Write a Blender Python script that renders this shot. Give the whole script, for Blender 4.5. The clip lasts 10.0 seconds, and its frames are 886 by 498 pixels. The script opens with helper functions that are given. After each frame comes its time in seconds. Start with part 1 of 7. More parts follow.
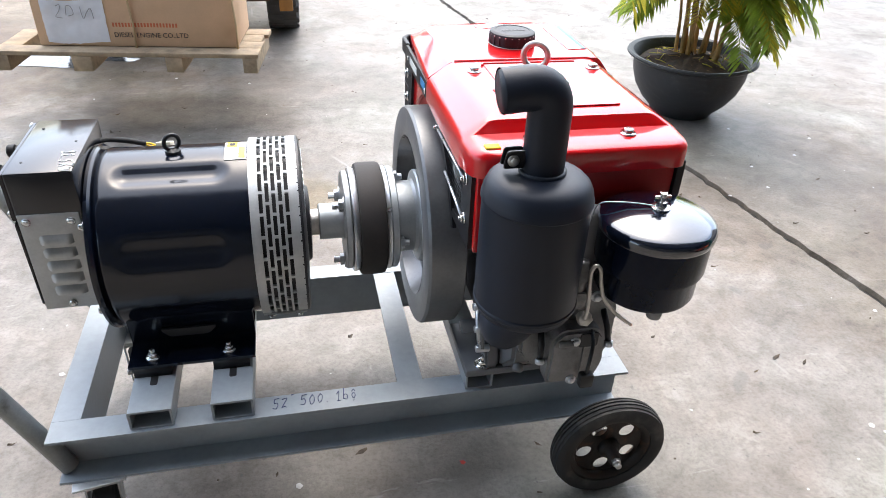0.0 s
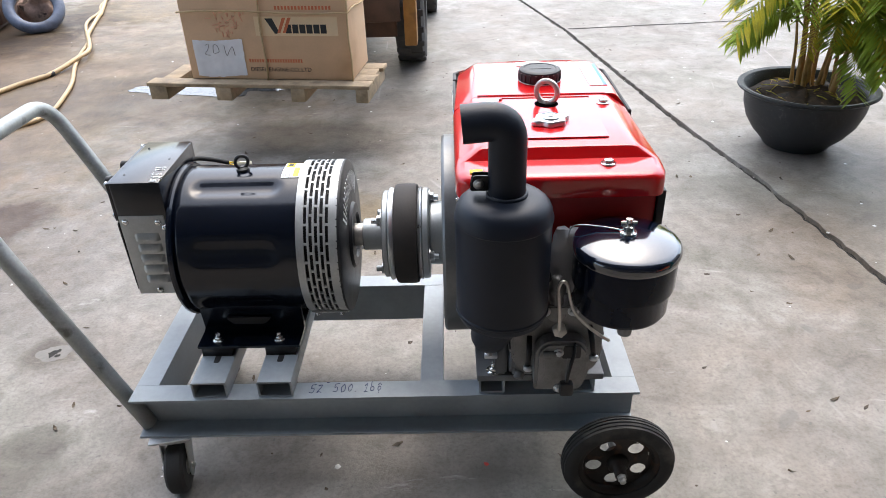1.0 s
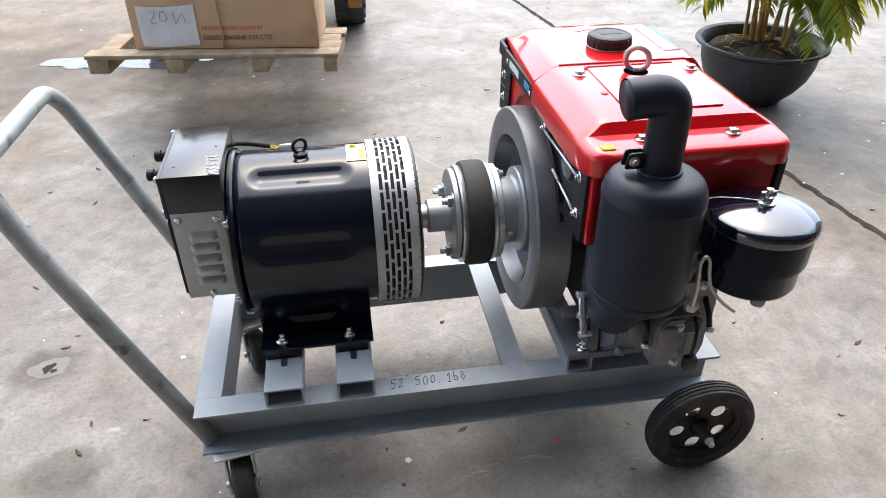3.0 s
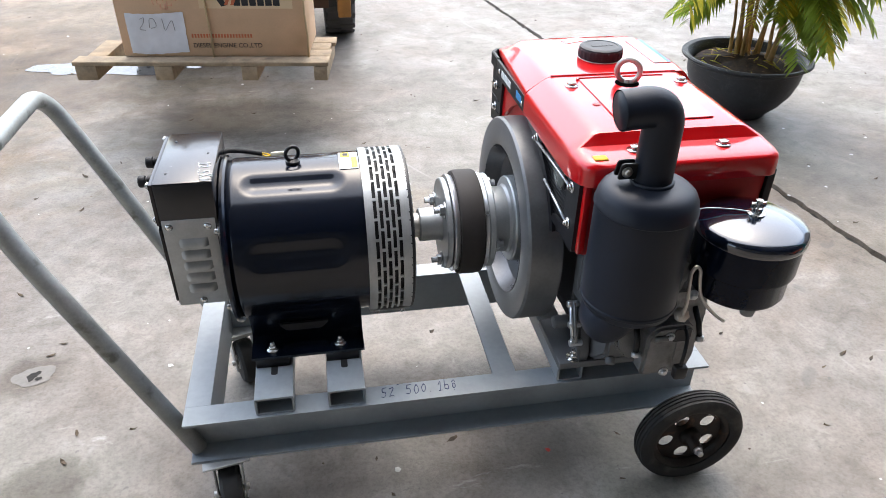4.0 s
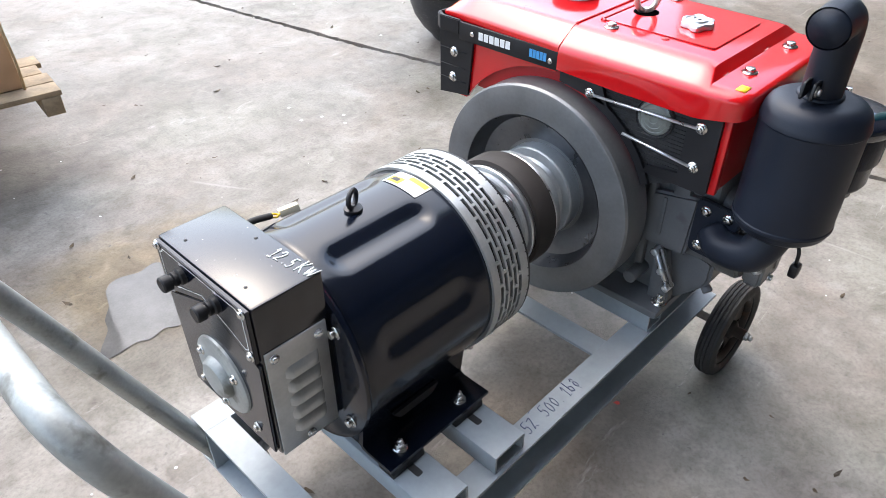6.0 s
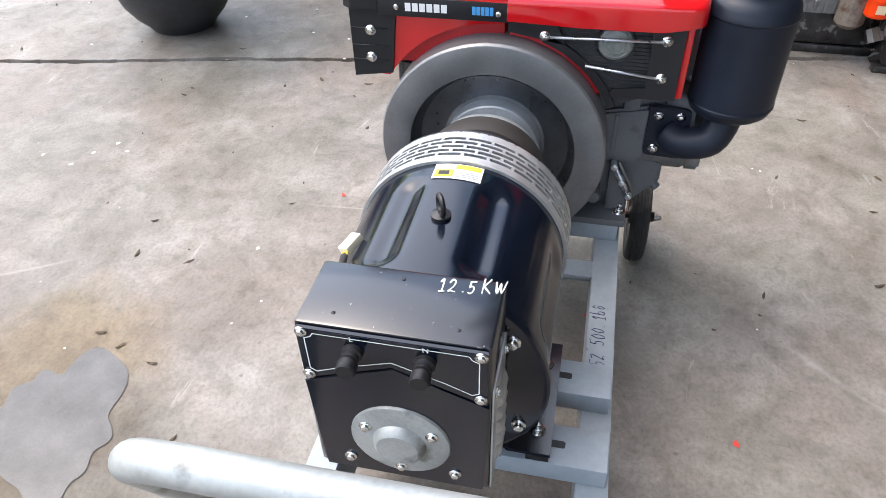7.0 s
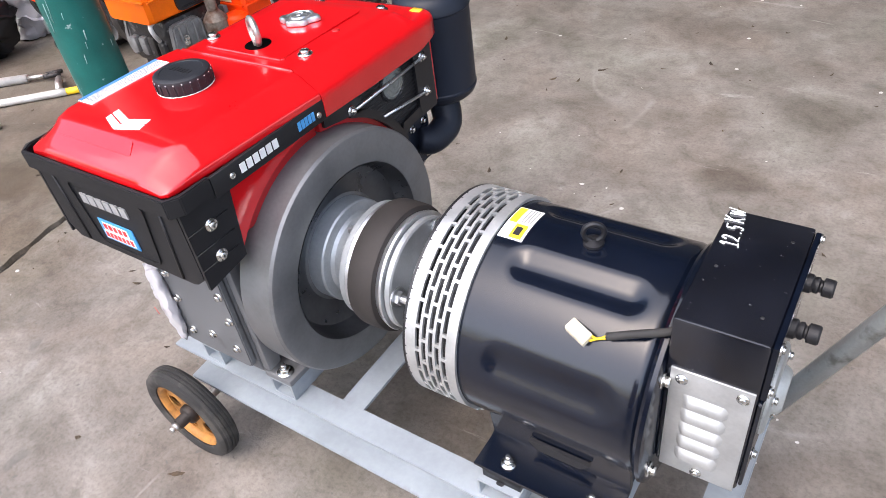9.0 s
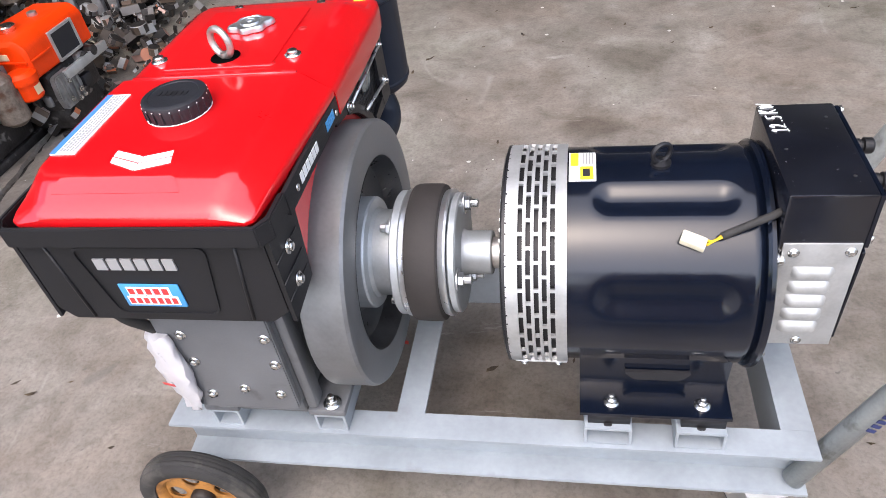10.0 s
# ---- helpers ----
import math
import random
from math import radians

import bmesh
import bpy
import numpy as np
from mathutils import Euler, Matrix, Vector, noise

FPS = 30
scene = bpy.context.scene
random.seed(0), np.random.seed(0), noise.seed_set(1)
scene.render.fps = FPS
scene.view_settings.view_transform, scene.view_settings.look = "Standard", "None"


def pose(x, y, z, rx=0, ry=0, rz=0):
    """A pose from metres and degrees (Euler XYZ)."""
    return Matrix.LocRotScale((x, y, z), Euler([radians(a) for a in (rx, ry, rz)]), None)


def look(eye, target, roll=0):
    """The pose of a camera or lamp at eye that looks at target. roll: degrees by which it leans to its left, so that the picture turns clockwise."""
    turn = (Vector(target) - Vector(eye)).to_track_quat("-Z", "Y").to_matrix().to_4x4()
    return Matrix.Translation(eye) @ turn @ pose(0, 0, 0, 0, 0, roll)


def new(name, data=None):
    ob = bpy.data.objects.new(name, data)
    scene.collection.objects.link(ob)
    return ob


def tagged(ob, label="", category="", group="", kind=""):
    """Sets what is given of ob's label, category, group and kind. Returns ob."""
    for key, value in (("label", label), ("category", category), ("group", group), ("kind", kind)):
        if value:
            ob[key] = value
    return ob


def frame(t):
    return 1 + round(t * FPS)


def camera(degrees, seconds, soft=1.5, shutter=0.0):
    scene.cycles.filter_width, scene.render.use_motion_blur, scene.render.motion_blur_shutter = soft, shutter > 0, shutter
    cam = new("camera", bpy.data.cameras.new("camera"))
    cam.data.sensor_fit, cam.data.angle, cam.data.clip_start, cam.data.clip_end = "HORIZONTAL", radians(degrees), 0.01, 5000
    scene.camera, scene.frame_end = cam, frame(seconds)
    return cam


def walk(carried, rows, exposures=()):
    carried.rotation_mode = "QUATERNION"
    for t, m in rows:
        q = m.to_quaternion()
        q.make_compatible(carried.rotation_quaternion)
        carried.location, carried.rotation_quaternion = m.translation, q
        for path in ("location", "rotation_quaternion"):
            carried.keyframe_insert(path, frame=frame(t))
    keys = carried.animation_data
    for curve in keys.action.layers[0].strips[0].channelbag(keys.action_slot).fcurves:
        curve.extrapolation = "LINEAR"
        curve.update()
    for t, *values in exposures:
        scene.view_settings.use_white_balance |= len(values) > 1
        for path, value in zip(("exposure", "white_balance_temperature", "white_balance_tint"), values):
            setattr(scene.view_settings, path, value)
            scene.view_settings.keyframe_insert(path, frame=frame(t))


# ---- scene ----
cam = camera(64.7, 10.0, 0.55)
PATH = [
    (0, (0.426, -0.87, 1.123), (0.817, 0.764, 0.039), 2.7),
    (0.5, (0.613, -0.957, 1.167), (0.664, 0.734, 0.101), -0.0),
    (1, (0.646, -1.023, 1.18), (0.614, 0.695, 0.157), -1.8),
    (1.5, (0.545, -1.033, 1.173), (0.525, 0.689, 0.155), -0.1),
    (2, (0.412, -0.916, 1.146), (0.423, 0.806, 0.128), 0.8),
    (2.5, (0.33, -0.896, 1.175), (0.445, 0.752, 0.047), -1.0),
    (3, (0.302, -0.919, 1.18), (0.565, 0.717, 0.061), -0.1),
    (4.3, (0.279, -0.921, 1.179), (0.603, 0.723, 0.087), 1.5),
    (4.5, (0.224, -0.908, 1.173), (0.573, 0.726, 0.074), 2.0),
    (5, (0.081, -0.786, 1.148), (0.559, 0.783, 0.004), 2.3),
    (5.5, (-0.09, -0.582, 1.143), (0.717, 0.804, -0.052), 4.0),
    (5.7, (-0.162, -0.509, 1.131), (0.81, 0.779, -0.051), 2.7),
    (6.8, (-0.419, 0.002, 1.139), (1.01, 0.552, -0.148), -2.9),
    (7, (-0.441, 0.093, 1.141), (1.046, 0.448, -0.148), -1.8),
    (7.5, (-0.476, 0.303, 1.143), (1.053, 0.153, -0.137), -5.0),
    (8, (-0.33, 0.473, 1.148), (1.095, -0.121, -0.122), -10.7),
    (8.5, (-0.179, 0.66, 1.146), (1.06, -0.311, -0.088), -8.6),
    (9, (-0.028, 0.874, 1.166), (0.932, -0.344, -0.096), -8.7),
    (9.5, (0.172, 0.958, 1.161), (0.886, -0.405, -0.116), -10.3),
    (10, (0.335, 1.034, 1.152), (0.712, -0.441, -0.145), -9.3),
]
walk(cam, [(t, look(e, g, r)) for t, e, g, r in PATH], [(0, 2.03, 6450, 8), (0.6, 1.7, 6500, 8), (1, 1.66, 6480, 8), (2.5, 1.78, 6480, 8), (4.5, 1.86, 6450, 8), (5.5, 1.93, 6400, 8), (7, 1.92, 6550, 10), (7.5, 1.8, 6600, 11), (8.2, 1.74, 6550, 12), (9, 1.72, 6580, 14), (10, 1.64, 6600, 14)])

# ---------------------------------------------------------------- light
world = bpy.data.worlds.new("world")
scene.world = world
world.use_nodes = True
wn, wl = world.node_tree.nodes, world.node_tree.links
sky = wn.new("ShaderNodeTexSky")
sky.sky_type, sky.sun_disc = "NISHITA", False
sky.sun_elevation, sky.sun_rotation = radians(60), radians(8)
sky.dust_density, sky.air_density = 3.0, 1.0
soften = wn.new("ShaderNodeHueSaturation")
soften.inputs["Saturation"].default_value = 0.9
wl.new(sky.outputs[0], soften.inputs["Color"])
wl.new(soften.outputs[0], wn["Background"].inputs["Color"])
wn["Background"].inputs["Strength"].default_value = 0.15

sun = new("sun", bpy.data.lights.new("sun", "SUN"))
sun.data.energy, sun.data.angle, sun.data.color = 0.75, radians(104), (1.0, 0.99, 0.98)
sun.matrix_world = look((0.22, 1.5, 2.7), (0, 0, 0))


# ---------------------------------------------------------------- materials
def pbr(name, col, rough=0.5, metal=0.0, var=0.12, scale=14.0, bump=0.0, bscale=220.0, coat=0.0, stain=None, rvar=0.1, spec=0.5, ior=1.5, crough=0.05):
    """Painted, metal or plain surface: base colour with broad and fine variation, stains, bump."""
    m = bpy.data.materials.new(name)
    m.use_nodes = True
    n, l = m.node_tree.nodes, m.node_tree.links
    b = n["Principled BSDF"]
    tc = n.new("ShaderNodeTexCoord")
    broad, fine = n.new("ShaderNodeTexNoise"), n.new("ShaderNodeTexNoise")
    broad.inputs["Scale"].default_value, broad.inputs["Detail"].default_value = scale, 4
    fine.inputs["Scale"].default_value, fine.inputs["Detail"].default_value = bscale, 3
    for t in (broad, fine):
        l.new(tc.outputs["Object"], t.inputs["Vector"])
    mixed = n.new("ShaderNodeMath")
    mixed.operation = "MULTIPLY_ADD"
    l.new(fine.outputs[0], mixed.inputs[0])
    mixed.inputs[1].default_value = 0.35
    l.new(broad.outputs[0], mixed.inputs[2])
    ramp = n.new("ShaderNodeValToRGB")
    lo, hi = 1 - var, 1 + var
    ramp.color_ramp.elements[0].position, ramp.color_ramp.elements[1].position = 0.45, 0.9
    ramp.color_ramp.elements[0].color = (*[min(1, c * lo) for c in col], 1)
    ramp.color_ramp.elements[1].color = (*[min(1, c * hi) for c in col], 1)
    l.new(mixed.outputs[0], ramp.inputs[0])
    out = ramp.outputs[0]
    if stain:
        scol, sscale, low, high = stain
        s = n.new("ShaderNodeTexNoise")
        s.inputs["Scale"].default_value, s.inputs["Detail"].default_value = sscale, 6
        l.new(tc.outputs["Object"], s.inputs["Vector"])
        sr = n.new("ShaderNodeValToRGB")
        sr.color_ramp.elements[0].position, sr.color_ramp.elements[1].position = low, high
        l.new(s.outputs[0], sr.inputs[0])
        mx = n.new("ShaderNodeMixRGB")
        l.new(sr.outputs[0], mx.inputs[0])
        l.new(out, mx.inputs[1])
        mx.inputs[2].default_value = (*scol, 1)
        out = mx.outputs[0]
    l.new(out, b.inputs["Base Color"])
    rr = n.new("ShaderNodeMapRange")
    rr.inputs["From Min"].default_value, rr.inputs["From Max"].default_value = 0.3, 0.9
    rr.inputs["To Min"].default_value, rr.inputs["To Max"].default_value = max(0.02, rough - rvar), min(1, rough + rvar)
    l.new(mixed.outputs[0], rr.inputs[0])
    l.new(rr.outputs[0], b.inputs["Roughness"])
    b.inputs["Metallic"].default_value = metal
    b.inputs["Specular IOR Level"].default_value = spec
    if coat:
        b.inputs["Coat Weight"].default_value, b.inputs["Coat Roughness"].default_value = coat, crough
        b.inputs["Coat IOR"].default_value = ior
    if bump:
        bp = n.new("ShaderNodeBump")
        bp.inputs["Strength"].default_value, bp.inputs["Distance"].default_value = bump, 0.002
        l.new(fine.outputs[0], bp.inputs["Height"])
        l.new(bp.outputs[0], b.inputs["Normal"])
    return m


def leaf(m):
    """Thin leaves let part of the light through."""
    n, l = m.node_tree.nodes, m.node_tree.links
    b, mix_, tr = n["Principled BSDF"], n.new("ShaderNodeMixShader"), n.new("ShaderNodeBsdfTranslucent")
    l.new(b.inputs["Base Color"].links[0].from_socket, tr.inputs["Color"])
    mix_.inputs[0].default_value = 0.5
    l.new(b.outputs[0], mix_.inputs[1])
    l.new(tr.outputs[0], mix_.inputs[2])
    l.new(mix_.outputs[0], n["Material Output"].inputs["Surface"])
    return m


RED = pbr("red_paint", (0.58, 0.006, 0.009), 0.3, var=0.05, coat=1.0, rvar=0.04, ior=1.68, crough=0.085, spec=0.05)
RED_IN = pbr("red_panel_paint", (0.42, 0.012, 0.014), 0.4, var=0.08, rvar=0.06)
BLACK_GLOSS = pbr("black_enamel", (0.0034, 0.0058, 0.0128), 0.15, var=0.2, bump=0.05, bscale=60, rvar=0.04, spec=0.55)
BLACK_BOX = pbr("black_brushed_paint", (0.006, 0.007, 0.011), 0.3, var=0.3, bump=0.32, bscale=110, coat=1.0, spec=0.0, ior=1.7, crough=0.17, stain=((0.22, 0.22, 0.22), 170, 0.70, 0.735))
BLACK_MATT = pbr("black_heat_paint", (0.0105, 0.0142, 0.0235), 0.42, var=0.2, bump=0.08, bscale=500, spec=0.3)
BLACK_PART = pbr("black_steel", (0.009, 0.009, 0.011), 0.42, var=0.25, bump=0.08)
BLACK_FILTER = pbr("black_gloss_filter", (0.003, 0.006, 0.016), 0.14, var=0.2, rvar=0.04, spec=0.16)
FILTER_LID = pbr("black_gloss_lid", (0.003, 0.006, 0.016), 0.14, var=0.2, rvar=0.04, spec=0.6, coat=1.0, ior=1.7, crough=0.05)
PLASTIC = pbr("dark_grey_plastic", (0.0115, 0.0115, 0.013), 0.48, var=0.12, bump=0.12, bscale=700, spec=0.35)
CAP_PLASTIC = pbr("black_cap_plastic", (0.011, 0.012, 0.016), 0.5, bump=0.1, bscale=500)
GREY_PAINT = pbr("grey_frame_paint", (0.295, 0.332, 0.358), 0.38, var=0.14, scale=9, bump=0.08, bscale=90, stain=((0.16, 0.15, 0.14), 7, 0.66, 0.82))
PIPE_PAINT = pbr("silver_pipe_paint", (0.34, 0.36, 0.352), 0.36, metal=0.3, var=0.25, scale=16, bump=0.08, stain=((0.15, 0.155, 0.14), 28, 0.57, 0.68))
FLY = pbr("flywheel_iron", (0.185, 0.19, 0.195), 0.38, metal=0.5, var=0.14, scale=20, bump=0.05, bscale=160)
FLY_DISH = pbr("dark_turned_iron", (0.13, 0.135, 0.145), 0.3, metal=0.85, var=0.2, scale=20, bump=0.05, bscale=120)
HUB = pbr("turned_hub_steel", (0.42, 0.45, 0.465), 0.38, metal=0.5, var=0.15, scale=25)
CAST = pbr("cast_aluminium", (0.22, 0.22, 0.22), 0.5, metal=0.55, var=0.25, scale=30, bump=0.25, bscale=300, stain=((0.08, 0.075, 0.07), 28, 0.6, 0.8))
CASE = pbr("grey_crankcase_paint", (0.122, 0.127, 0.133), 0.45, var=0.15, bump=0.12, bscale=300, stain=((0.045, 0.04, 0.036), 16, 0.62, 0.8))
ZINC = pbr("zinc_plate", (0.62, 0.64, 0.66), 0.3, metal=0.9, var=0.1, scale=30)
ZPLATE = pbr("galvanised_sheet", (0.47, 0.48, 0.475), 0.4, metal=0.6, var=0.14, scale=26, bump=0.04)
CHROME = pbr("bright_bolt_steel", (0.72, 0.72, 0.7), 0.2, metal=1.0, var=0.12, scale=60)
EYE_STEEL = pbr("dull_steel", (0.5, 0.48, 0.45), 0.4, metal=0.85, var=0.2, scale=60, bump=0.1)
RUBBER = pbr("black_rubber", (0.026, 0.025, 0.024), 0.75, var=0.3, scale=30, bump=0.15, stain=((0.12, 0.11, 0.095), 18, 0.55, 0.85))
TUBE_RUBBER = pbr("weathered_grey_rubber", (0.13, 0.15, 0.2), 0.5, var=0.3, scale=12, bump=0.1, stain=((0.06, 0.06, 0.07), 9, 0.55, 0.75))
ROCK = pbr("pinkish_stone", (0.45, 0.3, 0.23), 0.8, var=0.4, scale=16, bump=0.5, bscale=60, stain=((0.08, 0.05, 0.035), 14, 0.56, 0.64))
COUPLE = pbr("coupling_rubber", (0.028, 0.024, 0.022), 0.7, var=0.35, scale=12, bump=0.15, bscale=120)
RUST_DARK = pbr("rusty_rim_steel", (0.022, 0.016, 0.013), 0.5, metal=0.3, var=0.5, scale=26, bump=0.25, stain=((0.1, 0.045, 0.02), 34, 0.58, 0.75))
RUST_ORANGE = pbr("orange_rim_paint", (0.42, 0.19, 0.045), 0.55, var=0.3, scale=26, bump=0.2, stain=((0.13, 0.06, 0.025), 30, 0.5, 0.72))
WHITE = pbr("white_print_and_glints", (0.78, 0.79, 0.78), 0.45, var=0.04)
YELLOW = pbr("yellow_print", (0.85, 0.6, 0.03), 0.45, var=0.04)
BLUE = pbr("blue_print", (0.06, 0.3, 0.62), 0.4, var=0.04)
DEEP_BLUE = pbr("deep_blue_print", (0.05, 0.2, 0.62), 0.4, var=0.04)
RED_PRINT = pbr("red_print", (0.6, 0.04, 0.04), 0.45, var=0.04)
# black for print, and for the dark inside of slots and holes
BLACK_PRINT_VOID = pbr("black_print_and_voids", (0.02, 0.02, 0.022), 0.5, var=0.05)
GREY_PRINT = pbr("raised_letters", (0.3, 0.3, 0.3), 0.4, var=0.05)
HOLE = pbr("unlit_hole", (0.003, 0.003, 0.003), 0.9, spec=0.0)
INK = pbr("marker_ink", (0.025, 0.035, 0.11), 0.6, var=0.2)
CHALK = pbr("white_marker", (0.8, 0.82, 0.8), 0.6, var=0.1)
CARD = pbr("cardboard", (0.66, 0.45, 0.285), 0.75, var=0.08, scale=6, bump=0.15, bscale=150, stain=((0.52, 0.34, 0.205), 5, 0.5, 0.8))
CARD_PRINT = pbr("orange_red_print", (0.58, 0.16, 0.07), 0.7, var=0.15, scale=50)
FADED_PRINT = pbr("faded_red_print", (0.72, 0.39, 0.26), 0.75, var=0.12, scale=60)
TAN_PRINT = pbr("buff_label", (0.74, 0.57, 0.36), 0.6, var=0.05)
PAPER = pbr("white_paper", (0.78, 0.79, 0.82), 0.6, var=0.08, scale=12, bump=0.2, bscale=40)
WOOD = pbr("weathered_pallet_wood", (0.33, 0.25, 0.16), 0.75, var=0.3, scale=16, bump=0.35, bscale=120, stain=((0.2, 0.15, 0.1), 14, 0.56, 0.75))
TWINE = pbr("strapping_twine", (0.5, 0.36, 0.2), 0.7, var=0.15)
YWIRE = pbr("yellow_wire", (0.8, 0.55, 0.02), 0.4, var=0.05)
CONN = pbr("cream_connector", (0.72, 0.66, 0.5), 0.45, var=0.08)
BAG = pbr("white_plastic_bag", (0.55, 0.54, 0.56), 0.3, var=0.08, scale=20, bump=0.2, bscale=60)
POT = pbr("dark_speckled_pot", (0.028, 0.03, 0.034), 0.5, var=0.3, scale=40, bump=0.25, bscale=180, stain=((0.4, 0.4, 0.38), 260, 0.65, 0.7))
SOIL = pbr("potting_soil", (0.045, 0.027, 0.017), 0.9, var=0.7, scale=40, bump=0.9, bscale=90, stain=((0.2, 0.13, 0.07), 60, 0.62, 0.72))
LEAF = leaf(pbr("palm_leaf", (0.33, 0.43, 0.065), 0.42, var=0.45, scale=9, rvar=0.12))
LEAF_OLD = leaf(pbr("yellowed_palm_leaf", (0.66, 0.58, 0.07), 0.5, var=0.4, scale=9))
STEM = pbr("palm_stem", (0.4, 0.24, 0.085), 0.5, var=0.4, scale=18)
FORK_YEL = pbr("forklift_yellow", (0.36, 0.175, 0.04), 0.5, var=0.25, scale=14, stain=((0.1, 0.05, 0.025), 10, 0.52, 0.72))
FORK_BROWN = pbr("forklift_brown_steel", (0.085, 0.045, 0.028), 0.55, var=0.35, scale=14, bump=0.1)
TYRE_GREY = pbr("dusty_tyre", (0.06, 0.058, 0.056), 0.8, var=0.3, scale=20, bump=0.2)
HOSE = pbr("cream_hose", (0.5, 0.36, 0.19), 0.5, var=0.15)
GREEN = pbr("green_post_paint", (0.004, 0.105, 0.09), 0.35, var=0.2, scale=10, stain=((0.3, 0.4, 0.38), 40, 0.68, 0.74))
SCRATCH = pbr("bare_scratch", (0.3, 0.42, 0.4), 0.6, var=0.3, scale=60)
ORANGE = pbr("orange_engine_paint", (0.88, 0.145, 0.001), 0.42, var=0.12, scale=14, spec=0.25, stain=((0.3, 0.09, 0.02), 22, 0.68, 0.82))
ORANGE_RED = pbr("red_orange_engine_paint", (0.82, 0.05, 0.002), 0.4, var=0.12, scale=14, spec=0.25, stain=((0.3, 0.05, 0.02), 22, 0.68, 0.82))
GRIME = pbr("oily_iron", (0.03, 0.027, 0.026), 0.45, metal=0.3, var=0.6, scale=28, bump=0.5, bscale=120, stain=((0.22, 0.21, 0.2), 30, 0.6, 0.74))
BURNT = pbr("burnt_muffler_steel", (0.2, 0.165, 0.135), 0.6, metal=0.4, var=0.35, scale=40, bump=0.3, bscale=160, stain=((0.1, 0.05, 0.03), 24, 0.5, 0.66))
RAG = pbr("grey_rag", (0.3, 0.29, 0.28), 0.9, var=0.3, scale=20, bump=0.4, bscale=90)
WALL_MAT = pbr("grey_render", (0.16, 0.155, 0.15), 0.85, var=0.15, scale=2, bump=0.2, bscale=40)
ROOF_MAT = pbr("grey_roof_sheet", (0.15, 0.15, 0.15), 0.6, var=0.15, scale=2)
WATER = pbr("wet_film", (0.095, 0.093, 0.089), 0.08, var=0.3, scale=14, rvar=0.03, spec=0.38)
BLACK_SACK = pbr("black_plastic_sack", (0.01, 0.01, 0.012), 0.35, var=0.3, bump=0.2, bscale=50)
STAIN = pbr("damp_concrete_stain", (0.15, 0.137, 0.118), 0.5, var=0.2, scale=40, bump=0.3, bscale=110)
CHIP = pbr("pale_concrete_chips", (0.62, 0.6, 0.57), 0.8, var=0.2)
RED_LEAF = pbr("red_paper_scrap", (0.65, 0.06, 0.04), 0.7, var=0.2)
DEBRIS = pbr("leaf_litter", (0.07, 0.05, 0.03), 0.8, var=0.7, scale=30)
CRACK = pbr("joint_dirt", (0.022, 0.019, 0.016), 0.9, var=0.5, scale=20, bump=0.6, bscale=90)
STEEL_TUBE = pbr("pale_painted_tube", (0.6, 0.6, 0.57), 0.4, metal=0.2, var=0.15, scale=20)
LAMP = pbr("lamp_lens", (0.17, 0.18, 0.165), 0.14, var=0.2, scale=60)
CORE = pbr("radiator_core", (0.035, 0.035, 0.037), 0.5, metal=0.3, var=0.35, scale=120, bump=0.5, bscale=500)



def scrap():
    """Loose parts, each of its own grey, brown or black."""
    m = pbr("loose_oily_parts", (0.1, 0.095, 0.09), 0.5, metal=0.4, bump=0.3)
    n, l = m.node_tree.nodes, m.node_tree.links
    g, r = n.new("ShaderNodeNewGeometry"), n.new("ShaderNodeValToRGB")
    e = r.color_ramp.elements
    for p, c in ((0.3, (0.02, 0.019, 0.018)), (0.55, (0.12, 0.085, 0.06)), (0.75, (0.22, 0.215, 0.21)), (0.93, (0.42, 0.42, 0.41))):
        e.new(p).color = (*c, 1)
    e[0].color, e[-1].color = (0.03, 0.025, 0.022, 1), (0.5, 0.13, 0.03, 1)
    l.new(g.outputs["Random Per Island"], r.inputs[0])
    l.new(r.outputs[0], n["Principled BSDF"].inputs["Base Color"])
    return m


SCRAP = scrap()


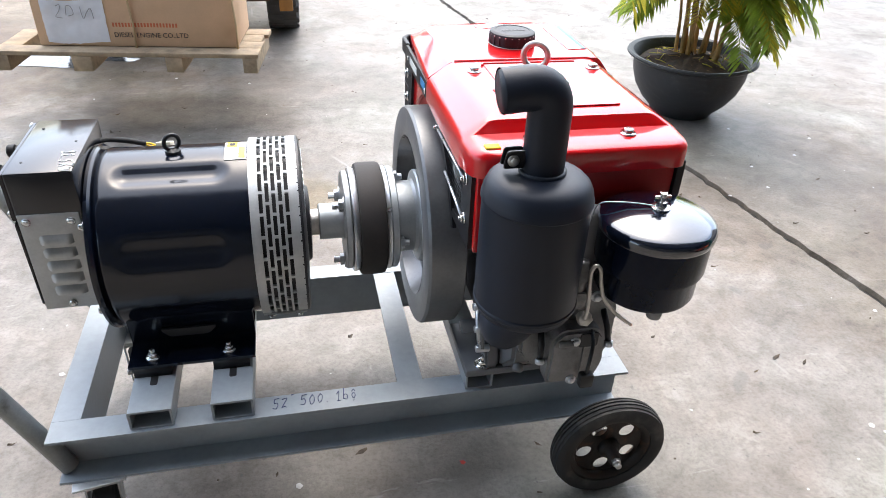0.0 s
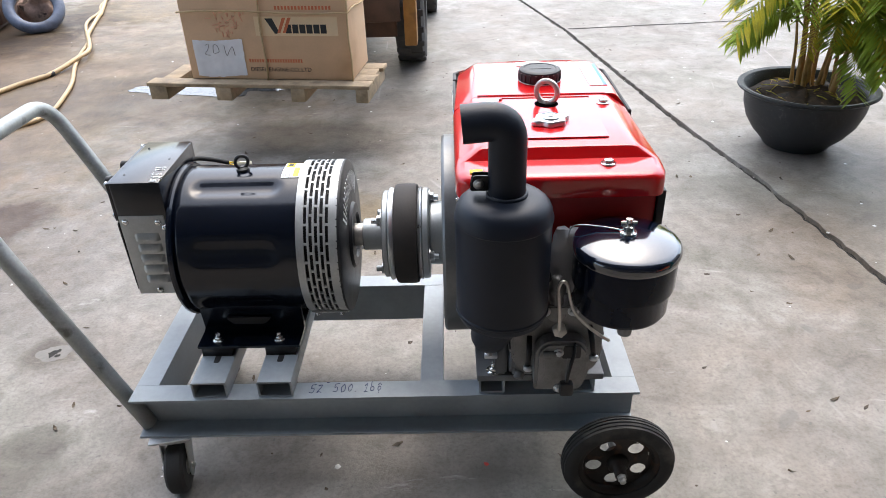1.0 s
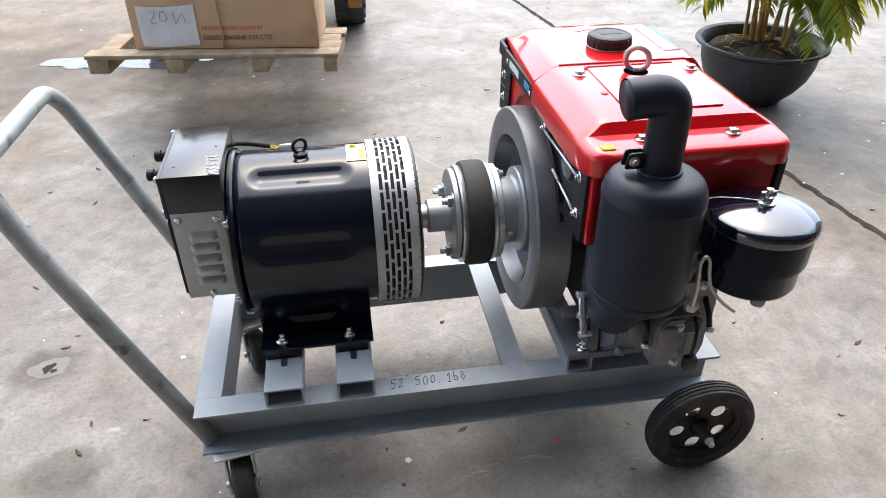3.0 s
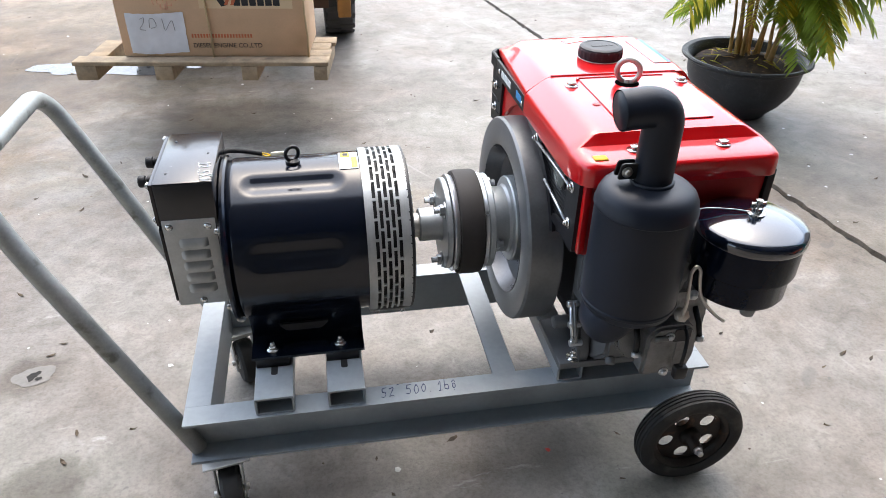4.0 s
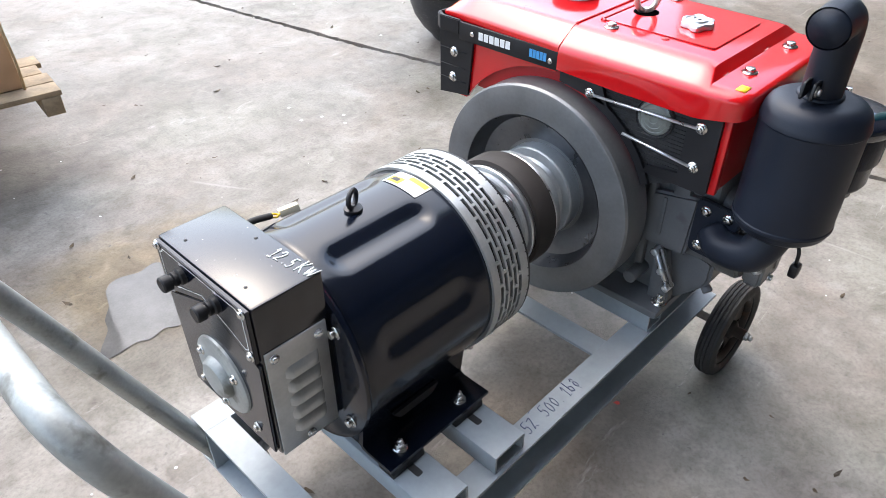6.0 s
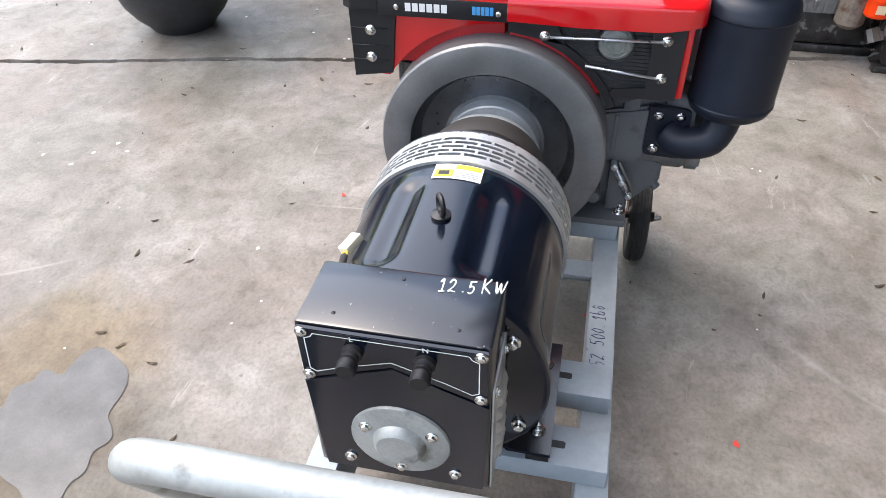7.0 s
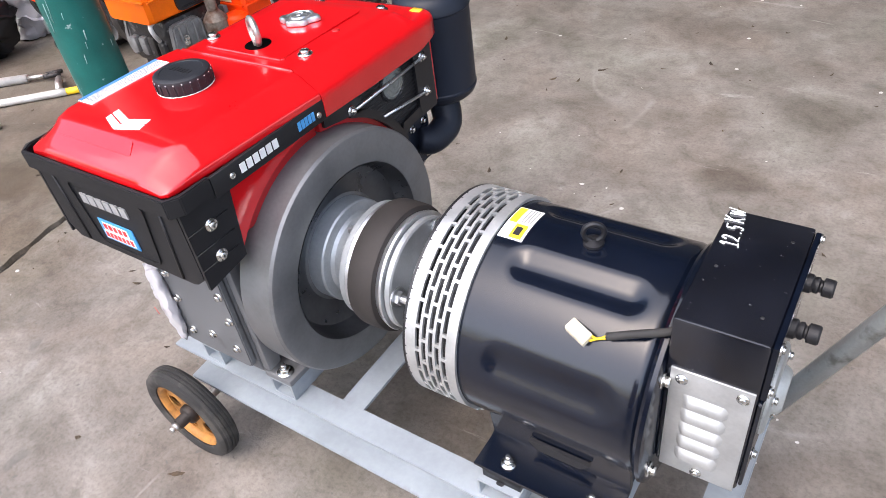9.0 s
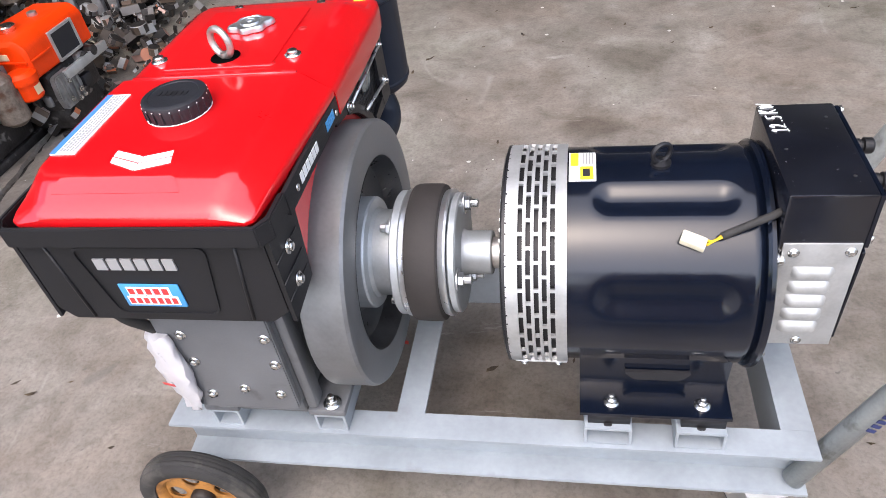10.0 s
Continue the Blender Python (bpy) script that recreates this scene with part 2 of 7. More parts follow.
def concrete():
    m = bpy.data.materials.new("worn_concrete")
    m.use_nodes = True
    n, l = m.node_tree.nodes, m.node_tree.links
    b = n["Principled BSDF"]
    tc = n.new("ShaderNodeTexCoord")

    def tex(scale, detail, rough=0.55, stretch=(1, 1, 1), dist=0.0):
        mp = n.new("ShaderNodeMapping")
        mp.inputs["Scale"].default_value = stretch
        l.new(tc.outputs["Object"], mp.inputs["Vector"])
        t = n.new("ShaderNodeTexNoise")
        t.inputs["Scale"].default_value, t.inputs["Detail"].default_value = scale, detail
        t.inputs["Roughness"].default_value, t.inputs["Distortion"].default_value = rough, dist
        l.new(mp.outputs[0], t.inputs["Vector"])
        return t.outputs[0]

    def ramp(src, stops):
        r = n.new("ShaderNodeValToRGB")
        e = r.color_ramp.elements
        while len(e) < len(stops):
            e.new(0.5)
        for k, (p, c) in zip(e, stops):
            k.position, k.color = p, (*c, 1)
        l.new(src, r.inputs[0])
        return r.outputs[0]

    def mix(mode, fac, a, c):
        x = n.new("ShaderNodeMixRGB")
        x.blend_type = mode
        if isinstance(fac, float):
            x.inputs[0].default_value = fac
        else:
            l.new(fac, x.inputs[0])
        for s, k in ((a, 1), (c, 2)):
            if isinstance(s, tuple):
                x.inputs[k].default_value = (*s, 1)
            else:
                l.new(s, x.inputs[k])
        return x.outputs[0]

    broad = tex(0.8, 6, 0.62, dist=0.5)
    mid = tex(4.2, 8, 0.68, dist=0.35)
    small = tex(19, 6, 0.66, dist=0.2)
    fine = tex(110, 5, 0.65)
    col = ramp(mid, [(0.3, (0.150, 0.131, 0.110)), (0.46, (0.214, 0.194, 0.171)), (0.56, (0.252, 0.232, 0.207)), (0.72, (0.345, 0.322, 0.294))])
    col = mix("MULTIPLY", 0.28, col, ramp(broad, [(0.34, (0.66, 0.63, 0.58)), (0.5, (1, 0.99, 0.975)), (0.7, (1.0, 1.0, 1.0))]))
    col = mix("MULTIPLY", 0.42, col, ramp(small, [(0.36, (0.62, 0.6, 0.575)), (0.49, (1, 1, 1))]))
    col = mix("MULTIPLY", 0.4, col, ramp(fine, [(0.34, (0.5, 0.49, 0.48)), (0.53, (1, 1, 1)), (0.7, (1.12, 1.11, 1.1))]))
    pits = ramp(tex(210, 3, 0.6), [(0.66, (0, 0, 0)), (0.72, (1, 1, 1))])
    col = mix("MIX", mix("MULTIPLY", 1.0, pits, (0.5, 0.5, 0.5)), col, (0.15, 0.135, 0.12))
    blotch = ramp(tex(10.5, 4, 0.55, (1, 1, 1), 0.9), [(0.36, (0.7, 0.69, 0.67)), (0.47, (1, 1, 1)), (0.62, (1, 1, 1)), (0.72, (1.14, 1.13, 1.12))])
    col = mix("MULTIPLY", 0.5, col, blotch)
    # faint pink and green casts
    hue = tex(1.7, 4, 0.6, dist=0.6)
    col = mix("MULTIPLY", 0.8, col, ramp(hue, [(0.36, (1.0, 0.94, 0.9)), (0.5, (1, 1, 1)), (0.64, (0.93, 0.97, 0.93))]))
    # dark smudges, drag marks, oil spots, pale scuffs and thin scratches with their own shapes
    smudge = ramp(tex(2.3, 5, 0.6, (1, 1, 1), 0.8), [(0.585, (0, 0, 0)), (0.68, (1, 1, 1))])
    col = mix("MIX", mix("MULTIPLY", 1.0, smudge, (0.36, 0.36, 0.36)), col, (0.16, 0.145, 0.125))
    drag = ramp(tex(6, 6, 0.65, (2.4, 0.5, 1), 1.0), [(0.62, (0, 0, 0)), (0.72, (1, 1, 1))])
    col = mix("MIX", mix("MULTIPLY", 1.0, drag, (0.3, 0.3, 0.3)), col, (0.19, 0.175, 0.155))
    spot = ramp(tex(9, 2, 0.5, dist=0.3), [(0.70, (0, 0, 0)), (0.755, (1, 1, 1))])
    col = mix("MIX", mix("MULTIPLY", 1.0, spot, (0.55, 0.55, 0.55)), col, (0.13, 0.12, 0.11))
    scuff = ramp(tex(7, 7, 0.72, (0.4, 2.0, 1), 1.2), [(0.63, (0, 0, 0)), (0.73, (1, 1, 1))])
    col = mix("MIX", mix("MULTIPLY", 1.0, scuff, (0.5, 0.5, 0.5)), col, (0.53, 0.51, 0.48))
    line = ramp(tex(1.3, 2, 0.35, (1.0, 0.35, 1), 0.3), [(0.4992, (0, 0, 0)), (0.4998, (1, 1, 1)), (0.5002, (1, 1, 1)), (0.5008, (0, 0, 0))])
    gate = ramp(tex(2.2, 3, 0.6), [(0.55, (0, 0, 0)), (0.62, (1, 1, 1))])
    col = mix("MIX", mix("MULTIPLY", 1.0, mix("MULTIPLY", 1.0, line, gate), (0.2, 0.2, 0.2)), col, (0.56, 0.54, 0.51))
    # darker patches, each with its own uneven outline: damp, oily stains and painted pallet shade
    ragged = tex(5, 6, 0.65, dist=0.4)
    for cx, cy, rx, ry, depth, tone in (
            (-0.438, 0.452, 0.085, 0.07, 0.7, (0.09, 0.08, 0.065)), (-0.32, 0.13, 0.075, 0.05, 0.6, (0.09, 0.085, 0.075)),
            (-0.52, 0.0, 0.3, 0.13, 0.6, (0.09, 0.085, 0.07)), (-0.9, 2.62, 0.75, 0.42, 0.6, (0.1, 0.092, 0.075)),
            # (-2.8, 4.3) is a very dark brown patch
            (-1.75, 3.4, 1.6, 2.2, 0.8, (0.2, 0.168, 0.125)), (-2.8, 4.3, 0.8, 0.75, 1.0, (0.042, 0.03, 0.015)), (-2.4, 3.72, 0.5, 0.36, 0.9, (0.085, 0.06, 0.03)), (-1.9, 2.7, 0.55, 0.4, 0.6, (0.13, 0.115, 0.09)),
            # (-0.05, 1.95) is the shadow under the raised pallet, painted into the floor colour
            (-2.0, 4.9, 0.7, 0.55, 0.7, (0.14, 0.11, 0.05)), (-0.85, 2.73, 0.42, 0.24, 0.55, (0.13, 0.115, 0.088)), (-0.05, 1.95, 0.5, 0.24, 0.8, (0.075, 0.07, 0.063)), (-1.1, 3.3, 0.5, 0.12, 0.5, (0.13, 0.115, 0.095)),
            (-0.99, 1.2, 0.13, 0.17, 0.85, (0.07, 0.045, 0.028)), (-1.75, 2.5, 0.95, 1.5, 0.6, (0.12, 0.095, 0.065)),
            # (0.25, 2.25) darkens the floor behind the pallet
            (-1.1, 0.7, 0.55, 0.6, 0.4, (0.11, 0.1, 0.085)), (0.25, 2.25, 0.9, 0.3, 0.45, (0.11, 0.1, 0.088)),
            (0.26, 1.16, 0.3, 0.22, 0.6, (0.15, 0.115, 0.05)), (0.1, 0.95, 0.22, 0.2, 0.6, (0.09, 0.085, 0.07)),
            (2.3, 0.75, 0.55, 0.75, 0.6, (0.12, 0.098, 0.07)), (3.1, 0.1, 0.9, 1.2, 0.6, (0.1, 0.084, 0.062)),
            (0.29, -0.83, 0.09, 0.06, 0.6, (0.09, 0.085, 0.078)), (0.15, -1.29, 0.16, 0.1, 0.5, (0.1, 0.095, 0.088))):
        mp = n.new("ShaderNodeMapping")
        mp.inputs["Location"].default_value = (-cx / rx / 1.6, -cy / ry / 1.6, 0)
        mp.inputs["Scale"].default_value = (1 / rx / 1.6, 1 / ry / 1.6, 0)
        l.new(tc.outputs["Object"], mp.inputs["Vector"])
        g = n.new("ShaderNodeTexGradient")
        g.gradient_type = "SPHERICAL"
        l.new(mp.outputs[0], g.inputs["Vector"])
        s = n.new("ShaderNodeMath")
        s.operation = "MULTIPLY_ADD"
        l.new(ragged, s.inputs[0])
        s.inputs[1].default_value = 0.9
        l.new(g.outputs[1], s.inputs[2])
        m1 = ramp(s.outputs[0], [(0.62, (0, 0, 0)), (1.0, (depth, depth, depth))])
        # outside its own reach a patch is nothing
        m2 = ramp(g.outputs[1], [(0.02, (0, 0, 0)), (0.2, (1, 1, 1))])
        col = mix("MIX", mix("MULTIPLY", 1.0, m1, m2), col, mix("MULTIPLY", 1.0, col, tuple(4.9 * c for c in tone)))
    speck = ramp(tex(52, 2, 0.5), [(0.70, (0, 0, 0)), (0.74, (1, 1, 1))])
    col = mix("MIX", mix("MULTIPLY", 1.0, speck, (0.75, 0.75, 0.75)), col, (0.13, 0.12, 0.11))
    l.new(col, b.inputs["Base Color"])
    wet = n.new("ShaderNodeMapRange")
    wet.inputs["From Min"].default_value, wet.inputs["From Max"].default_value = 0.35, 0.65
    wet.inputs["To Min"].default_value, wet.inputs["To Max"].default_value = 0.45, 0.62
    l.new(broad, wet.inputs[0])
    l.new(wet.outputs[0], b.inputs["Roughness"])
    b.inputs["Specular IOR Level"].default_value = 0.3
    bp = n.new("ShaderNodeBump")
    bp.inputs["Strength"].default_value, bp.inputs["Distance"].default_value = 0.3, 0.004
    hh = n.new("ShaderNodeMath")
    hh.operation = "ADD"
    l.new(mid, hh.inputs[0])
    l.new(fine, hh.inputs[1])
    l.new(hh.outputs[0], bp.inputs["Height"])
    l.new(bp.outputs[0], b.inputs["Normal"])
    return m


CONCRETE = concrete()

# ---------------------------------------------------------------- mesh tools
ORIGIN = {}


def thing(name, loc, label, category, group="", kind=""):
    """A top-level Empty at the thing's base."""
    ob = new(name)
    ob.location = loc
    ob.empty_display_size = 0.05
    ORIGIN[ob.name] = Vector(loc)
    return tagged(ob, label, category, group, kind)


def part(name, bm, material, parent=None, label="", sharp=32):
    """Links a bmesh, made in world places, as one mesh object under parent."""
    for f in bm.faces:
        f.smooth = True
    lim = radians(sharp)
    for e in bm.edges:
        e.smooth = len(e.link_faces) == 2 and e.calc_face_angle(9) < lim
    me = bpy.data.meshes.new(name)
    loc = ORIGIN[parent.name] if parent else Vector((0, 0, 0))
    bmesh.ops.translate(bm, verts=bm.verts, vec=-loc)
    bm.to_mesh(me)
    bm.free()
    me.materials.append(material)
    ob = new(name, me)
    ob.parent = parent
    ORIGIN[ob.name] = loc
    if label:
        tagged(ob, label)
    return ob


def box(bm, x0, y0, z0, x1, y1, z1, bevel=0.0, segs=2, m=None):
    v = [bm.verts.new(p) for p in ((x0, y0, z0), (x1, y0, z0), (x1, y1, z0), (x0, y1, z0), (x0, y0, z1), (x1, y0, z1), (x1, y1, z1), (x0, y1, z1))]
    fs = [bm.faces.new([v[i] for i in q]) for q in ((0, 3, 2, 1), (4, 5, 6, 7), (0, 1, 5, 4), (1, 2, 6, 5), (2, 3, 7, 6), (3, 0, 4, 7))]
    geo = v
    if bevel:
        es = list({e for f in fs for e in f.edges})
        r = bmesh.ops.bevel(bm, geom=es, offset=bevel, segments=segs, affect="EDGES", profile=0.5)
        geo = list({w for f in r["faces"] for w in f.verts} | {w for w in v if w.is_valid})
    if m is not None:
        bmesh.ops.transform(bm, matrix=m, verts=geo)
    return bm


def B(*a, **k):
    return box(bmesh.new(), *a, **k)


def basis(axis):
    a = Vector(axis).normalized()
    u = a.orthogonal().normalized() if abs(a.x) < 0.99 else Vector((0, 1, 0))
    return a, u, a.cross(u).normalized()


def lathe(bm, profile, origin, axis=(0, 0, 1), segs=32, wob=None):
    """Turns (radius, height) pairs round an axis; ends with radius 0 close to a point."""
    a, u, w = basis(axis)
    o = Vector(origin)
    rings = []
    for r, h in profile:
        if r < 1e-6:
            rings.append([bm.verts.new(o + a * h)])
        else:
            rings.append([bm.verts.new(o + a * h + (u * math.cos(2 * math.pi * k / segs) + w * math.sin(2 * math.pi * k / segs)) * r) for k in range(segs)])
    for p, q in zip(rings, rings[1:]):
        for k in range(segs):
            j = (k + 1) % segs
            if len(p) == 1 and len(q) == 1:
                continue
            if len(p) == 1:
                bm.faces.new((p[0], q[j], q[k]))
            elif len(q) == 1:
                bm.faces.new((p[k], p[j], q[0]))
            else:
                bm.faces.new((p[k], p[j], q[j], q[k]))
    return bm


def L(profile, origin, axis=(0, 0, 1), segs=32):
    bm = lathe(bmesh.new(), profile, origin, axis, segs)
    bmesh.ops.recalc_face_normals(bm, faces=bm.faces)
    return bm


def disc(bm, c, axis, r, h, segs=16, ch=0.0):
    """A capped cylinder from c along axis, with a small chamfer."""
    ch = min(ch, r * 0.6, h * 0.45)
    prof = [(0, 0), (r, 0), (r, h), (0, h)] if not ch else [(0, 0), (r - ch, 0), (r, ch), (r, h - ch), (r - ch, h), (0, h)]
    return lathe(bm, prof, c, axis, segs)


def hexbolt(bm, c, axis, r=0.007, h=0.006, stud=0.0):
    disc(bm, c, axis, r * 1.5, 0.0018, 16)
    a = Vector(axis).normalized()
    disc(bm, Vector(c) + a * 0.0018, axis, r, h, 6, 0.001)
    if stud:
        disc(bm, Vector(c) + a * (h + 0.001), axis, r * 0.55, stud, 10, 0.0008)
    return bm


def bolts(name, material, parent, axis, spots, r=0.007, h=0.006, stud=0.0):
    """One hex bolt a spot, each a part of its own."""
    for c in spots:
        part(name, hexbolt(bmesh.new(), c, axis, r, h, stud), material, parent)


def curve_pts(pts, n=8):
    """A smooth run through the given points."""
    p = [Vector(q) for q in pts]
    p = [2 * p[0] - p[1]] + p + [2 * p[-1] - p[-2]]
    out = []
    for i in range(1, len(p) - 2):
        for k in range(n):
            t = k / n
            out.append(0.5 * (2 * p[i] + (p[i + 1] - p[i - 1]) * t + (2 * p[i - 1] - 5 * p[i] + 4 * p[i + 1] - p[i + 2]) * t * t
                              + (3 * p[i] - p[i - 1] - 3 * p[i + 1] + p[i + 2]) * t ** 3))
    return out + [p[-2]]


def fillet_pts(pts, r, n=6):
    """Straight runs with rounded corners of about radius r."""
    p = [Vector(q) for q in pts]
    out = [p[0]]
    for a, b, c in zip(p, p[1:], p[2:]):
        u, w = (a - b), (c - b)
        d = min(r, u.length * 0.49, w.length * 0.49)
        s, e = b + u.normalized() * d, b + w.normalized() * d
        for k in range(n + 1):
            t = k / n
            out.append((1 - t) ** 2 * s + 2 * t * (1 - t) * b + t * t * e)
    return out + [p[-1]]


def sweep(bm, pts, r, segs=12, caps=True, flat=1.0):
    pts = [Vector(p) for p in pts]
    rad = r if callable(r) else (lambda t: r)
    t0 = (pts[1] - pts[0]).normalized()
    u = t0.orthogonal().normalized()
    rings = []
    for i, p in enumerate(pts):
        t = (pts[min(i + 1, len(pts) - 1)] - pts[max(i - 1, 0)]).normalized()
        u = (u - t * u.dot(t)).normalized()
        w = t.cross(u)
        rr = rad(i / (len(pts) - 1))
        rings.append([bm.verts.new(p + (u * math.cos(2 * math.pi * k / segs) + w * math.sin(2 * math.pi * k / segs) * flat) * rr) for k in range(segs)])
    for p, q in zip(rings, rings[1:]):
        for k in range(segs):
            j = (k + 1) % segs
            bm.faces.new((p[k], p[j], q[j], q[k]))
    if caps:
        bm.faces.new(rings[0][::-1])
        bm.faces.new(rings[-1])
    return bm


def S(*a, **k):
    return sweep(bmesh.new(), *a, **k)


def prism(bm, poly, plane, lo, hi, bevel=0.0):
    """A flat outline, given in the two axes other than `plane`, made thick from lo to hi along it."""
    def at(p, h):
        return {"x": (h, p[0], p[1]), "y": (p[0], h, p[1]), "z": (p[0], p[1], h)}[plane]
    a = [bm.verts.new(at(p, lo)) for p in poly]
    b = [bm.verts.new(at(p, hi)) for p in poly]
    fs = [bm.faces.new(a), bm.faces.new(b)]
    n = len(poly)
    fs += [bm.faces.new((a[i], a[(i + 1) % n], b[(i + 1) % n], b[i])) for i in range(n)]
    bmesh.ops.recalc_face_normals(bm, faces=fs)
    if bevel:
        bmesh.ops.bevel(bm, geom=list({e for f in fs for e in f.edges}), offset=bevel, segments=2, affect="EDGES")
    return bm


def P(*a, **k):
    return prism(bmesh.new(), *a, **k)


def fillet2(poly, r, n=4):
    """Rounds the corners of a closed flat outline; r is one radius or one a corner."""
    out, m = [], len(poly)
    for i in range(m):
        a, b, c = (Vector(poly[i - 1]), Vector(poly[i]), Vector(poly[(i + 1) % m]))
        rr = r[i] if isinstance(r, (list, tuple)) else r
        if rr <= 0:
            out.append(tuple(b))
            continue
        u, w = a - b, c - b
        d = min(rr, u.length * 0.45, w.length * 0.45)
        s, e = b + u.normalized() * d, b + w.normalized() * d
        for k in range(n + 1):
            t = k / n
            out.append(tuple((1 - t) ** 2 * s + 2 * t * (1 - t) * b + t * t * e))
    return out


def loft(bm, rings, caps=True):
    vs = [[bm.verts.new(p) for p in r] for r in rings]
    n = len(vs[0])
    for p, q in zip(vs, vs[1:]):
        for k in range(n):
            j = (k + 1) % n
            bm.faces.new((p[k], p[j], q[j], q[k]))
    if caps:
        bm.faces.new(vs[0])
        bm.faces.new(vs[-1])
    bmesh.ops.recalc_face_normals(bm, faces=bm.faces)
    return bm


def text_mesh(name, words, size, m, material, parent, thick=0.0006, shear=0.0, spacing=1.0):
    """Letters in the built-in font as a mesh, laid by the pose m."""
    cu = bpy.data.curves.new(name, "FONT")
    cu.body, cu.size, cu.extrude, cu.shear, cu.space_character, cu.resolution_u = words, size, thick / 2, shear, spacing, 3
    tmp = bpy.data.objects.new(name, cu)
    scene.collection.objects.link(tmp)
    me = bpy.data.meshes.new_from_object(tmp.evaluated_get(bpy.context.evaluated_depsgraph_get()))
    bpy.data.objects.remove(tmp)
    bm = bmesh.new()
    bm.from_mesh(me)
    bpy.data.meshes.remove(me)
    bmesh.ops.transform(bm, matrix=m, verts=bm.verts)
    return part(name, bm, material, parent)


STROKES = {
    "1": [[(0.05, 0.75), (0.25, 1.0), (0.2, 0.0)], [(0.0, 0.0), (0.42, 0.03)]],
    "2": [[(0.02, 0.75), (0.2, 1.0), (0.4, 0.8), (0.28, 0.4), (0.0, 0.05), (0.2, 0.08), (0.5, 0.02)]],
    ".": [[(0.04, 0.02), (0.09, 0.06)]],
    "5": [[(0.5, 0.98), (0.12, 0.95)], [(0.12, 0.95), (0.08, 0.55), (0.32, 0.58), (0.42, 0.3), (0.25, 0.02), (0.0, 0.1)]],
    "K": [[(0.1, 1.0), (0.05, 0.0)], [(0.5, 0.95), (0.1, 0.45)], [(0.14, 0.48), (0.55, 0.0)]],
    "W": [[(0.0, 0.9), (0.1, 0.05), (0.32, 0.85), (0.42, 0.05), (0.72, 1.0)]],
    "Z": [[(0.0, 0.9), (0.45, 0.95), (0.02, 0.05), (0.28, 0.12), (0.52, 0.0)]],
    "'": [[(0.05, 1.05), (0.3, 1.12)]],
    "0": [[(0.25, 1.0), (0.02, 0.6), (0.15, 0.05), (0.4, 0.25), (0.42, 0.75), (0.22, 0.98)]],
    "b": [[(0.08, 1.1), (0.05, 0.05)], [(0.05, 0.1), (0.3, 0.0), (0.4, 0.3), (0.22, 0.5), (0.06, 0.35)]],
    "\u1ed9": [[(0.22, 0.6), (0.02, 0.35), (0.15, 0.0), (0.38, 0.2), (0.34, 0.52), (0.2, 0.6)], [(0.05, 0.75), (0.22, 0.98), (0.4, 0.75)], [(0.2, -0.25), (0.24, -0.2)]],
    " ": [],
}


def handwriting(name, words, size, m, material, parent, pen=0.0007, slant=0.2, seed=3, gap=0.62):
    """Words drawn by hand with a marker: uneven strokes laid by the pose m."""
    r = random.Random(seed)
    x = 0.0
    for ch in words:
        bm = bmesh.new()
        k, lift = r.uniform(0.88, 1.12), r.uniform(-0.06, 0.06)
        for st in STROKES[ch]:
            pts = [m @ Vector((size * (x + (u + v * slant) * 0.8 * k + r.uniform(-0.02, 0.02)), size * (v * k + lift + r.uniform(-0.02, 0.02)), 0.0002)) for u, v in st]
            sweep(bm, curve_pts(pts, 4), lambda t: pen * (1.0 - 0.35 * t), 6)
        if STROKES[ch]:
            part(name, bm, material, parent, sharp=70)
        x += {".": 0.28, "'": 0.3, " ": 0.45, "W": 0.85, "1": 0.5}.get(ch, gap)


def frame_axes(o, x, y):
    """A pose with its x and y axes along the given directions."""
    x, y = Vector(x).normalized(), Vector(y).normalized()
    z = x.cross(y)
    return Matrix(((x.x, y.x, z.x, o[0]), (x.y, y.y, z.y, o[1]), (x.z, y.z, z.z, o[2]), (0, 0, 0, 1)))


def bars(bm, m, x0, x1, y0, y1, n, gap=0.3, thick=0.0006, seed=1):
    """A row of n plain blocks standing in for lettering."""
    w = (x1 - x0) / n
    for k in range(n):
        box(bm, x0 + w * k, y0, 0, x0 + w * (k + 1 - gap), y1, thick, m=m)
    return bm


def eye_ring(c, normal, big, small, stem, base):
    """A lifting eye: ring, neck and collar; c is the foot of the neck."""
    bm = bmesh.new()
    n, u, w = basis(normal)
    n = Vector(normal).normalized()
    u, w = Vector((0, 0, 1)), n.cross(Vector((0, 0, 1))).normalized()
    o = Vector(c) + Vector((0, 0, stem + big))
    pts = [o + (u * math.cos(a) + w * math.sin(a)) * big for a in [2 * math.pi * k / 28 for k in range(28)]]
    rings = []
    for k, p in enumerate(pts):
        d = (p - o).normalized()
        rings.append([bm.verts.new(p + (d * math.cos(b) + n * math.sin(b)) * small) for b in [2 * math.pi * j / 10 for j in range(10)]])
    for k in range(28):
        for j in range(10):
            bm.faces.new((rings[k][j], rings[k][(j + 1) % 10], rings[(k + 1) % 28][(j + 1) % 10], rings[(k + 1) % 28][j]))
    lathe(bm, [(0, 0), (base, 0), (base, 0.004), (small * 1.25, 0.007), (small * 1.1, stem + small), (0, stem + small)], c, (0, 0, 1), 16)
    bmesh.ops.recalc_face_normals(bm, faces=bm.faces)
    return bm

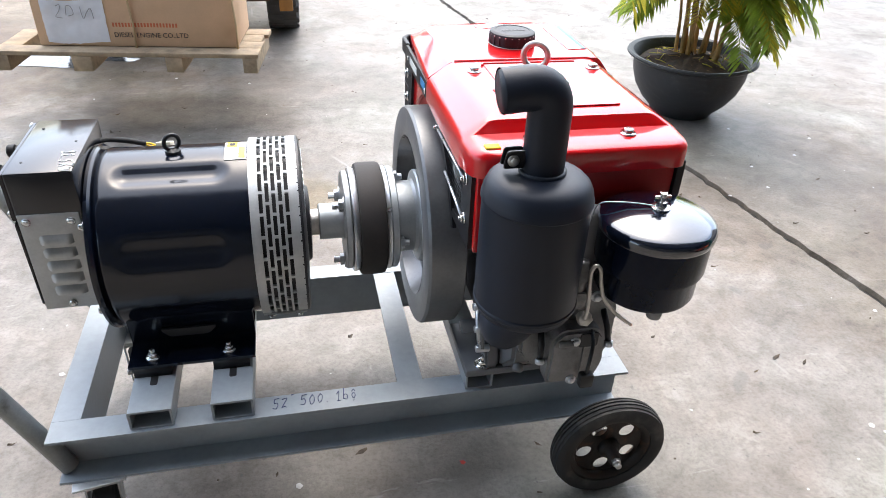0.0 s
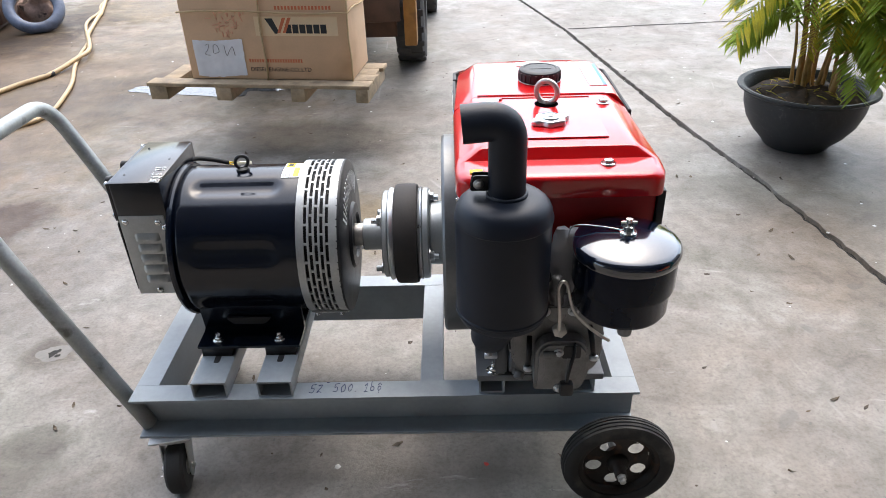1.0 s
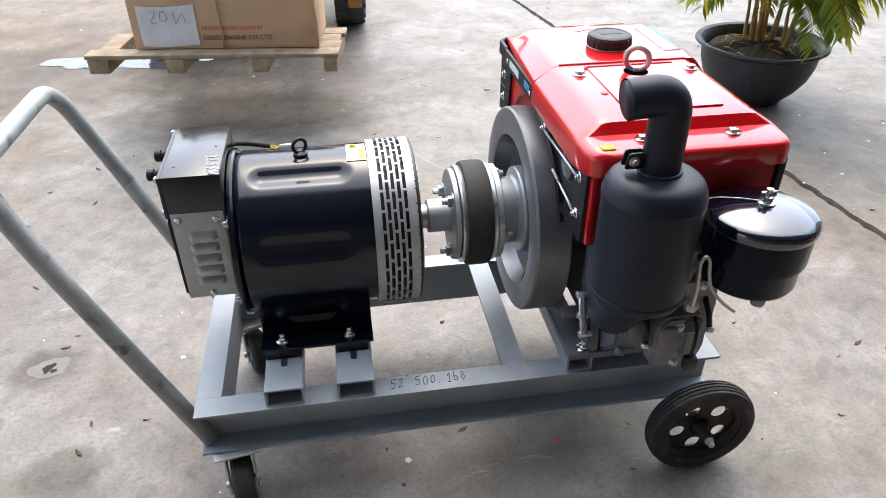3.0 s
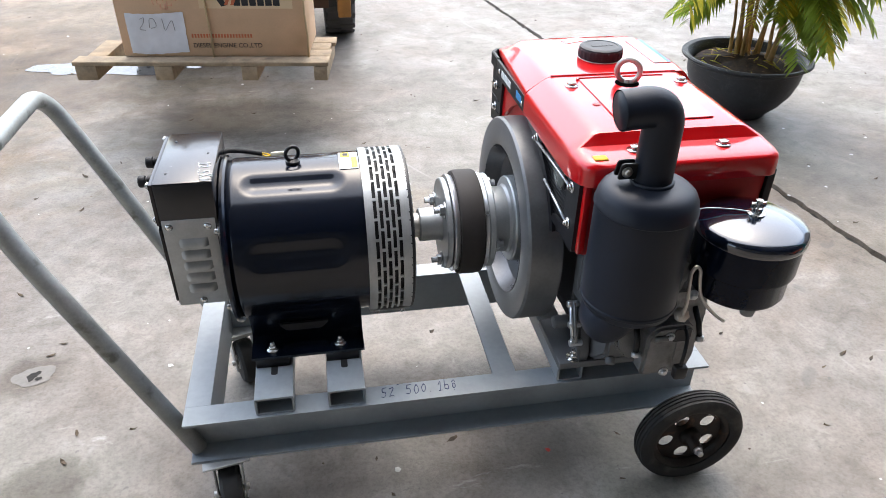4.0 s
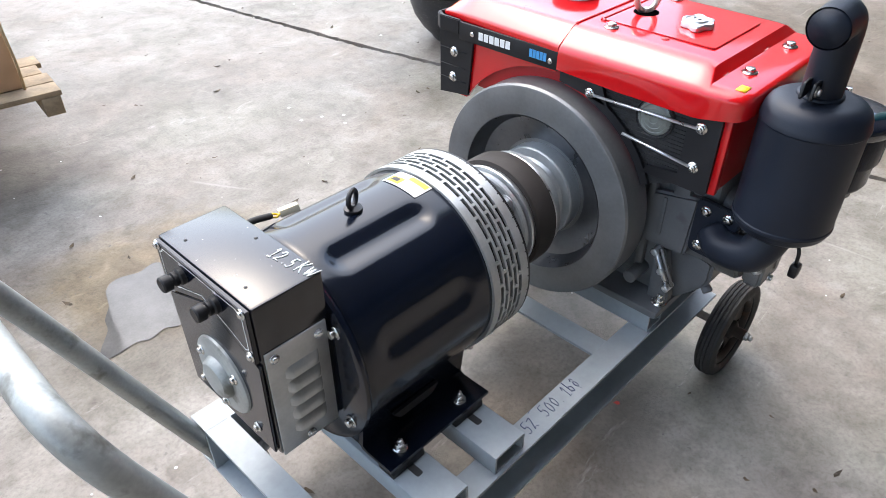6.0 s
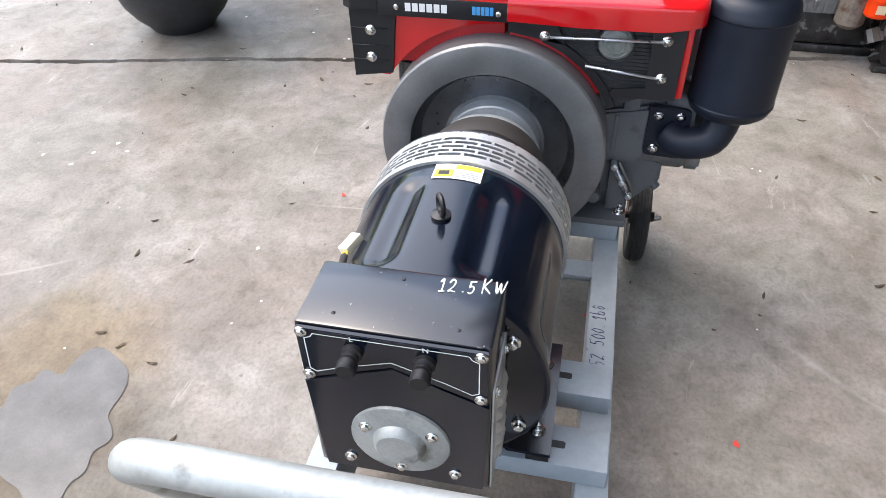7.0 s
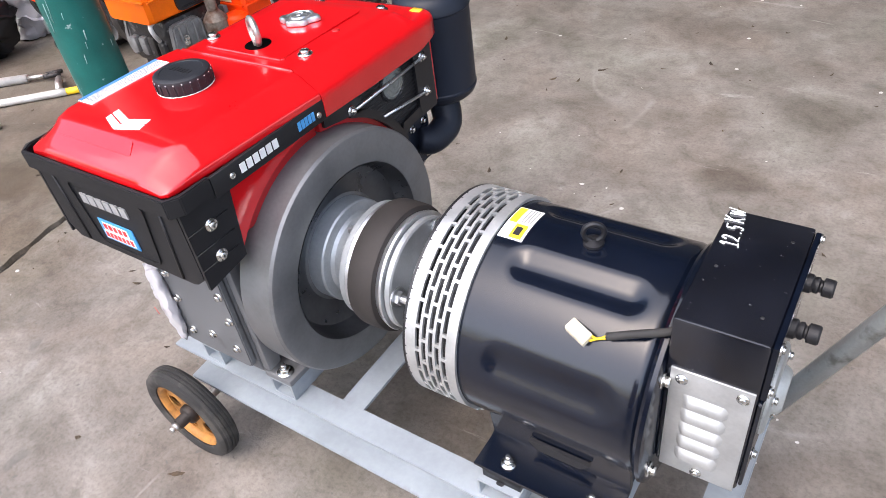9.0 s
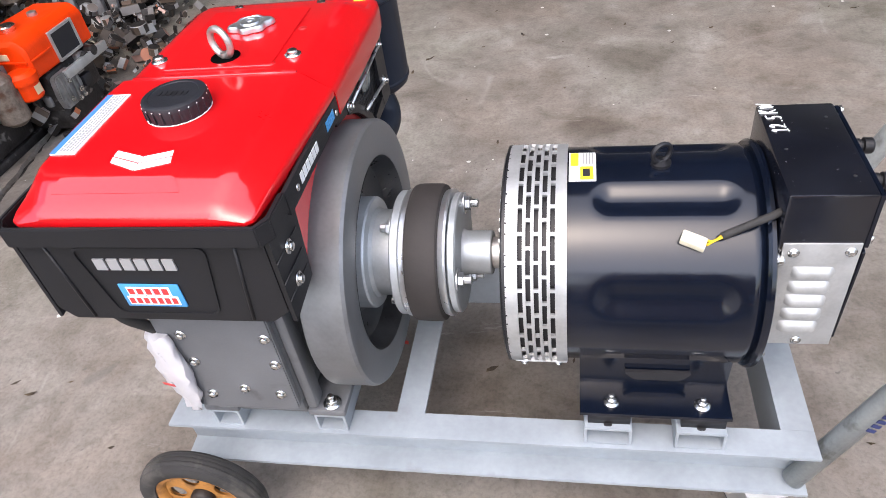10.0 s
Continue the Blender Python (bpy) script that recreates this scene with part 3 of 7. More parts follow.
# ---------------------------------------------------------------- ground and shelter
JOINT = [(2.9, -6.0), (2.42, -2.2), (2.06, 0.0), (1.985, 0.37), (1.925, 0.73), (1.81, 1.5), (1.71, 1.96), (1.55, 3.03), (1.43, 3.86), (1.22, 4.87), (0.9, 7.0)]


def joint_x(y):
    for (xa, ya), (xb, yb) in zip(JOINT, JOINT[1:]):
        if y <= yb:
            return xa + (xb - xa) * (y - ya) / (yb - ya)
    (xa, ya), (xb, yb) = JOINT[-2:]
    return xa + (xb - xa) * (y - ya) / (yb - ya)


def build_ground():
    """One concrete sheet to the horizon, with an expansion joint sunk into it."""
    bm = bmesh.new()
    rng = random.Random(4)
    ys = [-400, -60, -20, -6] + [-4 + 0.03 * k for k in range(387)] + [9, 14, 30, 80, 400]
    rows = []
    for y in ys:
        near = -5 < y < 8
        x = joint_x(max(-6, min(7, y))) if y < 7 else joint_x(y) if y < 30 else joint_x(30)
        a = x - 0.008 - (rng.uniform(0, 0.013) if near else 0)
        b = x + 0.008 + (rng.uniform(0, 0.011) if near else 0)
        rows.append([bm.verts.new(p) for p in ((-400, y, 0), (-7, y, 0), (-1.5, y, 0), (a, y, 0), (a + 0.004, y, -0.022), (b - 0.004, y, -0.022), (b, y, 0), (8, y, 0), (400, y, 0))])
    for p, q in zip(rows, rows[1:]):
        for k in range(8):
            bm.faces.new((p[k], p[k + 1], q[k + 1], q[k]))
    ob = part("ground", bm, CONCRETE)
    for f in ob.data.polygons:
        f.use_smooth = False
    tagged(ob, "worn grey concrete yard floor with stains, painted pallet shade and a joint", "ground", kind="structure")
    dirt = bmesh.new()
    prev = None
    for y in ys:
        if not -6 <= y <= 9:
            continue
        x = joint_x(min(7, y))
        cur = [dirt.verts.new((x + d, y, -0.015 + rng.uniform(-0.004, 0.004))) for d in (-0.016, -0.005, 0.006, 0.015)]
        if prev:
            for k in range(3):
                dirt.faces.new((prev[k], prev[k + 1], cur[k + 1], cur[k]))
        prev = cur
    tagged(part("joint_filling", dirt, CRACK), "dark dirt filling the joint between concrete slabs", "joint", kind="structure")
    cross = bmesh.new()
    prev = None
    for k in range(40):
        x = 1.46 + k * 0.12
        y = 3.865 + (x - 1.44) * 0.082 + rng.uniform(-0.006, 0.006)
        w = 0.008 + rng.uniform(0, 0.004)
        cur = [cross.verts.new((x, y - w, 0.0015)), cross.verts.new((x, y + w, 0.0015))]
        if prev:
            cross.faces.new((prev[0], cur[0], cur[1], prev[1]))
        prev = cur
    tagged(part("joint_line", cross, CRACK), "thin dark cross joint in the concrete", "joint", kind="structure")


build_ground()

# shelter over the working side: rear wall, roof on green posts
wall = part("wall_rear", B(-9, -7.2, 0, 11, -7.0, 4.4), WALL_MAT)
tagged(wall, "plain grey rendered wall behind the yard", "wall", kind="structure")
roof = part("ceiling", B(-9, -7.2, 4.4, 11, -0.55, 4.5), ROOF_MAT)
# unseen wall, added to keep low sky out of the hood's reflections
side = part("wall_blocker", B(9.0, -7.0, 0, 9.2, 4.0, 4.38), WALL_MAT)
tagged(side, "unseen plain grey wall added to block low sky", "wall", kind="structure")
tagged(roof, "grey sheet roof over the working side", "roof", kind="structure")


def blob(bm, cx, cy, rx, ry, z, rng, n=40, turn=0.0, rough=0.22):
    ph = [rng.uniform(0, 6.28) for _ in range(4)]
    vs = []
    for k in range(n):
        a = 2 * math.pi * k / n
        r = 1 + rough * (0.5 * math.sin(2 * a + ph[0]) + 0.4 * math.sin(3 * a + ph[1]) + 0.3 * math.sin(5 * a + ph[2]) + 0.2 * math.sin(9 * a + ph[3]))
        x, y = rx * r * math.cos(a), ry * r * math.sin(a)
        vs.append(bm.verts.new((cx + x * math.cos(turn) - y * math.sin(turn), cy + x * math.sin(turn) + y * math.cos(turn), z)))
    bm.faces.new(vs)


rng = random.Random(11)
for cx, cy, rx, ry, turn in ((-0.78, 2.73, 0.31, 0.12, -0.05), (-0.38, 2.70, 0.1, 0.035, 0.0), (0.21, 1.05, 0.185, 0.115, 0.75)):
    bm = bmesh.new()
    blob(bm, cx, cy, rx, ry, 0.0022, rng, 64, turn=turn, rough=0.36)
    tagged(part("puddle", bm, WATER), "shallow clear puddle on the concrete", "puddle")

bm = bmesh.new()
blob(bm, -0.438, 0.452, 0.044, 0.036, 0.0011, rng, 26, rough=0.2)
tagged(part("damp_stain", bm, STAIN), "small darker damp stain on the concrete", "stain", kind="structure")
bm = bmesh.new()
blob(bm, -0.44, 0.452, 0.013, 0.015, 0.0015, rng, 18, rough=0.5)
blob(bm, -0.425, 0.440, 0.007, 0.007, 0.0022, rng, 12, rough=0.4)
tagged(part("chipped_hole", bm, CRACK), "small dark chipped hole in the concrete", "hole", kind="structure")

# leaf and dirt litter
bm = bmesh.new()
for k in range(420):
    x, y = rng.uniform(-2.4, 3.4), rng.uniform(-2.6, 4.6)
    s = rng.choice((0.003, 0.004, 0.005, 0.006, 0.009))
    a = rng.uniform(0, 6.28)
    ln = s * rng.uniform(0.7, 2.6)
    c, d = math.cos(a), math.sin(a)
    lift = rng.uniform(0.001, 0.004)
    q = [(-ln, -s * 0.4), (0, -s * 0.7), (ln, 0), (0, s * 0.6), (-ln * 0.8, s * 0.3)]
    vs = [bm.verts.new((x + u * c - v * d, y + u * d + v * c, 0.0012 + (lift if i in (2, 4) else 0))) for i, (u, v) in enumerate(q)]
    bm.faces.new(vs)
spots = [(0.447, 1.101, 0.02), (0.42, 1.035, 0.014), (-0.30, 0.17, 0.012), (0.22, 0.80, 0.010), (1.35, -0.45, 0.012), (0.93, -0.62, 0.013)]
for k in range(60):
    x, y = rng.uniform(-1.6, 2.6), rng.uniform(-1.6, 2.6)
    if k < len(spots):
        x, y = spots[k][:2]
    if -0.25 < x < 1.2 and -0.3 < y < 0.6:
        continue
    s, a = rng.uniform(0.008, 0.014), rng.uniform(0, 6.28)
    c, d = math.cos(a), math.sin(a)
    q = [(-1.3, 0), (-0.6, -0.45), (0.5, -0.4), (1.4, 0.1), (0.5, 0.4), (-0.5, 0.35)]
    vs = [bm.verts.new((x + s * (u * c - v * d), y + s * (u * d + v * c), 0.0015 + (0.004 if i in (0, 3) else 0))) for i, (u, v) in enumerate(q)]
    bm.faces.new(vs)
tagged(part("leaf_litter", bm, DEBRIS), "scattered dry leaf crumbs and grit on concrete", "litter", kind="stuff")

bm = bmesh.new()
for k in range(260):
    x, y = rng.uniform(-2.0, 3.2), rng.uniform(-2.4, 4.0)
    s, a = rng.choice((0.002, 0.003, 0.003, 0.004, 0.007)), rng.uniform(0, 6.28)
    vs = [bm.verts.new((x + s * rng.uniform(0.7, 1.3) * math.cos(a + j * 1.26), y + s * rng.uniform(0.7, 1.3) * math.sin(a + j * 1.26), 0.0013)) for j in range(5)]
    top = bm.verts.new((x, y, 0.0013 + s * 0.5))
    for j in range(5):
        bm.faces.new((vs[j], vs[(j + 1) % 5], top))
tagged(part("pale_chips", bm, CHIP), "small pale chips scattered over concrete", "litter", kind="stuff")
for x, y, s in ((0.42, -0.255, 0.009), (0.705, 0.04, 0.007), (1.05, 0.73, 0.009)):
    bm = bmesh.new()
    blob(bm, x, y, s, s * 0.6, 0.003, rng, 10, turn=x * 7, rough=0.5)
    tagged(part("paper_scrap", bm, RED_LEAF), "tiny red paper scrap on the concrete", "litter")

# ---------------------------------------------------------------- cart
AY, AZ = 0.254, 0.460          # the common shaft line
RT, RB = 0.238, 0.138          # rail top and bottom
YF = 0.436                     # far edge of the frame


def channel(bm, axis, a0, a1, edge, web, top=RT, bot=RB, t=0.0055):
    """A steel channel: web with two flanges towards `edge`."""
    lo, hi = min(edge, web), max(edge, web)
    w0, w1 = (web - t, web) if web > edge else (web, web + t)
    prof = [(lo, top), (hi, top), (hi, top - t), (hi, bot + t), (hi, bot), (lo, bot)]
    if web > edge:
        prof = [(edge, top), (web, top), (web, bot), (edge, bot), (edge, bot + t), (web - t, bot + t * 1.6), (web - t, top - t * 1.6), (edge, top - t)]
    else:
        prof = [(edge, top), (web, top), (web, bot), (edge, bot), (edge, bot + t), (web + t, bot + t * 1.6), (web + t, top - t * 1.6), (edge, top - t)]
    return prism(bm, prof, axis, a0, a1)


def ring_wheel(c, side, rim_mat, parent):
    """A push-cart wheel whose outer face looks along side * y."""
    K = 1.018
    ax = (0, side, 0)
    o = Vector(c)
    prof = [(0.078, -0.017), (0.086, -0.021), (0.097, -0.021), (0.104, -0.017), (0.1065, -0.0125), (0.1045, -0.011), (0.1045, -0.0095), (0.108, -0.008), (0.108, -0.0045), (0.1055, -0.0035),
            (0.1055, -0.002), (0.108, -0.001), (0.108, 0.003), (0.1055, 0.004), (0.1055, 0.0055), (0.108, 0.0065), (0.1065, 0.011), (0.1045, 0.012), (0.104, 0.017), (0.097, 0.021), (0.086, 0.021), (0.078, 0.017), (0.078, -0.017)]
    wheel = part("wheel", L([(r * K, h) for r, h in prof], o, ax, 56), RUBBER, parent, "worn black rubber cart tyre")
    bm = bmesh.new()
    lathe(bm, [(0.0805, -0.014), (0.072, -0.014), (0.067, -0.004), (0.067, 0.004), (0.072, 0.014), (0.0805, 0.014)], o, ax, 48)
    a, u, w = basis(ax)
    r0, h, nh, base = 0.047, 0.0155, 5, 0.65
    t = 0.002

    def at(r, ang, s):
        return o + a * s + (u * math.cos(ang) + w * math.sin(ang)) * r

    rows = [r0 - h * math.cos(math.pi * k / 10) for k in range(11)]
    for s in (-t, t):
        for i in range(nh):
            strip = []
            for r in rows:
                ha = math.acos(max(-1, min(1, (r * r + r0 * r0 - h * h) / (2 * r * r0)))) if abs(r - r0) < h else 0
                a0, a1 = base + 2 * math.pi * i / nh + ha, base + 2 * math.pi * (i + 1) / nh - ha
                strip.append([bm.verts.new(at(r, a0 + (a1 - a0) * q / 4, s)) for q in range(5)])
            for p, q in zip(strip, strip[1:]):
                for k in range(4):
                    bm.faces.new((p[k], p[k + 1], q[k + 1], q[k]))
        lathe(bm, [(0.02, s), (r0 - h, s)], o, ax, 60)
        lathe(bm, [(r0 + h, s), (0.068, s)], o, ax, 60)
    part("rim", bm, rim_mat, wheel, "rusty pressed steel rim with five holes")
    hub = bmesh.new()
    lathe(hub, [(0, -0.02), (0.021, -0.02), (0.021, 0.012), (0.017, 0.016), (0.012, 0.018), (0.012, 0.038), (0, 0.038)], o, ax, 20)
    part("hub", hub, RUST_DARK, wheel)
    nut = bmesh.new()
    disc(nut, o + a * 0.038, ax, 0.009, 0.008, 6, 0.001)
    disc(nut, o + a * 0.046, ax, 0.006, 0.008, 12, 0.001)
    part("axle_nut", nut, EYE_STEEL, wheel)


def caster(x, y, turn, parent):
    m = Matrix.Translation((x, y, 0)) @ Matrix.Rotation(turn, 4, "Z")
    plate = B(-0.042, -0.042, RB - 0.005, 0.042, 0.042, RB, bevel=0.002, m=m)
    lathe(plate, [(0.03, 0), (0.034, 0.006), (0.03, 0.014), (0, 0.014)], m @ Vector((0, 0, RB - 0.019)), (0, 0, 1), 24)
    for sx in (-1, 1):
        for sy in (-1, 1):
            hexbolt(plate, m @ Vector((0.031 * sx, 0.031 * sy, RB - 0.005)), (0, 0, -1), 0.005, 0.005)
    caster_part = part("caster", plate, ZPLATE, parent, "swivel caster with zinc fork")
    fork = bmesh.new()
    for s in (-1, 1):
        prism(fork, fillet2([(-0.028, RB - 0.018), (0.028, RB - 0.018), (0.045, 0.045), (0.04, 0.032), (0.02, 0.032)], 0.006), "y", s * 0.0255 - 0.0015, s * 0.0255 + 0.0015)
    box(fork, -0.028, -0.027, RB - 0.021, 0.028, 0.027, RB - 0.017)
    bmesh.ops.transform(fork, matrix=m, verts=fork.verts)
    part("fork", fork, ZPLATE, caster_part)
    c, ax = m @ Vector((0.03, 0, 0.054)), m.to_3x3() @ Vector((0, 1, 0))
    part("wheel", L([(0.018, -0.019), (0.036, -0.020), (0.046, -0.019), (0.052, -0.013), (0.054, 0), (0.052, 0.013), (0.046, 0.019), (0.036, 0.020), (0.018, 0.019), (0.018, -0.019)], c, ax, 36), RUBBER, caster_part, "black rubber caster wheel")
    bm = bmesh.new()
    disc(bm, c - ax * 0.033, ax, 0.0065, 0.066, 12, 0.001)
    disc(bm, c - ax * 0.02, ax, 0.019, 0.04, 20, 0.002)
    part("axle", bm, EYE_STEEL, caster_part)


def build_cart():
    cart = thing("cart", (0.5, 0.218, 0), "grey-painted steel channel cart on four wheels with pipe handle", "cart")
    part("side_rail", channel(bmesh.new(), "x", 0.0, 1.0, 0.0, 0.046), GREY_PAINT, cart, "grey channel rail with handwritten note")
    part("side_rail", channel(bmesh.new(), "x", 0.0, 1.0, YF, YF - 0.046), GREY_PAINT, cart)
    part("end_rail", channel(bmesh.new(), "y", 0.0465, YF - 0.0465, 0.0, 0.045), GREY_PAINT, cart)
    part("end_rail", channel(bmesh.new(), "y", 0.0465, YF - 0.0465, 1.0, 0.955), GREY_PAINT, cart)
    bm = P([(0.5725, RT - 0.0008), (0.618, RT - 0.0008), (0.618, RT - 0.05), (0.613, RT - 0.05), (0.613, RT - 0.0065), (0.5725, RT - 0.0065)], "y", 0.0465, YF - 0.0465)
    part("cross_member", bm, GREY_PAINT, cart)

    def tube(x0, x1, y0=0.006, y1=YF - 0.006, z0=RT, z1=RT + 0.0385, slots=()):
        """An open box tube lying across the rails."""
        t = 0.004
        out = [(x0, z0), (x1, z0), (x1, z1), (x0, z1)]
        inn = [(x0 + t, z0 + t), (x1 - t, z0 + t), (x1 - t, z1 - t), (x0 + t, z1 - t)]
        bm = bmesh.new()
        of, on = ([bm.verts.new((p[0], y, p[1])) for p in fillet2(out, 0.004, 2)] for y in (y1, y0))
        jf, jn = ([bm.verts.new((p[0], y, p[1])) for p in fillet2(inn, 0.002, 2)] for y in (y1, y0))
        n = len(of)
        for k in range(n):
            j = (k + 1) % n
            bm.faces.new((on[k], on[j], of[j], of[k]))
            bm.faces.new((jn[j], jn[k], jf[k], jf[j]))
            bm.faces.new((on[j], on[k], jn[k], jn[j]))
            bm.faces.new((of[k], of[j], jf[j], jf[k]))
        bmesh.ops.recalc_face_normals(bm, faces=bm.faces)
        return part("bearer_tube", bm, GREY_PAINT, cart)

    for x0, x1 in ((0.128, 0.197), (0.257, 0.325)):
        tb = tube(x0, x1)
        xm = (x0 + x1) / 2
        for y0, y1 in ((0.066, 0.1), (0.4, 0.425)):
            part("slot", P(fillet2([(xm - 0.006, y0), (xm + 0.006, y0), (xm + 0.006, y1), (xm - 0.006, y1)], 0.004), "z", RT + 0.0385, RT + 0.0389), BLACK_PRINT_VOID, tb)
    tube(0.688, 0.738)
    tube(0.865, 0.912)
    # handle: one bent pipe welded to both rails
    r = 0.0157
    yn, yf = 0.023, YF - 0.022
    pts = fillet_pts([(0.013, 0.029, 0.150), (-0.168, 0.035, 0.590), (-0.214, 0.044, 0.719), (-0.213, 0.402, 0.714), (-0.160, 0.408, 0.590), (0.018, yf, 0.150)], 0.125, 16)
    handle = part("handle", S(pts, r, 20), PIPE_PAINT, cart, "bent galvanised pipe push handle, worn paint")
    bm = bmesh.new()
    ang = (Vector((-0.155, yf, 0.588)) - Vector((0.018, yf, 0.15))).normalized()
    side = Vector((0, 1, 0))
    o = Vector((0.018, yf, 0.15)) + ang * 0.16 + side * (r - 0.0003) * 0.9 + Vector((ang.z, 0, -ang.x)) * r * -0.42
    up = side.cross(ang)
    bars(bm, frame_axes(o, ang, up), 0.0, 0.085, -0.006, 0.006, 8, 0.4, 0.0008)
    part("stamp_marks", bm, INK, handle)
    # wheels
    axle = bmesh.new()
    disc(axle, (0.957, -0.05, 0.110), (0, 1, 0), 0.009, 0.515, 14)
    part("axle", axle, EYE_STEEL, cart)
    for y in (0.026, YF - 0.032):
        part("axle_bracket", B(0.938, y, 0.098, 0.974, y + 0.006, RB - 0.0005), GREY_PAINT, cart)
    ring_wheel((0.957, -0.055, 0.110), -1, RUST_DARK, cart)
    ring_wheel((0.960, 0.486, 0.110), 1, RUST_ORANGE, cart)
    caster(0.055, 0.03, radians(-80), cart)
    caster(0.055, YF - 0.035, radians(-70), cart)
    handwriting("price_note", "5Z' 500. 1b\u1ed9", 0.0235, frame_axes((0.354, 0.014, RT + 0.0002), (1, 0.03, 0), (-0.03, 1, 0)), INK, cart, 0.0008, 0.1, 5)
    return cart


build_cart()


# ---------------------------------------------------------------- alternator
def stadium(x, s, x0, x1, half):
    """Distance inside a rounded slot shape along x with half-width `half`."""
    dx = max(x0 + half - x, 0, x - (x1 - half))
    return half - math.hypot(dx, s)


def build_alternator():
    alt = thing("alternator", (0.228, AY, RT + 0.0385), "black drum alternator with silver slotted vent band", "alternator")
    R = 0.153
    # ribbed drum
    bm = bmesh.new()
    nx, na = 64, 180
    x0, x1 = 0.112, 0.351
    ribs = ((-122, 0.032), (-72, 0.035), (-22, 0.029), (22, 0.029), (72, 0.035), (122, 0.032))
    grid = []
    for i in range(nx + 1):
        x = x0 + (x1 - x0) * i / nx
        edge = min(1, (x - x0) / 0.012)
        rr = R - 0.006 * (1 - edge) ** 2
        row = []
        for k in range(na):
            a = 360 * k / na - 180
            r = rr
            for c, half in ribs:
                d = stadium(x, radians(a - c) * R, 0.132, 0.322, half)
                if d > 0:
                    q = min(1.0, d / (half * 0.95))
                    r -= (0.0085 if abs(c) < 50 else 0.0068) * q * q * (3 - 2 * q)
            row.append(bm.verts.new((x, AY + r * math.sin(radians(a)), AZ + r * math.cos(radians(a)))))
        grid.append(row)
    for p, q in zip(grid, grid[1:]):
        for k in range(na):
            j = (k + 1) % na
            bm.faces.new((p[k], q[k], q[j], p[j]))
    bmesh.ops.recalc_face_normals(bm, faces=bm.faces)
    part("drum", bm, BLACK_GLOSS, alt, "glossy black sheet drum with pressed ribs", sharp=60)
    part("end_bell", L([(0, 0), (0.15, 0), (0.158, 0.003), (0.159, 0.008), (0.156, 0.012), (0.147, 0.013)], (0.100, AY, AZ), (1, 0, 0), 96), BLACK_GLOSS, alt)
    bolts("bell_bolt", CHROME, alt, (-1, 0, 0), [(0.100, AY + 0.140 * math.sin(radians(a)), AZ + 0.140 * math.cos(radians(a))) for a in (52, 118, -52, -118)], 0.0065, 0.007)
    # slotted band: rings and staggered bridges
    bx0, bx1, rb, rt = 0.348, 0.426, 0.1535, 0.158
    cols, nslot, sw = 5, 27, 0.0063
    inner0 = bx0 + 0.0145
    pitch = 0.0103
    band = bmesh.new()

    def arc(xa, xb, a0, a1, n):
        """A curved plate of the band between two angles (degrees)."""
        ks = [a0 + (a1 - a0) * k / n for k in range(n + 1)]
        rows = []
        for a in ks:
            s, c = math.sin(radians(a)), math.cos(radians(a))
            rows.append([band.verts.new((x, AY + r * s, AZ + r * c)) for x, r in ((xa, rb), (xb, rb), (xb, rt), (xa, rt))])
        for p, q in zip(rows, rows[1:]):
            for k in range(4):
                j = (k + 1) % 4
                band.faces.new((p[k], q[k], q[j], p[j]))
        if abs(a1 - a0) < 359:
            band.faces.new(rows[0])
            band.faces.new(rows[-1][::-1])

    arc(bx0, inner0, 0, 360, 120)
    for c in range(cols):
        xa = inner0 + pitch * c
        for k in range(nslot):
            a = 360 / nslot * (k + 0.5 * (c % 2))
            if 150 < (a % 360) < 210:
                continue
            arc(xa - 0.0005, xa + sw + 0.0005, a - 0.85, a + 0.85, 1)
        arc(xa + sw, xa + pitch if c < cols - 1 else bx1, 0, 360, 120)
    arc(inner0 - 0.001, bx1 - 0.002, 150, 210, 16)
    bmesh.ops.recalc_face_normals(band, faces=band.faces)
    part("vent_band", band, ZPLATE, alt, "silver slotted vent band", sharp=25)
    # plain black sleeve, painting in the dark seen through the slots
    part("vent_dark_backing", L([(0.12, 0.351), (0.147, 0.351), (0.147, 0.424), (0.12, 0.424)], (0, AY, AZ), (1, 0, 0), 64), BLACK_PRINT_VOID, alt)
    for s in (-1, 1):
        m = Matrix.Translation((0.387, AY, AZ)) @ Matrix.Rotation(radians(-s * 142), 4, "X")
        cl = part("band_clamp", B(-0.038, -0.009, 0.1575, 0.038, 0.009, 0.162, bevel=0.001, m=m), ZPLATE, alt)
        bolts("clamp_screw", CHROME, cl, m.to_3x3() @ Vector((0, 0, 1)), [m @ Vector((x, 0, 0.162)) for x in (-0.025, 0.025)], 0.0045, 0.004)
    # drive end cover and shaft
    face = L([(0.158, 0.424), (0.158, 0.430), (0.150, 0.433), (0.07, 0.436), (0.066, 0.442), (0.048, 0.444), (0.044, 0.438), (0.02, 0.438)], (0, AY, AZ), (1, 0, 0), 72)
    cover = part("end_cover", face, BLACK_PART, alt)
    for k in range(-8, 9):
        m = Matrix.Translation((0.4345, AY, AZ)) @ Matrix.Rotation(-radians(k * 6), 4, "X")
        part("air_slot", B(0, -0.0022, 0.095, 0.0012, 0.0022, 0.135, m=m), ZINC, cover)
    part("shaft", L([(0, 0.43), (0.024, 0.43), (0.024, 0.463), (0.0, 0.463)], (0, AY, AZ), (1, 0, 0), 32), EYE_STEEL, alt)
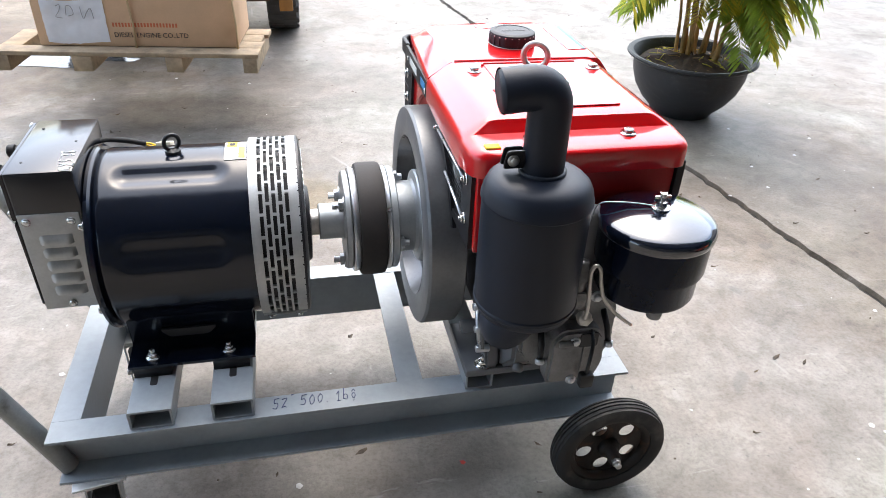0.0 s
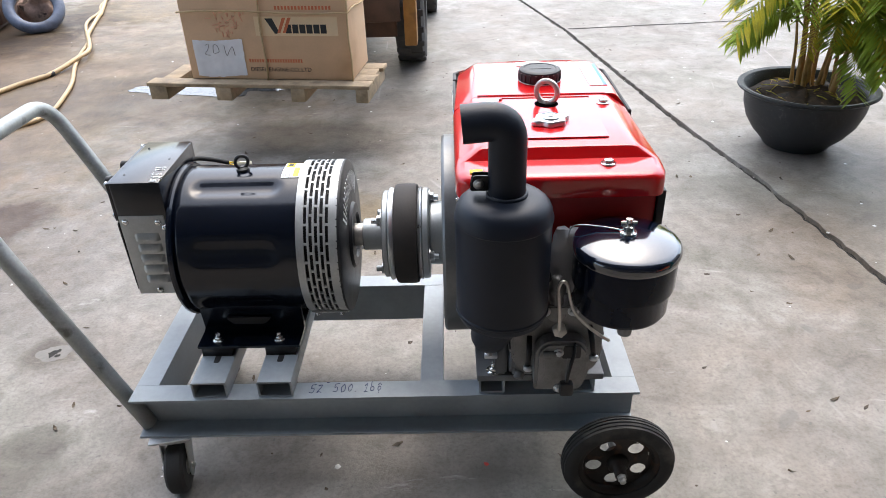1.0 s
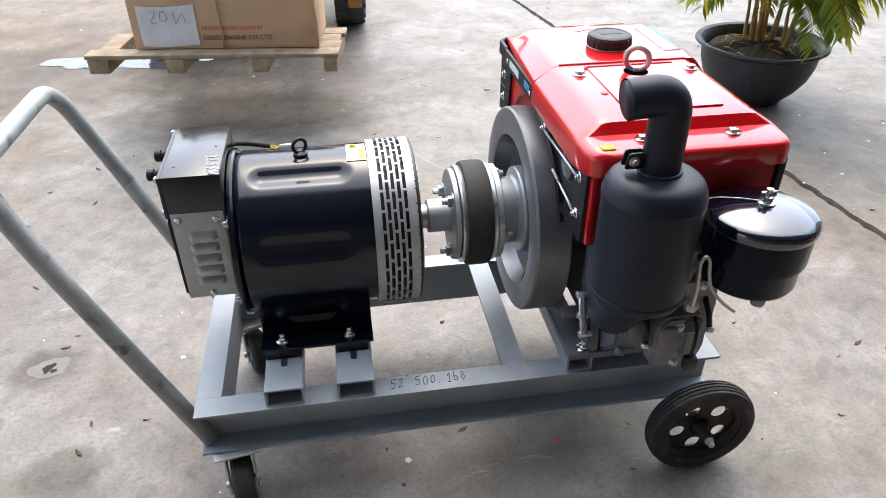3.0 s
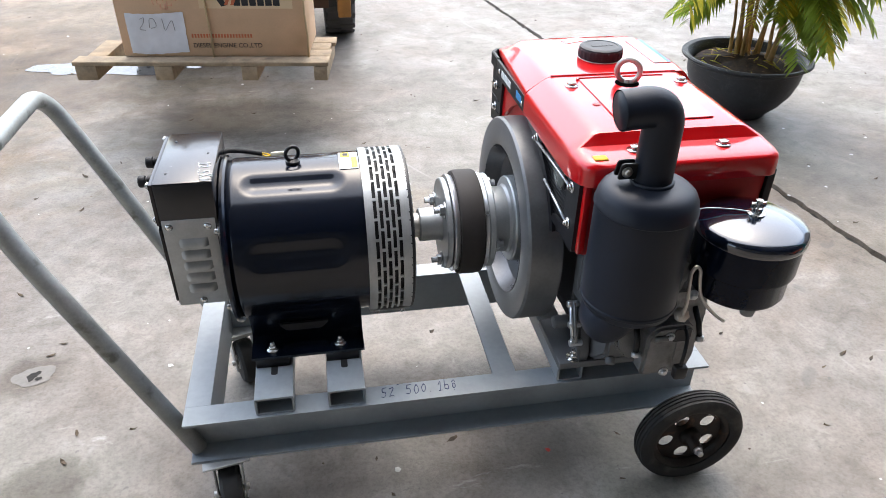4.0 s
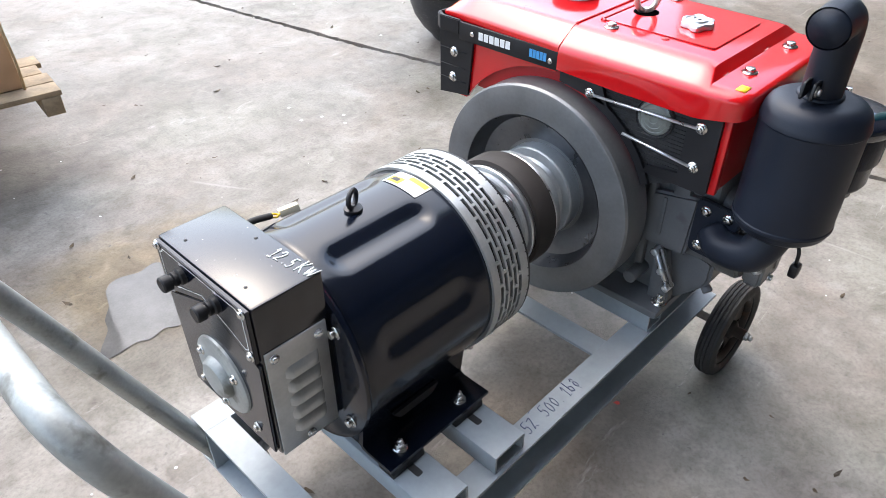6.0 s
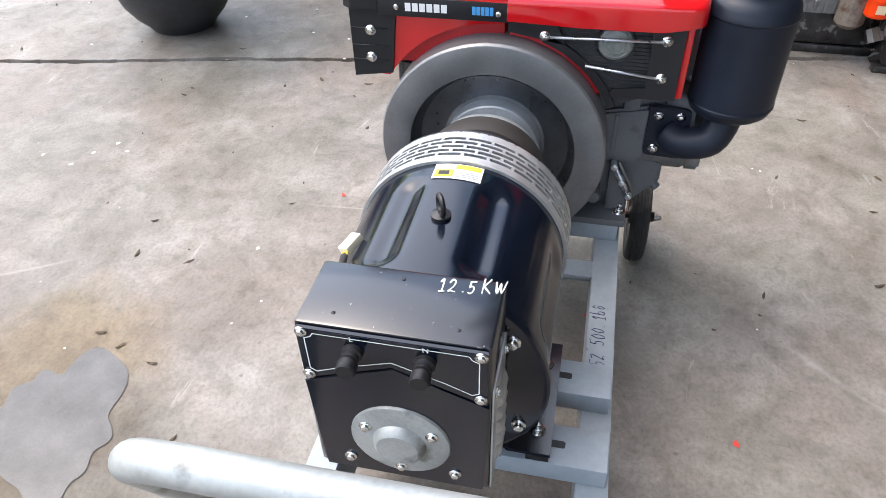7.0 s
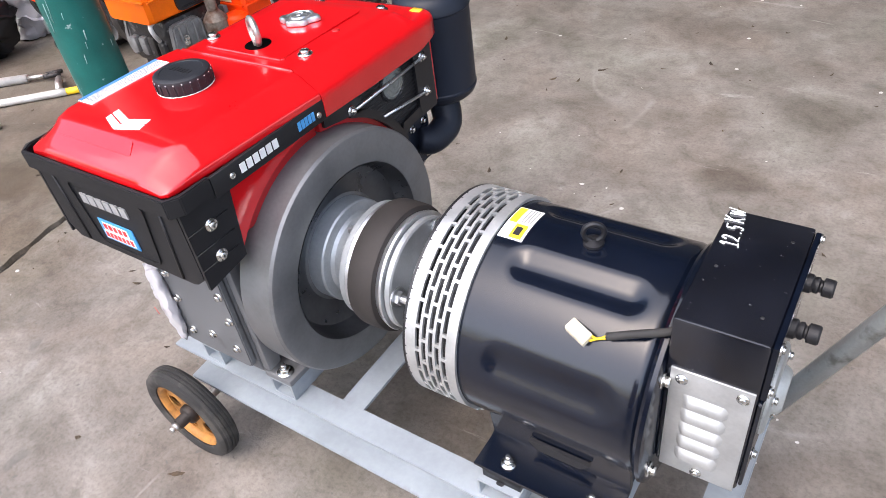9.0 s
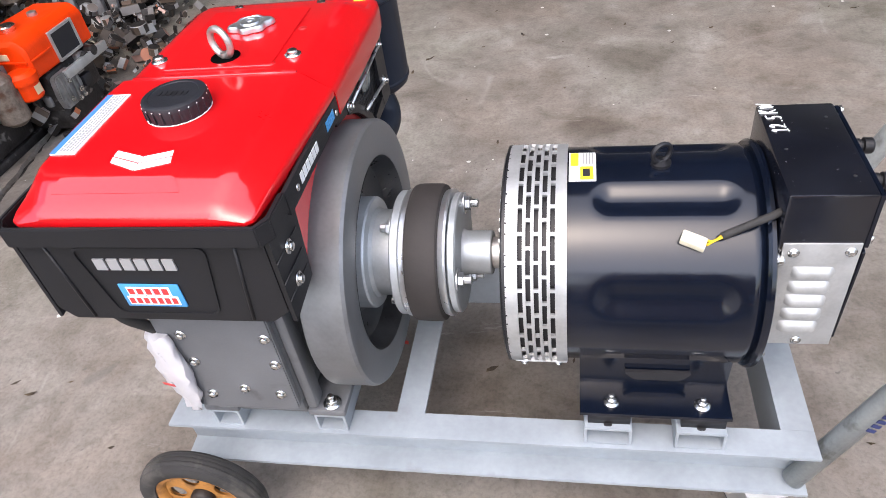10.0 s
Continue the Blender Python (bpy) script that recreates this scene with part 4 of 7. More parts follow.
    # feet: bent sheet under the drum
    prof = [(-0.168, 0.2770), (-0.168, 0.2825), (-0.118, 0.2825), (-0.109, 0.300), (-0.117, 0.366), (-0.111, 0.368), (-0.1, 0.300), (-0.108, 0.2770)]
    for s in (1, -1):
        foot = P([(AY + s * p[0], p[1] + 0.020 if p[1] < 0.29 else p[1] + 0.006) for p in prof], "x", 0.124, 0.331)
        ft = part("foot", foot, BLACK_GLOSS, alt, "folded black steel mounting foot", sharp=25)
        bolts("foot_bolt", CHROME, ft, (0, 0, 1), [(x, AY - s * 0.147, 0.3025) for x in (0.162, 0.2865)], 0.0075, 0.007, 0.009)
        for x in (0.16, 0.2895):
            part("shim", B(x - 0.03, AY - s * 0.15 - 0.016, RT + 0.0385, x + 0.03, AY - s * 0.15 + 0.016, 0.2972), BLACK_PART, ft)
        lip = bmesh.new()
        prism(lip, fillet2([(0.175, 0.338), (0.27, 0.338), (0.255, 0.322), (0.19, 0.322)], 0.006), "y", AY - s * 0.1145, AY - s * 0.1205)
        part("foot_window", lip, BLACK_PRINT_VOID, ft)
    part("foot_bridge", B(0.126, AY - 0.109, 0.3, 0.329, AY + 0.109, 0.304), BLACK_GLOSS, alt)
    part("lifting_eye", eye_ring((0.229, AY, AZ + R), (0.45, -0.9, 0), 0.0125, 0.0034, 0.005, 0.013), BLACK_PART, alt, "black lifting eye")

    # warning label curved on the drum
    def curved(bm, xa, xb, a0, a1, lift, n=8):
        rows = []
        for k in range(n + 1):
            a = radians(a0 + (a1 - a0) * k / n)
            rows.append([bm.verts.new((x, AY + (R + lift) * math.sin(a), AZ + (R + lift) * math.cos(a))) for x in (xa, xb)])
        for p, q in zip(rows, rows[1:]):
            bm.faces.new((p[0], p[1], q[1], q[0]))
        return bm

    lab = part("warning_label", curved(bmesh.new(), 0.311, 0.346, -13, 12, 0.0012), WHITE, alt, "white and yellow warning sticker")
    part("yellow_field", curved(curved(bmesh.new(), 0.3335, 0.344, -12, 1, 0.0018), 0.3145, 0.3315, 1.5, 11, 0.0018), YELLOW, lab)
    tri = curved(bmesh.new(), 0.319, 0.328, 3.5, 9, 0.0023)
    part("pictogram", tri, BLACK_PRINT_VOID, lab)
    lines = bmesh.new()
    for k in range(4):
        curved(lines, 0.3145 + k * 0.004, 0.3160 + k * 0.004, -11.5, 0, 0.0022)
    part("text_bars", lines, GREY_PRINT, lab)

    # terminal box
    bx = part("terminal_box", B(0.004, 0.153, 0.392, 0.100, 0.357, 0.637, bevel=0.004), BLACK_BOX, alt, "black steel terminal box, brushed paint")
    handwriting("marker_note", "12.5KW", 0.0205, frame_axes((0.071, 0.222, 0.6372), (0.14, -1, 0), (1, 0.14, 0)), CHALK, bx, 0.0011, 0.15, 8, 0.7)
    for x, y in ((0.022, 0.19), (0.022, 0.32), (0.084, 0.262)):
        part("screw_hole", disc(bmesh.new(), (x, y, 0.6369), (0, 0, 1), 0.0022, 0.0006, 10), BLACK_PRINT_VOID, bx)
    lower = [(0.160, 0.395), (0.350, 0.395), (0.356, 0.55), (0.255, 0.590), (0.154, 0.55)]
    part("front_skin", P(lower, "x", -0.0005, 0.0035, bevel=0.001), BLACK_GLOSS, bx)
    plate = part("terminal_plate", P([(0.1565, 0.556), (0.255, 0.5935), (0.3535, 0.556), (0.3535, 0.634), (0.1565, 0.634)], "x", -0.0022, 0.0035, bevel=0.0008), BLACK_GLOSS, bx, "black terminal plate with white border line")
    line = bmesh.new()
    outline = [(0.175, 0.629), (0.335, 0.629), (0.338, 0.624), (0.345, 0.621), (0.345, 0.575), (0.338, 0.571), (0.31, 0.583), (0.255, 0.602), (0.2, 0.583), (0.172, 0.571), (0.165, 0.575), (0.165, 0.621), (0.172, 0.624), (0.175, 0.629)]
    for (ya, za), (yb, zb) in zip(outline, outline[1:]):
        d = Vector((yb - ya, zb - za))
        nrm = Vector((-d.y, d.x)).normalized() * 0.0006
        vs = [line.verts.new((-0.0026, p[0], p[1])) for p in ((ya + nrm.x, za + nrm.y), (yb + nrm.x, zb + nrm.y), (yb - nrm.x, zb - nrm.y), (ya - nrm.x, za - nrm.y))]
        line.faces.new(vs)
    part("border_line", line, WHITE, plate)
    for ch, y in (("L", 0.294), ("N", 0.219)):
        text_mesh("terminal_letter", ch, 0.009, frame_axes((-0.0026, y + 0.003, 0.6255), (0, -1, 0), (0, 0, 1)), WHITE, plate, 0.0003)
        post = L([(0, 0), (0.011, 0), (0.011, 0.006), (0.0085, 0.008), (0.0095, 0.010), (0.0095, 0.013), (0.007, 0.0145), (0.007, 0.0165), (0.0105, 0.0175), (0.0105, 0.027), (0.009, 0.029), (0, 0.029)], (-0.002, y, 0.611), (-1, 0, 0), 18)
        part("terminal_post", post, PLASTIC, plate, "black binding post")
    bolts("plate_screw", CHROME, plate, (-1, 0, 0), [(-0.0022, y, z) for y in (0.163, 0.347) for z in (0.630, 0.566)], 0.0045, 0.003)
    bolts("box_screw", CHROME, bx, (-1, 0, 0), [(-0.0005, y, 0.42) for y in (0.318, 0.192)], 0.005, 0.004)
    cap = part("bearing_cap", L([(0, 0.016), (0.024, 0.016), (0.028, 0.013), (0.031, 0.006), (0.053, 0.005), (0.057, 0.003), (0.058, 0)], (-0.0005, AY, 0.470), (-1, 0, 0), 48), PIPE_PAINT, bx, "silver round bearing cap")
    bolts("cap_bolt", CHROME, cap, (-1, 0, 0), [(-0.0055, AY + 0.044 * math.cos(radians(a)), 0.470 + 0.044 * math.sin(radians(a))) for a in (30, 150, 270)], 0.005, 0.004)
    for y, s in ((0.153, -1), (0.357, 1)):
        pan = B(0.007, min(y, y + s * 0.0025), 0.391, 0.094, max(y, y + s * 0.0025), 0.568, bevel=0.0008)
        for k in range(5):
            z = 0.428 + k * 0.0238
            prof = [(0, 0.0)]
            m = Matrix.Translation((0.053, y + s * 0.0025, z))
            lv = bmesh.new()
            rows = []
            for j in range(13):
                xx = -0.0245 + 0.049 * j / 12
                e = max(0.0, 1 - max(0, abs(xx) - 0.0165) / 0.008) ** 0.5
                rows.append([pan.verts.new(m @ Vector((xx, s * dy * e, dz))) for dz, dy in ((-0.0078, -0.0003), (-0.0075, 0.0066), (-0.0035, 0.0070), (0.003, 0.0046), (0.0085, -0.0003))])
            lv.free()
            for p, q in zip(rows, rows[1:]):
                for i in range(4):
                    pan.faces.new((p[i], p[i + 1], q[i + 1], q[i]))
        bmesh.ops.recalc_face_normals(pan, faces=pan.faces)
        lp = part("louvre_panel", pan, ZPLATE, bx, "galvanised side panel with five louvres", sharp=50)
        bolts("panel_screw", CHROME, lp, (0, s, 0), [(x, y + s * 0.0025, z) for x, z in ((0.018, 0.556), (0.081, 0.554), (0.05, 0.400))], 0.0045, 0.003)
    # loose lead with connector
    lead = part("lead", S(curve_pts([(0.092, 0.335, 0.602), (0.108, 0.346, 0.601), (0.135, 0.355, 0.594), (0.166, 0.363, 0.583)], 6), 0.0048, 10), RUBBER, alt, "short black lead with loose connector")
    wires = bmesh.new()
    for d in (-0.002, 0.002):
        sweep(wires, curve_pts([(0.165, 0.363 + d, 0.583), (0.175, 0.366 + d, 0.578 + d), (0.183, 0.367 + d, 0.576 - d)], 4), 0.0016, 6)
    part("yellow_wires", wires, YWIRE, lead)
    m = frame_axes((0.182, 0.362, 0.572), (0.75, -0.3, 0.15), (0.3, 0.8, -0.25))
    part("connector", B(0, 0, 0, 0.030, 0.016, 0.011, bevel=0.0015, m=m), CONN, lead)
    return alt


build_alternator()


# ---------------------------------------------------------------- coupling
def build_coupling():
    cp = thing("coupling", (0.565, AY, AZ - 0.105), "rubber tyre shaft coupling between bolted steel flanges", "coupling")
    o, ax = (0, AY, AZ), (1, 0, 0)
    part("hub", L([(0.0, 0.458), (0.0315, 0.458), (0.033, 0.460), (0.033, 0.496), (0.036, 0.502), (0, 0.502)], o, ax, 40), HUB, cp)
    fl = [(0, 0), (0.088, 0), (0.0905, 0.002), (0.0905, 0.010), (0.088, 0.012), (0, 0.012)]
    part("flange", L(fl, (0.502, AY, AZ), ax, 56), HUB, cp, "grey steel coupling flange")
    part("clamp_ring", L([(0.05, 0), (0.096, 0), (0.097, 0.003), (0.094, 0.011), (0.05, 0.011)], (0.515, AY, AZ), ax, 56), ZINC, cp)
    part("rubber_ring", L([(0.06, 0.526), (0.097, 0.526), (0.102, 0.528), (0.104, 0.533), (0.1045, 0.550), (0.104, 0.567), (0.102, 0.572), (0.097, 0.574), (0.06, 0.574)], o, ax, 64), COUPLE, cp, "worn black rubber ring")
    part("clamp_ring", L([(0.05, 0), (0.094, 0), (0.097, 0.007), (0.096, 0.008), (0.05, 0.008)], (0.574, AY, AZ), ax, 56), ZINC, cp)
    part("flange", L([(0, 0), (0.092, 0), (0.0945, 0.002), (0.0945, 0.012), (0.092, 0.014), (0, 0.014)], (0.582, AY, AZ), ax, 56), HUB, cp)
    part("hub", L([(0, 0.596), (0.062, 0.596), (0.066, 0.600), (0.066, 0.628), (0.070, 0.633), (0.084, 0.635), (0.086, 0.638), (0.086, 0.666), (0, 0.666)], o, ax, 56), HUB, cp, "turned steel hub on the flywheel")
    for k in range(6):
        a = radians(k * 60 + 20)
        bm = bmesh.new()
        y, z = AY + 0.074 * math.sin(a), AZ + 0.074 * math.cos(a)
        if k % 2:
            hexbolt(bm, (0.502, y, z), (-1, 0, 0), 0.011, 0.008, 0.012)
            disc(bm, (0.513, y, z), (1, 0, 0), 0.008, 0.03, 10)
        else:
            hexbolt(bm, (0.596, y, z), (1, 0, 0), 0.011, 0.008, 0.010)
            disc(bm, (0.564, y, z), (1, 0, 0), 0.008, 0.03, 10)
        bmesh.ops.recalc_face_normals(bm, faces=bm.faces)
        part("bolt", bm, ZINC, cp)
    return cp


build_coupling()


# ---------------------------------------------------------------- diesel engine
def hood_ring(y, x0, x1, zb, zs, zt, inset, r=0.014, inset_b=None):
    """One cross-section of a hood: skirt, sloped shoulder, flat top."""
    poly = [(x0, zb), (x0, zs), (x0 + inset, zt), (x1 - (inset_b or inset), zt), (x1, zs), (x1, zb)]
    return [(p[0], y, p[1]) for p in fillet2(poly, [0.001, r, r * 1.4, r * 1.4, r, 0.001], 5)]


def build_engine():
    en = thing("diesel_engine", (0.81, 0.22, RT + 0.0385), "red-hooded single-cylinder diesel engine with black muffler", "engine")
    zb = RT + 0.0385
    # crankcase
    bm = B(0.742, 0.030, zb + 0.012, 0.900, 0.436, 0.33, bevel=0.01)
    box(bm, 0.738, 0.030, 0.315, 0.916, 0.440, 0.575, bevel=0.012)
    box(bm, 0.684, 0.330, zb, 0.745, 0.432, zb + 0.014, bevel=0.004)
    box(bm, 0.745, 0.330, zb + 0.002, 0.860, 0.428, zb + 0.03, bevel=0.004)
    box(bm, 0.860, 0.330, zb, 0.920, 0.432, zb + 0.014, bevel=0.004)
    box(bm, 0.684, -0.006, zb, 0.925, 0.13, zb + 0.016, bevel=0.004)
    part("crankcase", bm, CASE, en, "grey painted crankcase")
    cov = part("side_cover", P(fillet2([(0.741, 0.315), (0.905, 0.315), (0.912, 0.50), (0.905, 0.572), (0.739, 0.572)], 0.012), "y", 0.4395, 0.450, bevel=0.002), CASE, en)
    bolts("cover_bolt", CHROME, cov, (0, 1, 0), [(x, 0.450, z) for x, z in ((0.874, 0.480), (0.751, 0.476), (0.874, 0.424), (0.751, 0.422), (0.815, 0.366), (0.762, 0.355), (0.872, 0.350))], 0.0055, 0.005)
    for y0, y1, z0, z1 in ((0.405, 0.435, 0.30, 0.575), (0.06, 0.075, 0.34, 0.55), (0.0, 0.03, 0.42, 0.56)):
        part("case_rib", B(0.722, y0, z0, 0.739, y1, z1, bevel=0.005), CASE, en)
    part("cylinder_block", B(0.735, -0.045, 0.40, 0.905, 0.05, 0.572, bevel=0.012), CASE, en)
    bolts("foot_bolt", CHROME, en, (0, 0, 1), [(x, y, zb + 0.016) for x, y in ((0.706, 0.418), (0.884, 0.418), (0.716, 0.008), (0.9, 0.028))], 0.0095, 0.008, 0.01)

    # flywheel
    fw = part("flywheel", L([(0.03, 0.690), (0.200, 0.690), (0.203, 0.687), (0.203, 0.630), (0.200, 0.6255), (0.197, 0.6245), (0.152, 0.6245), (0.149, 0.626), (0.144, 0.644), (0.136, 0.658),
                             (0.122, 0.664), (0.092, 0.666), (0.086, 0.664), (0.03, 0.664)], (0, AY, AZ), (1, 0, 0), 96), FLY, en, "dark grey cast flywheel")
    part("flywheel_dish", L([(0.1483, 0.6251), (0.1432, 0.6432), (0.1354, 0.6568), (0.1216, 0.6628), (0.0925, 0.6647)], (0, AY, AZ), (1, 0, 0), 96), FLY_DISH, fw, "dark smooth dished face")
    for k in range(2):
        a = radians(k * 120 + 60)
        part("balance_hole", disc(bmesh.new(), (0.6655, AY + 0.108 * math.sin(a), AZ + 0.108 * math.cos(a)), (-1, 0, 0), 0.006, 0.001, 14), BLACK_PRINT_VOID, fw)

    # radiator housing under the rear hood
    part("radiator_housing", B(0.672, -0.052, 0.565, 0.962, 0.235, 0.70, bevel=0.006), RED_IN, en, "red radiator housing")
    post = bmesh.new()
    box(post, 0.9615, -0.056, 0.45, 0.974, -0.03, 0.70, bevel=0.002)
    part("corner_post", post, BLACK_PART, en)
    red_post = B(0.664, -0.058, 0.572, 0.676, -0.046, 0.70, bevel=0.003)
    part("corner_post", red_post, RED, en)
    # side grille, cut round the flywheel
    arc = [(AY + 0.212 * math.sin(radians(a)), AZ + 0.212 * math.cos(radians(a))) for a in range(-66, -16, 5)]
    part("radiator_core", P([(-0.02, 0.578)] + arc[:1] + arc + [(0.19, 0.70), (-0.02, 0.70)], "x", 0.668, 0.6715), CORE, en)
    gr = bmesh.new()
    for k in range(17):
        z = 0.585 + k * 0.0065
        top = AY - math.sqrt(max(0.0, 0.214 ** 2 - (z - AZ) ** 2)) if abs(z - AZ) < 0.214 else 0.19
        top = min(top, 0.19)
        box(gr, 0.6640, -0.01, z, 0.6648, top, z + 0.0008)
    part("grille_mesh", gr, BLACK_PART, en)
    fr = bmesh.new()
    prism(fr, fillet2([(-0.046, 0.570), (0.0, 0.570), (0.004, 0.592), (0.004, 0.698), (-0.046, 0.698)], 0.004), "x", 0.659, 0.6655)
    outer = arc
    inner = [(AY + 0.226 * math.sin(radians(a)), AZ + 0.226 * math.cos(radians(a))) for a in range(-66, -16, 5)]
    prism(fr, outer + inner[::-1], "x", 0.6595, 0.6655)
    prism(fr, [(0.0, 0.570), (0.062, 0.570), (0.056, 0.584), (0.0, 0.590)], "x", 0.6595, 0.6655)
    prism(fr, [(0.14, 0.655), (0.235, 0.672), (0.235, 0.698), (0.16, 0.698)], "x", 0.6595, 0.6655)
    grille = part("grille_frame", fr, BLACK_PART, en, "black radiator grille frame")
    part("guard_bar", S([(0.6565, 0.165, 0.668), (0.6565, -0.018, 0.672)], 0.0026, 8), ZINC, grille, "bright steel guard bar")
    part("guard_bar", S([(0.6565, 0.105, 0.623), (0.6565, -0.018, 0.609)], 0.0026, 8), ZINC, grille, "bright steel guard bar")
    bolts("grille_bolt", CHROME, grille, (-1, 0, 0), [(0.659, y, z) for y, z in ((-0.018, 0.673), (-0.0185, 0.609), (0.174, 0.669))], 0.006, 0.004, 0.004)
    lamp = part("head_lamp", L([(0, 0.662), (0.024, 0.663), (0.030, 0.666), (0.0315, 0.664), (0.033, 0.667), (0.033, 0.672)], (0, 0.06, 0.661), (1, 0, 0), 32), CORE, en)
    part("lens", L([(0, 0.6600), (0.007, 0.6606), (0.008, 0.6600), (0.015, 0.6612), (0.016, 0.6606), (0.022, 0.6625), (0.023, 0.6620), (0.0275, 0.6645)], (0, 0.06, 0.661), (1, 0, 0), 28), LAMP, lamp)

    # rear hood: one lofted sheet with a stepped shelf at the head end
    X0, X1 = 0.649, 0.975
    rings = [hood_ring(-0.0745, X0 + 0.034, X1 - 0.034, 0.700, 0.721, 0.7295, 0.010, 0.006),
             hood_ring(-0.0730, X0 + 0.022, X1 - 0.024, 0.699, 0.724, 0.7320, 0.011, 0.006),
             hood_ring(-0.0680, X0 + 0.012, X1 - 0.014, 0.698, 0.727, 0.7345, 0.012, 0.007),
             hood_ring(-0.0600, X0 + 0.006, X1 - 0.008, 0.697, 0.728, 0.7360, 0.013, 0.008),
             hood_ring(-0.0440, X0 + 0.002, X1 - 0.003, 0.695, 0.729, 0.7368, 0.015, 0.008),
             hood_ring(-0.014, X0, X1, 0.690, 0.729, 0.7375, 0.016, 0.008),
             hood_ring(-0.004, X0, X1, 0.689, 0.7305, 0.754, 0.040, 0.010),
             hood_ring(0.010, X0, X1, 0.689, 0.730, 0.7565, 0.044, 0.010),
             hood_ring(0.12, X0, X1, 0.689, 0.729, 0.7575, 0.042, 0.010),
             hood_ring(0.236, X0, X1, 0.693, 0.728, 0.7575, 0.040, 0.010)]
    hood = part("rear_hood", loft(bmesh.new(), rings), RED, en, "glossy red rear hood", sharp=35)
    part("raised_panel", P(fillet2([(0.738, 0.022), (0.897, 0.022), (0.897, 0.214), (0.738, 0.214)], 0.006), "z", 0.7572, 0.7592, bevel=0.0008), RED, hood)
    part("seam_lip", S([(X0 + 0.046, 0.2366, 0.7572), (X0 + 0.10, 0.2366, 0.7576), (X1 - 0.10, 0.2366, 0.7576), (X1 - 0.044, 0.2366, 0.7572)], 0.0028, 10), RED, hood)
    part("panel_lip", S(curve_pts([(0.735, 0.209, 0.7586), (0.738, 0.2155, 0.7588), (0.75, 0.2165, 0.7589), (0.88, 0.2165, 0.7589), (0.897, 0.2155, 0.7588)], 4), 0.0022, 10), RED, hood)
    ds = bmesh.new()
    disc(ds, (0.816, 0.183, 0.7591), (0, 0, 1), 0.021, 0.0006, 28)
    part("eye_hole", ds, HOLE, hood)
    part("lifting_eye", eye_ring((0.816, 0.184, 0.755), (0.48, 0.88, 0), 0.0195, 0.0050, 0.006, 0.0062), EYE_STEEL, en, "dull steel lifting eye")
    for x, y, z in ((0.716, 0.185, 0.7575), (0.917, 0.184, 0.7575), (0.885, -0.034, 0.737), (0.742, -0.034, 0.737)):
        bm = hexbolt(bmesh.new(), (x, y, z), (0, 0, 1), 0.0078, 0.006)
        disc(bm, (x, y, z - 0.001), (0, 0, 1), 0.0115, 0.0022, 20)
        part("hood_bolt", bm, CHROME, hood)
    bm = bmesh.new()
    disc(bm, (0.729, 0.098, 0.7565), (0, 0, 1), 0.0065, 0.0022, 14, 0.001)
    part("rivet", bm, RED_IN, hood)
    # radiator cap: lobed pressed steel
    n = 48
    rc = bmesh.new()
    def ring(q, z, lobe=0.0):
        rad = [0.86 * q * (0.030 + lobe * max(0, math.cos(2 * a)) ** 4 + 0.25 * lobe * math.cos(6 * a)) for a in [2 * math.pi * k / n for k in range(n)]]
        return [(0.811 + rr * math.cos(2 * math.pi * k / n + 0.4), 0.089 + rr * math.sin(2 * math.pi * k / n + 0.4), z) for k, rr in enumerate(rad)]
    loft(rc, [ring(0.93, 0.7588, 0.008), ring(1.0, 0.7605, 0.009), ring(1.0, 0.7660, 0.009), ring(0.95, 0.7685, 0.008), ring(0.80, 0.7692, 0.002), ring(0.76, 0.7680), ring(0.60, 0.7680), ring(0.55, 0.7705), ring(0.30, 0.7710), ring(0.25, 0.7695), ring(0.2, 0.7695), ring(0.16, 0.7715), ring(0.06, 0.7718)])
    part("radiator_cap", rc, ZINC, en, "scalloped steel radiator cap")
    part("warning_sticker", B(0.672, -0.060, 0.7360, 0.692, -0.046, 0.7378), YELLOW, hood)

    # tank lid: the rounded front hood
    rings = [hood_ring(0.2375, X0 + 0.002, X1 - 0.003, 0.7205, 0.7305, 0.7575, 0.040, 0.007, 0.022),
             hood_ring(0.27, X0 + 0.003, X1 - 0.004, 0.7205, 0.7315, 0.7585, 0.038, 0.007, 0.018),
             hood_ring(0.36, X0 + 0.007, X1 - 0.006, 0.7205, 0.7320, 0.7585, 0.036, 0.007, 0.017),
             hood_ring(0.44, X0 + 0.011, X1 - 0.009, 0.7205, 0.7320, 0.7580, 0.034, 0.007, 0.020),
             hood_ring(0.460, X0 + 0.013, X1 - 0.011, 0.7205, 0.7315, 0.7565, 0.038, 0.008, 0.026),
             hood_ring(0.470, X0 + 0.014, X1 - 0.012, 0.7205, 0.7310, 0.7525, 0.042, 0.009, 0.034),
             hood_ring(0.492, X0 + 0.016, X1 - 0.014, 0.7205, 0.7290, 0.7430, 0.044, 0.010, 0.040),
             hood_ring(0.503, X0 + 0.019, X1 - 0.017, 0.7205, 0.7265, 0.7365, 0.042, 0.008, 0.040),
             hood_ring(0.508, X0 + 0.027, X1 - 0.025, 0.7205, 0.7245, 0.7300, 0.036, 0.005)]
    lid = part("tank_lid", loft(bmesh.new(), rings), RED, en, "glossy red fuel tank lid", sharp=38)
    ridge = P(fillet2([(0.765, 0.464), (0.905, 0.464), (0.912, 0.483), (0.752, 0.483)], 0.004), "z", 0.750, 0.7563)
    for v in ridge.verts:
        v.co.z -= (v.co.y - 0.464) * 0.47
    part("pressed_step", ridge, RED, lid)
    # fuel cap with a knurled skirt
    cap = bmesh.new()
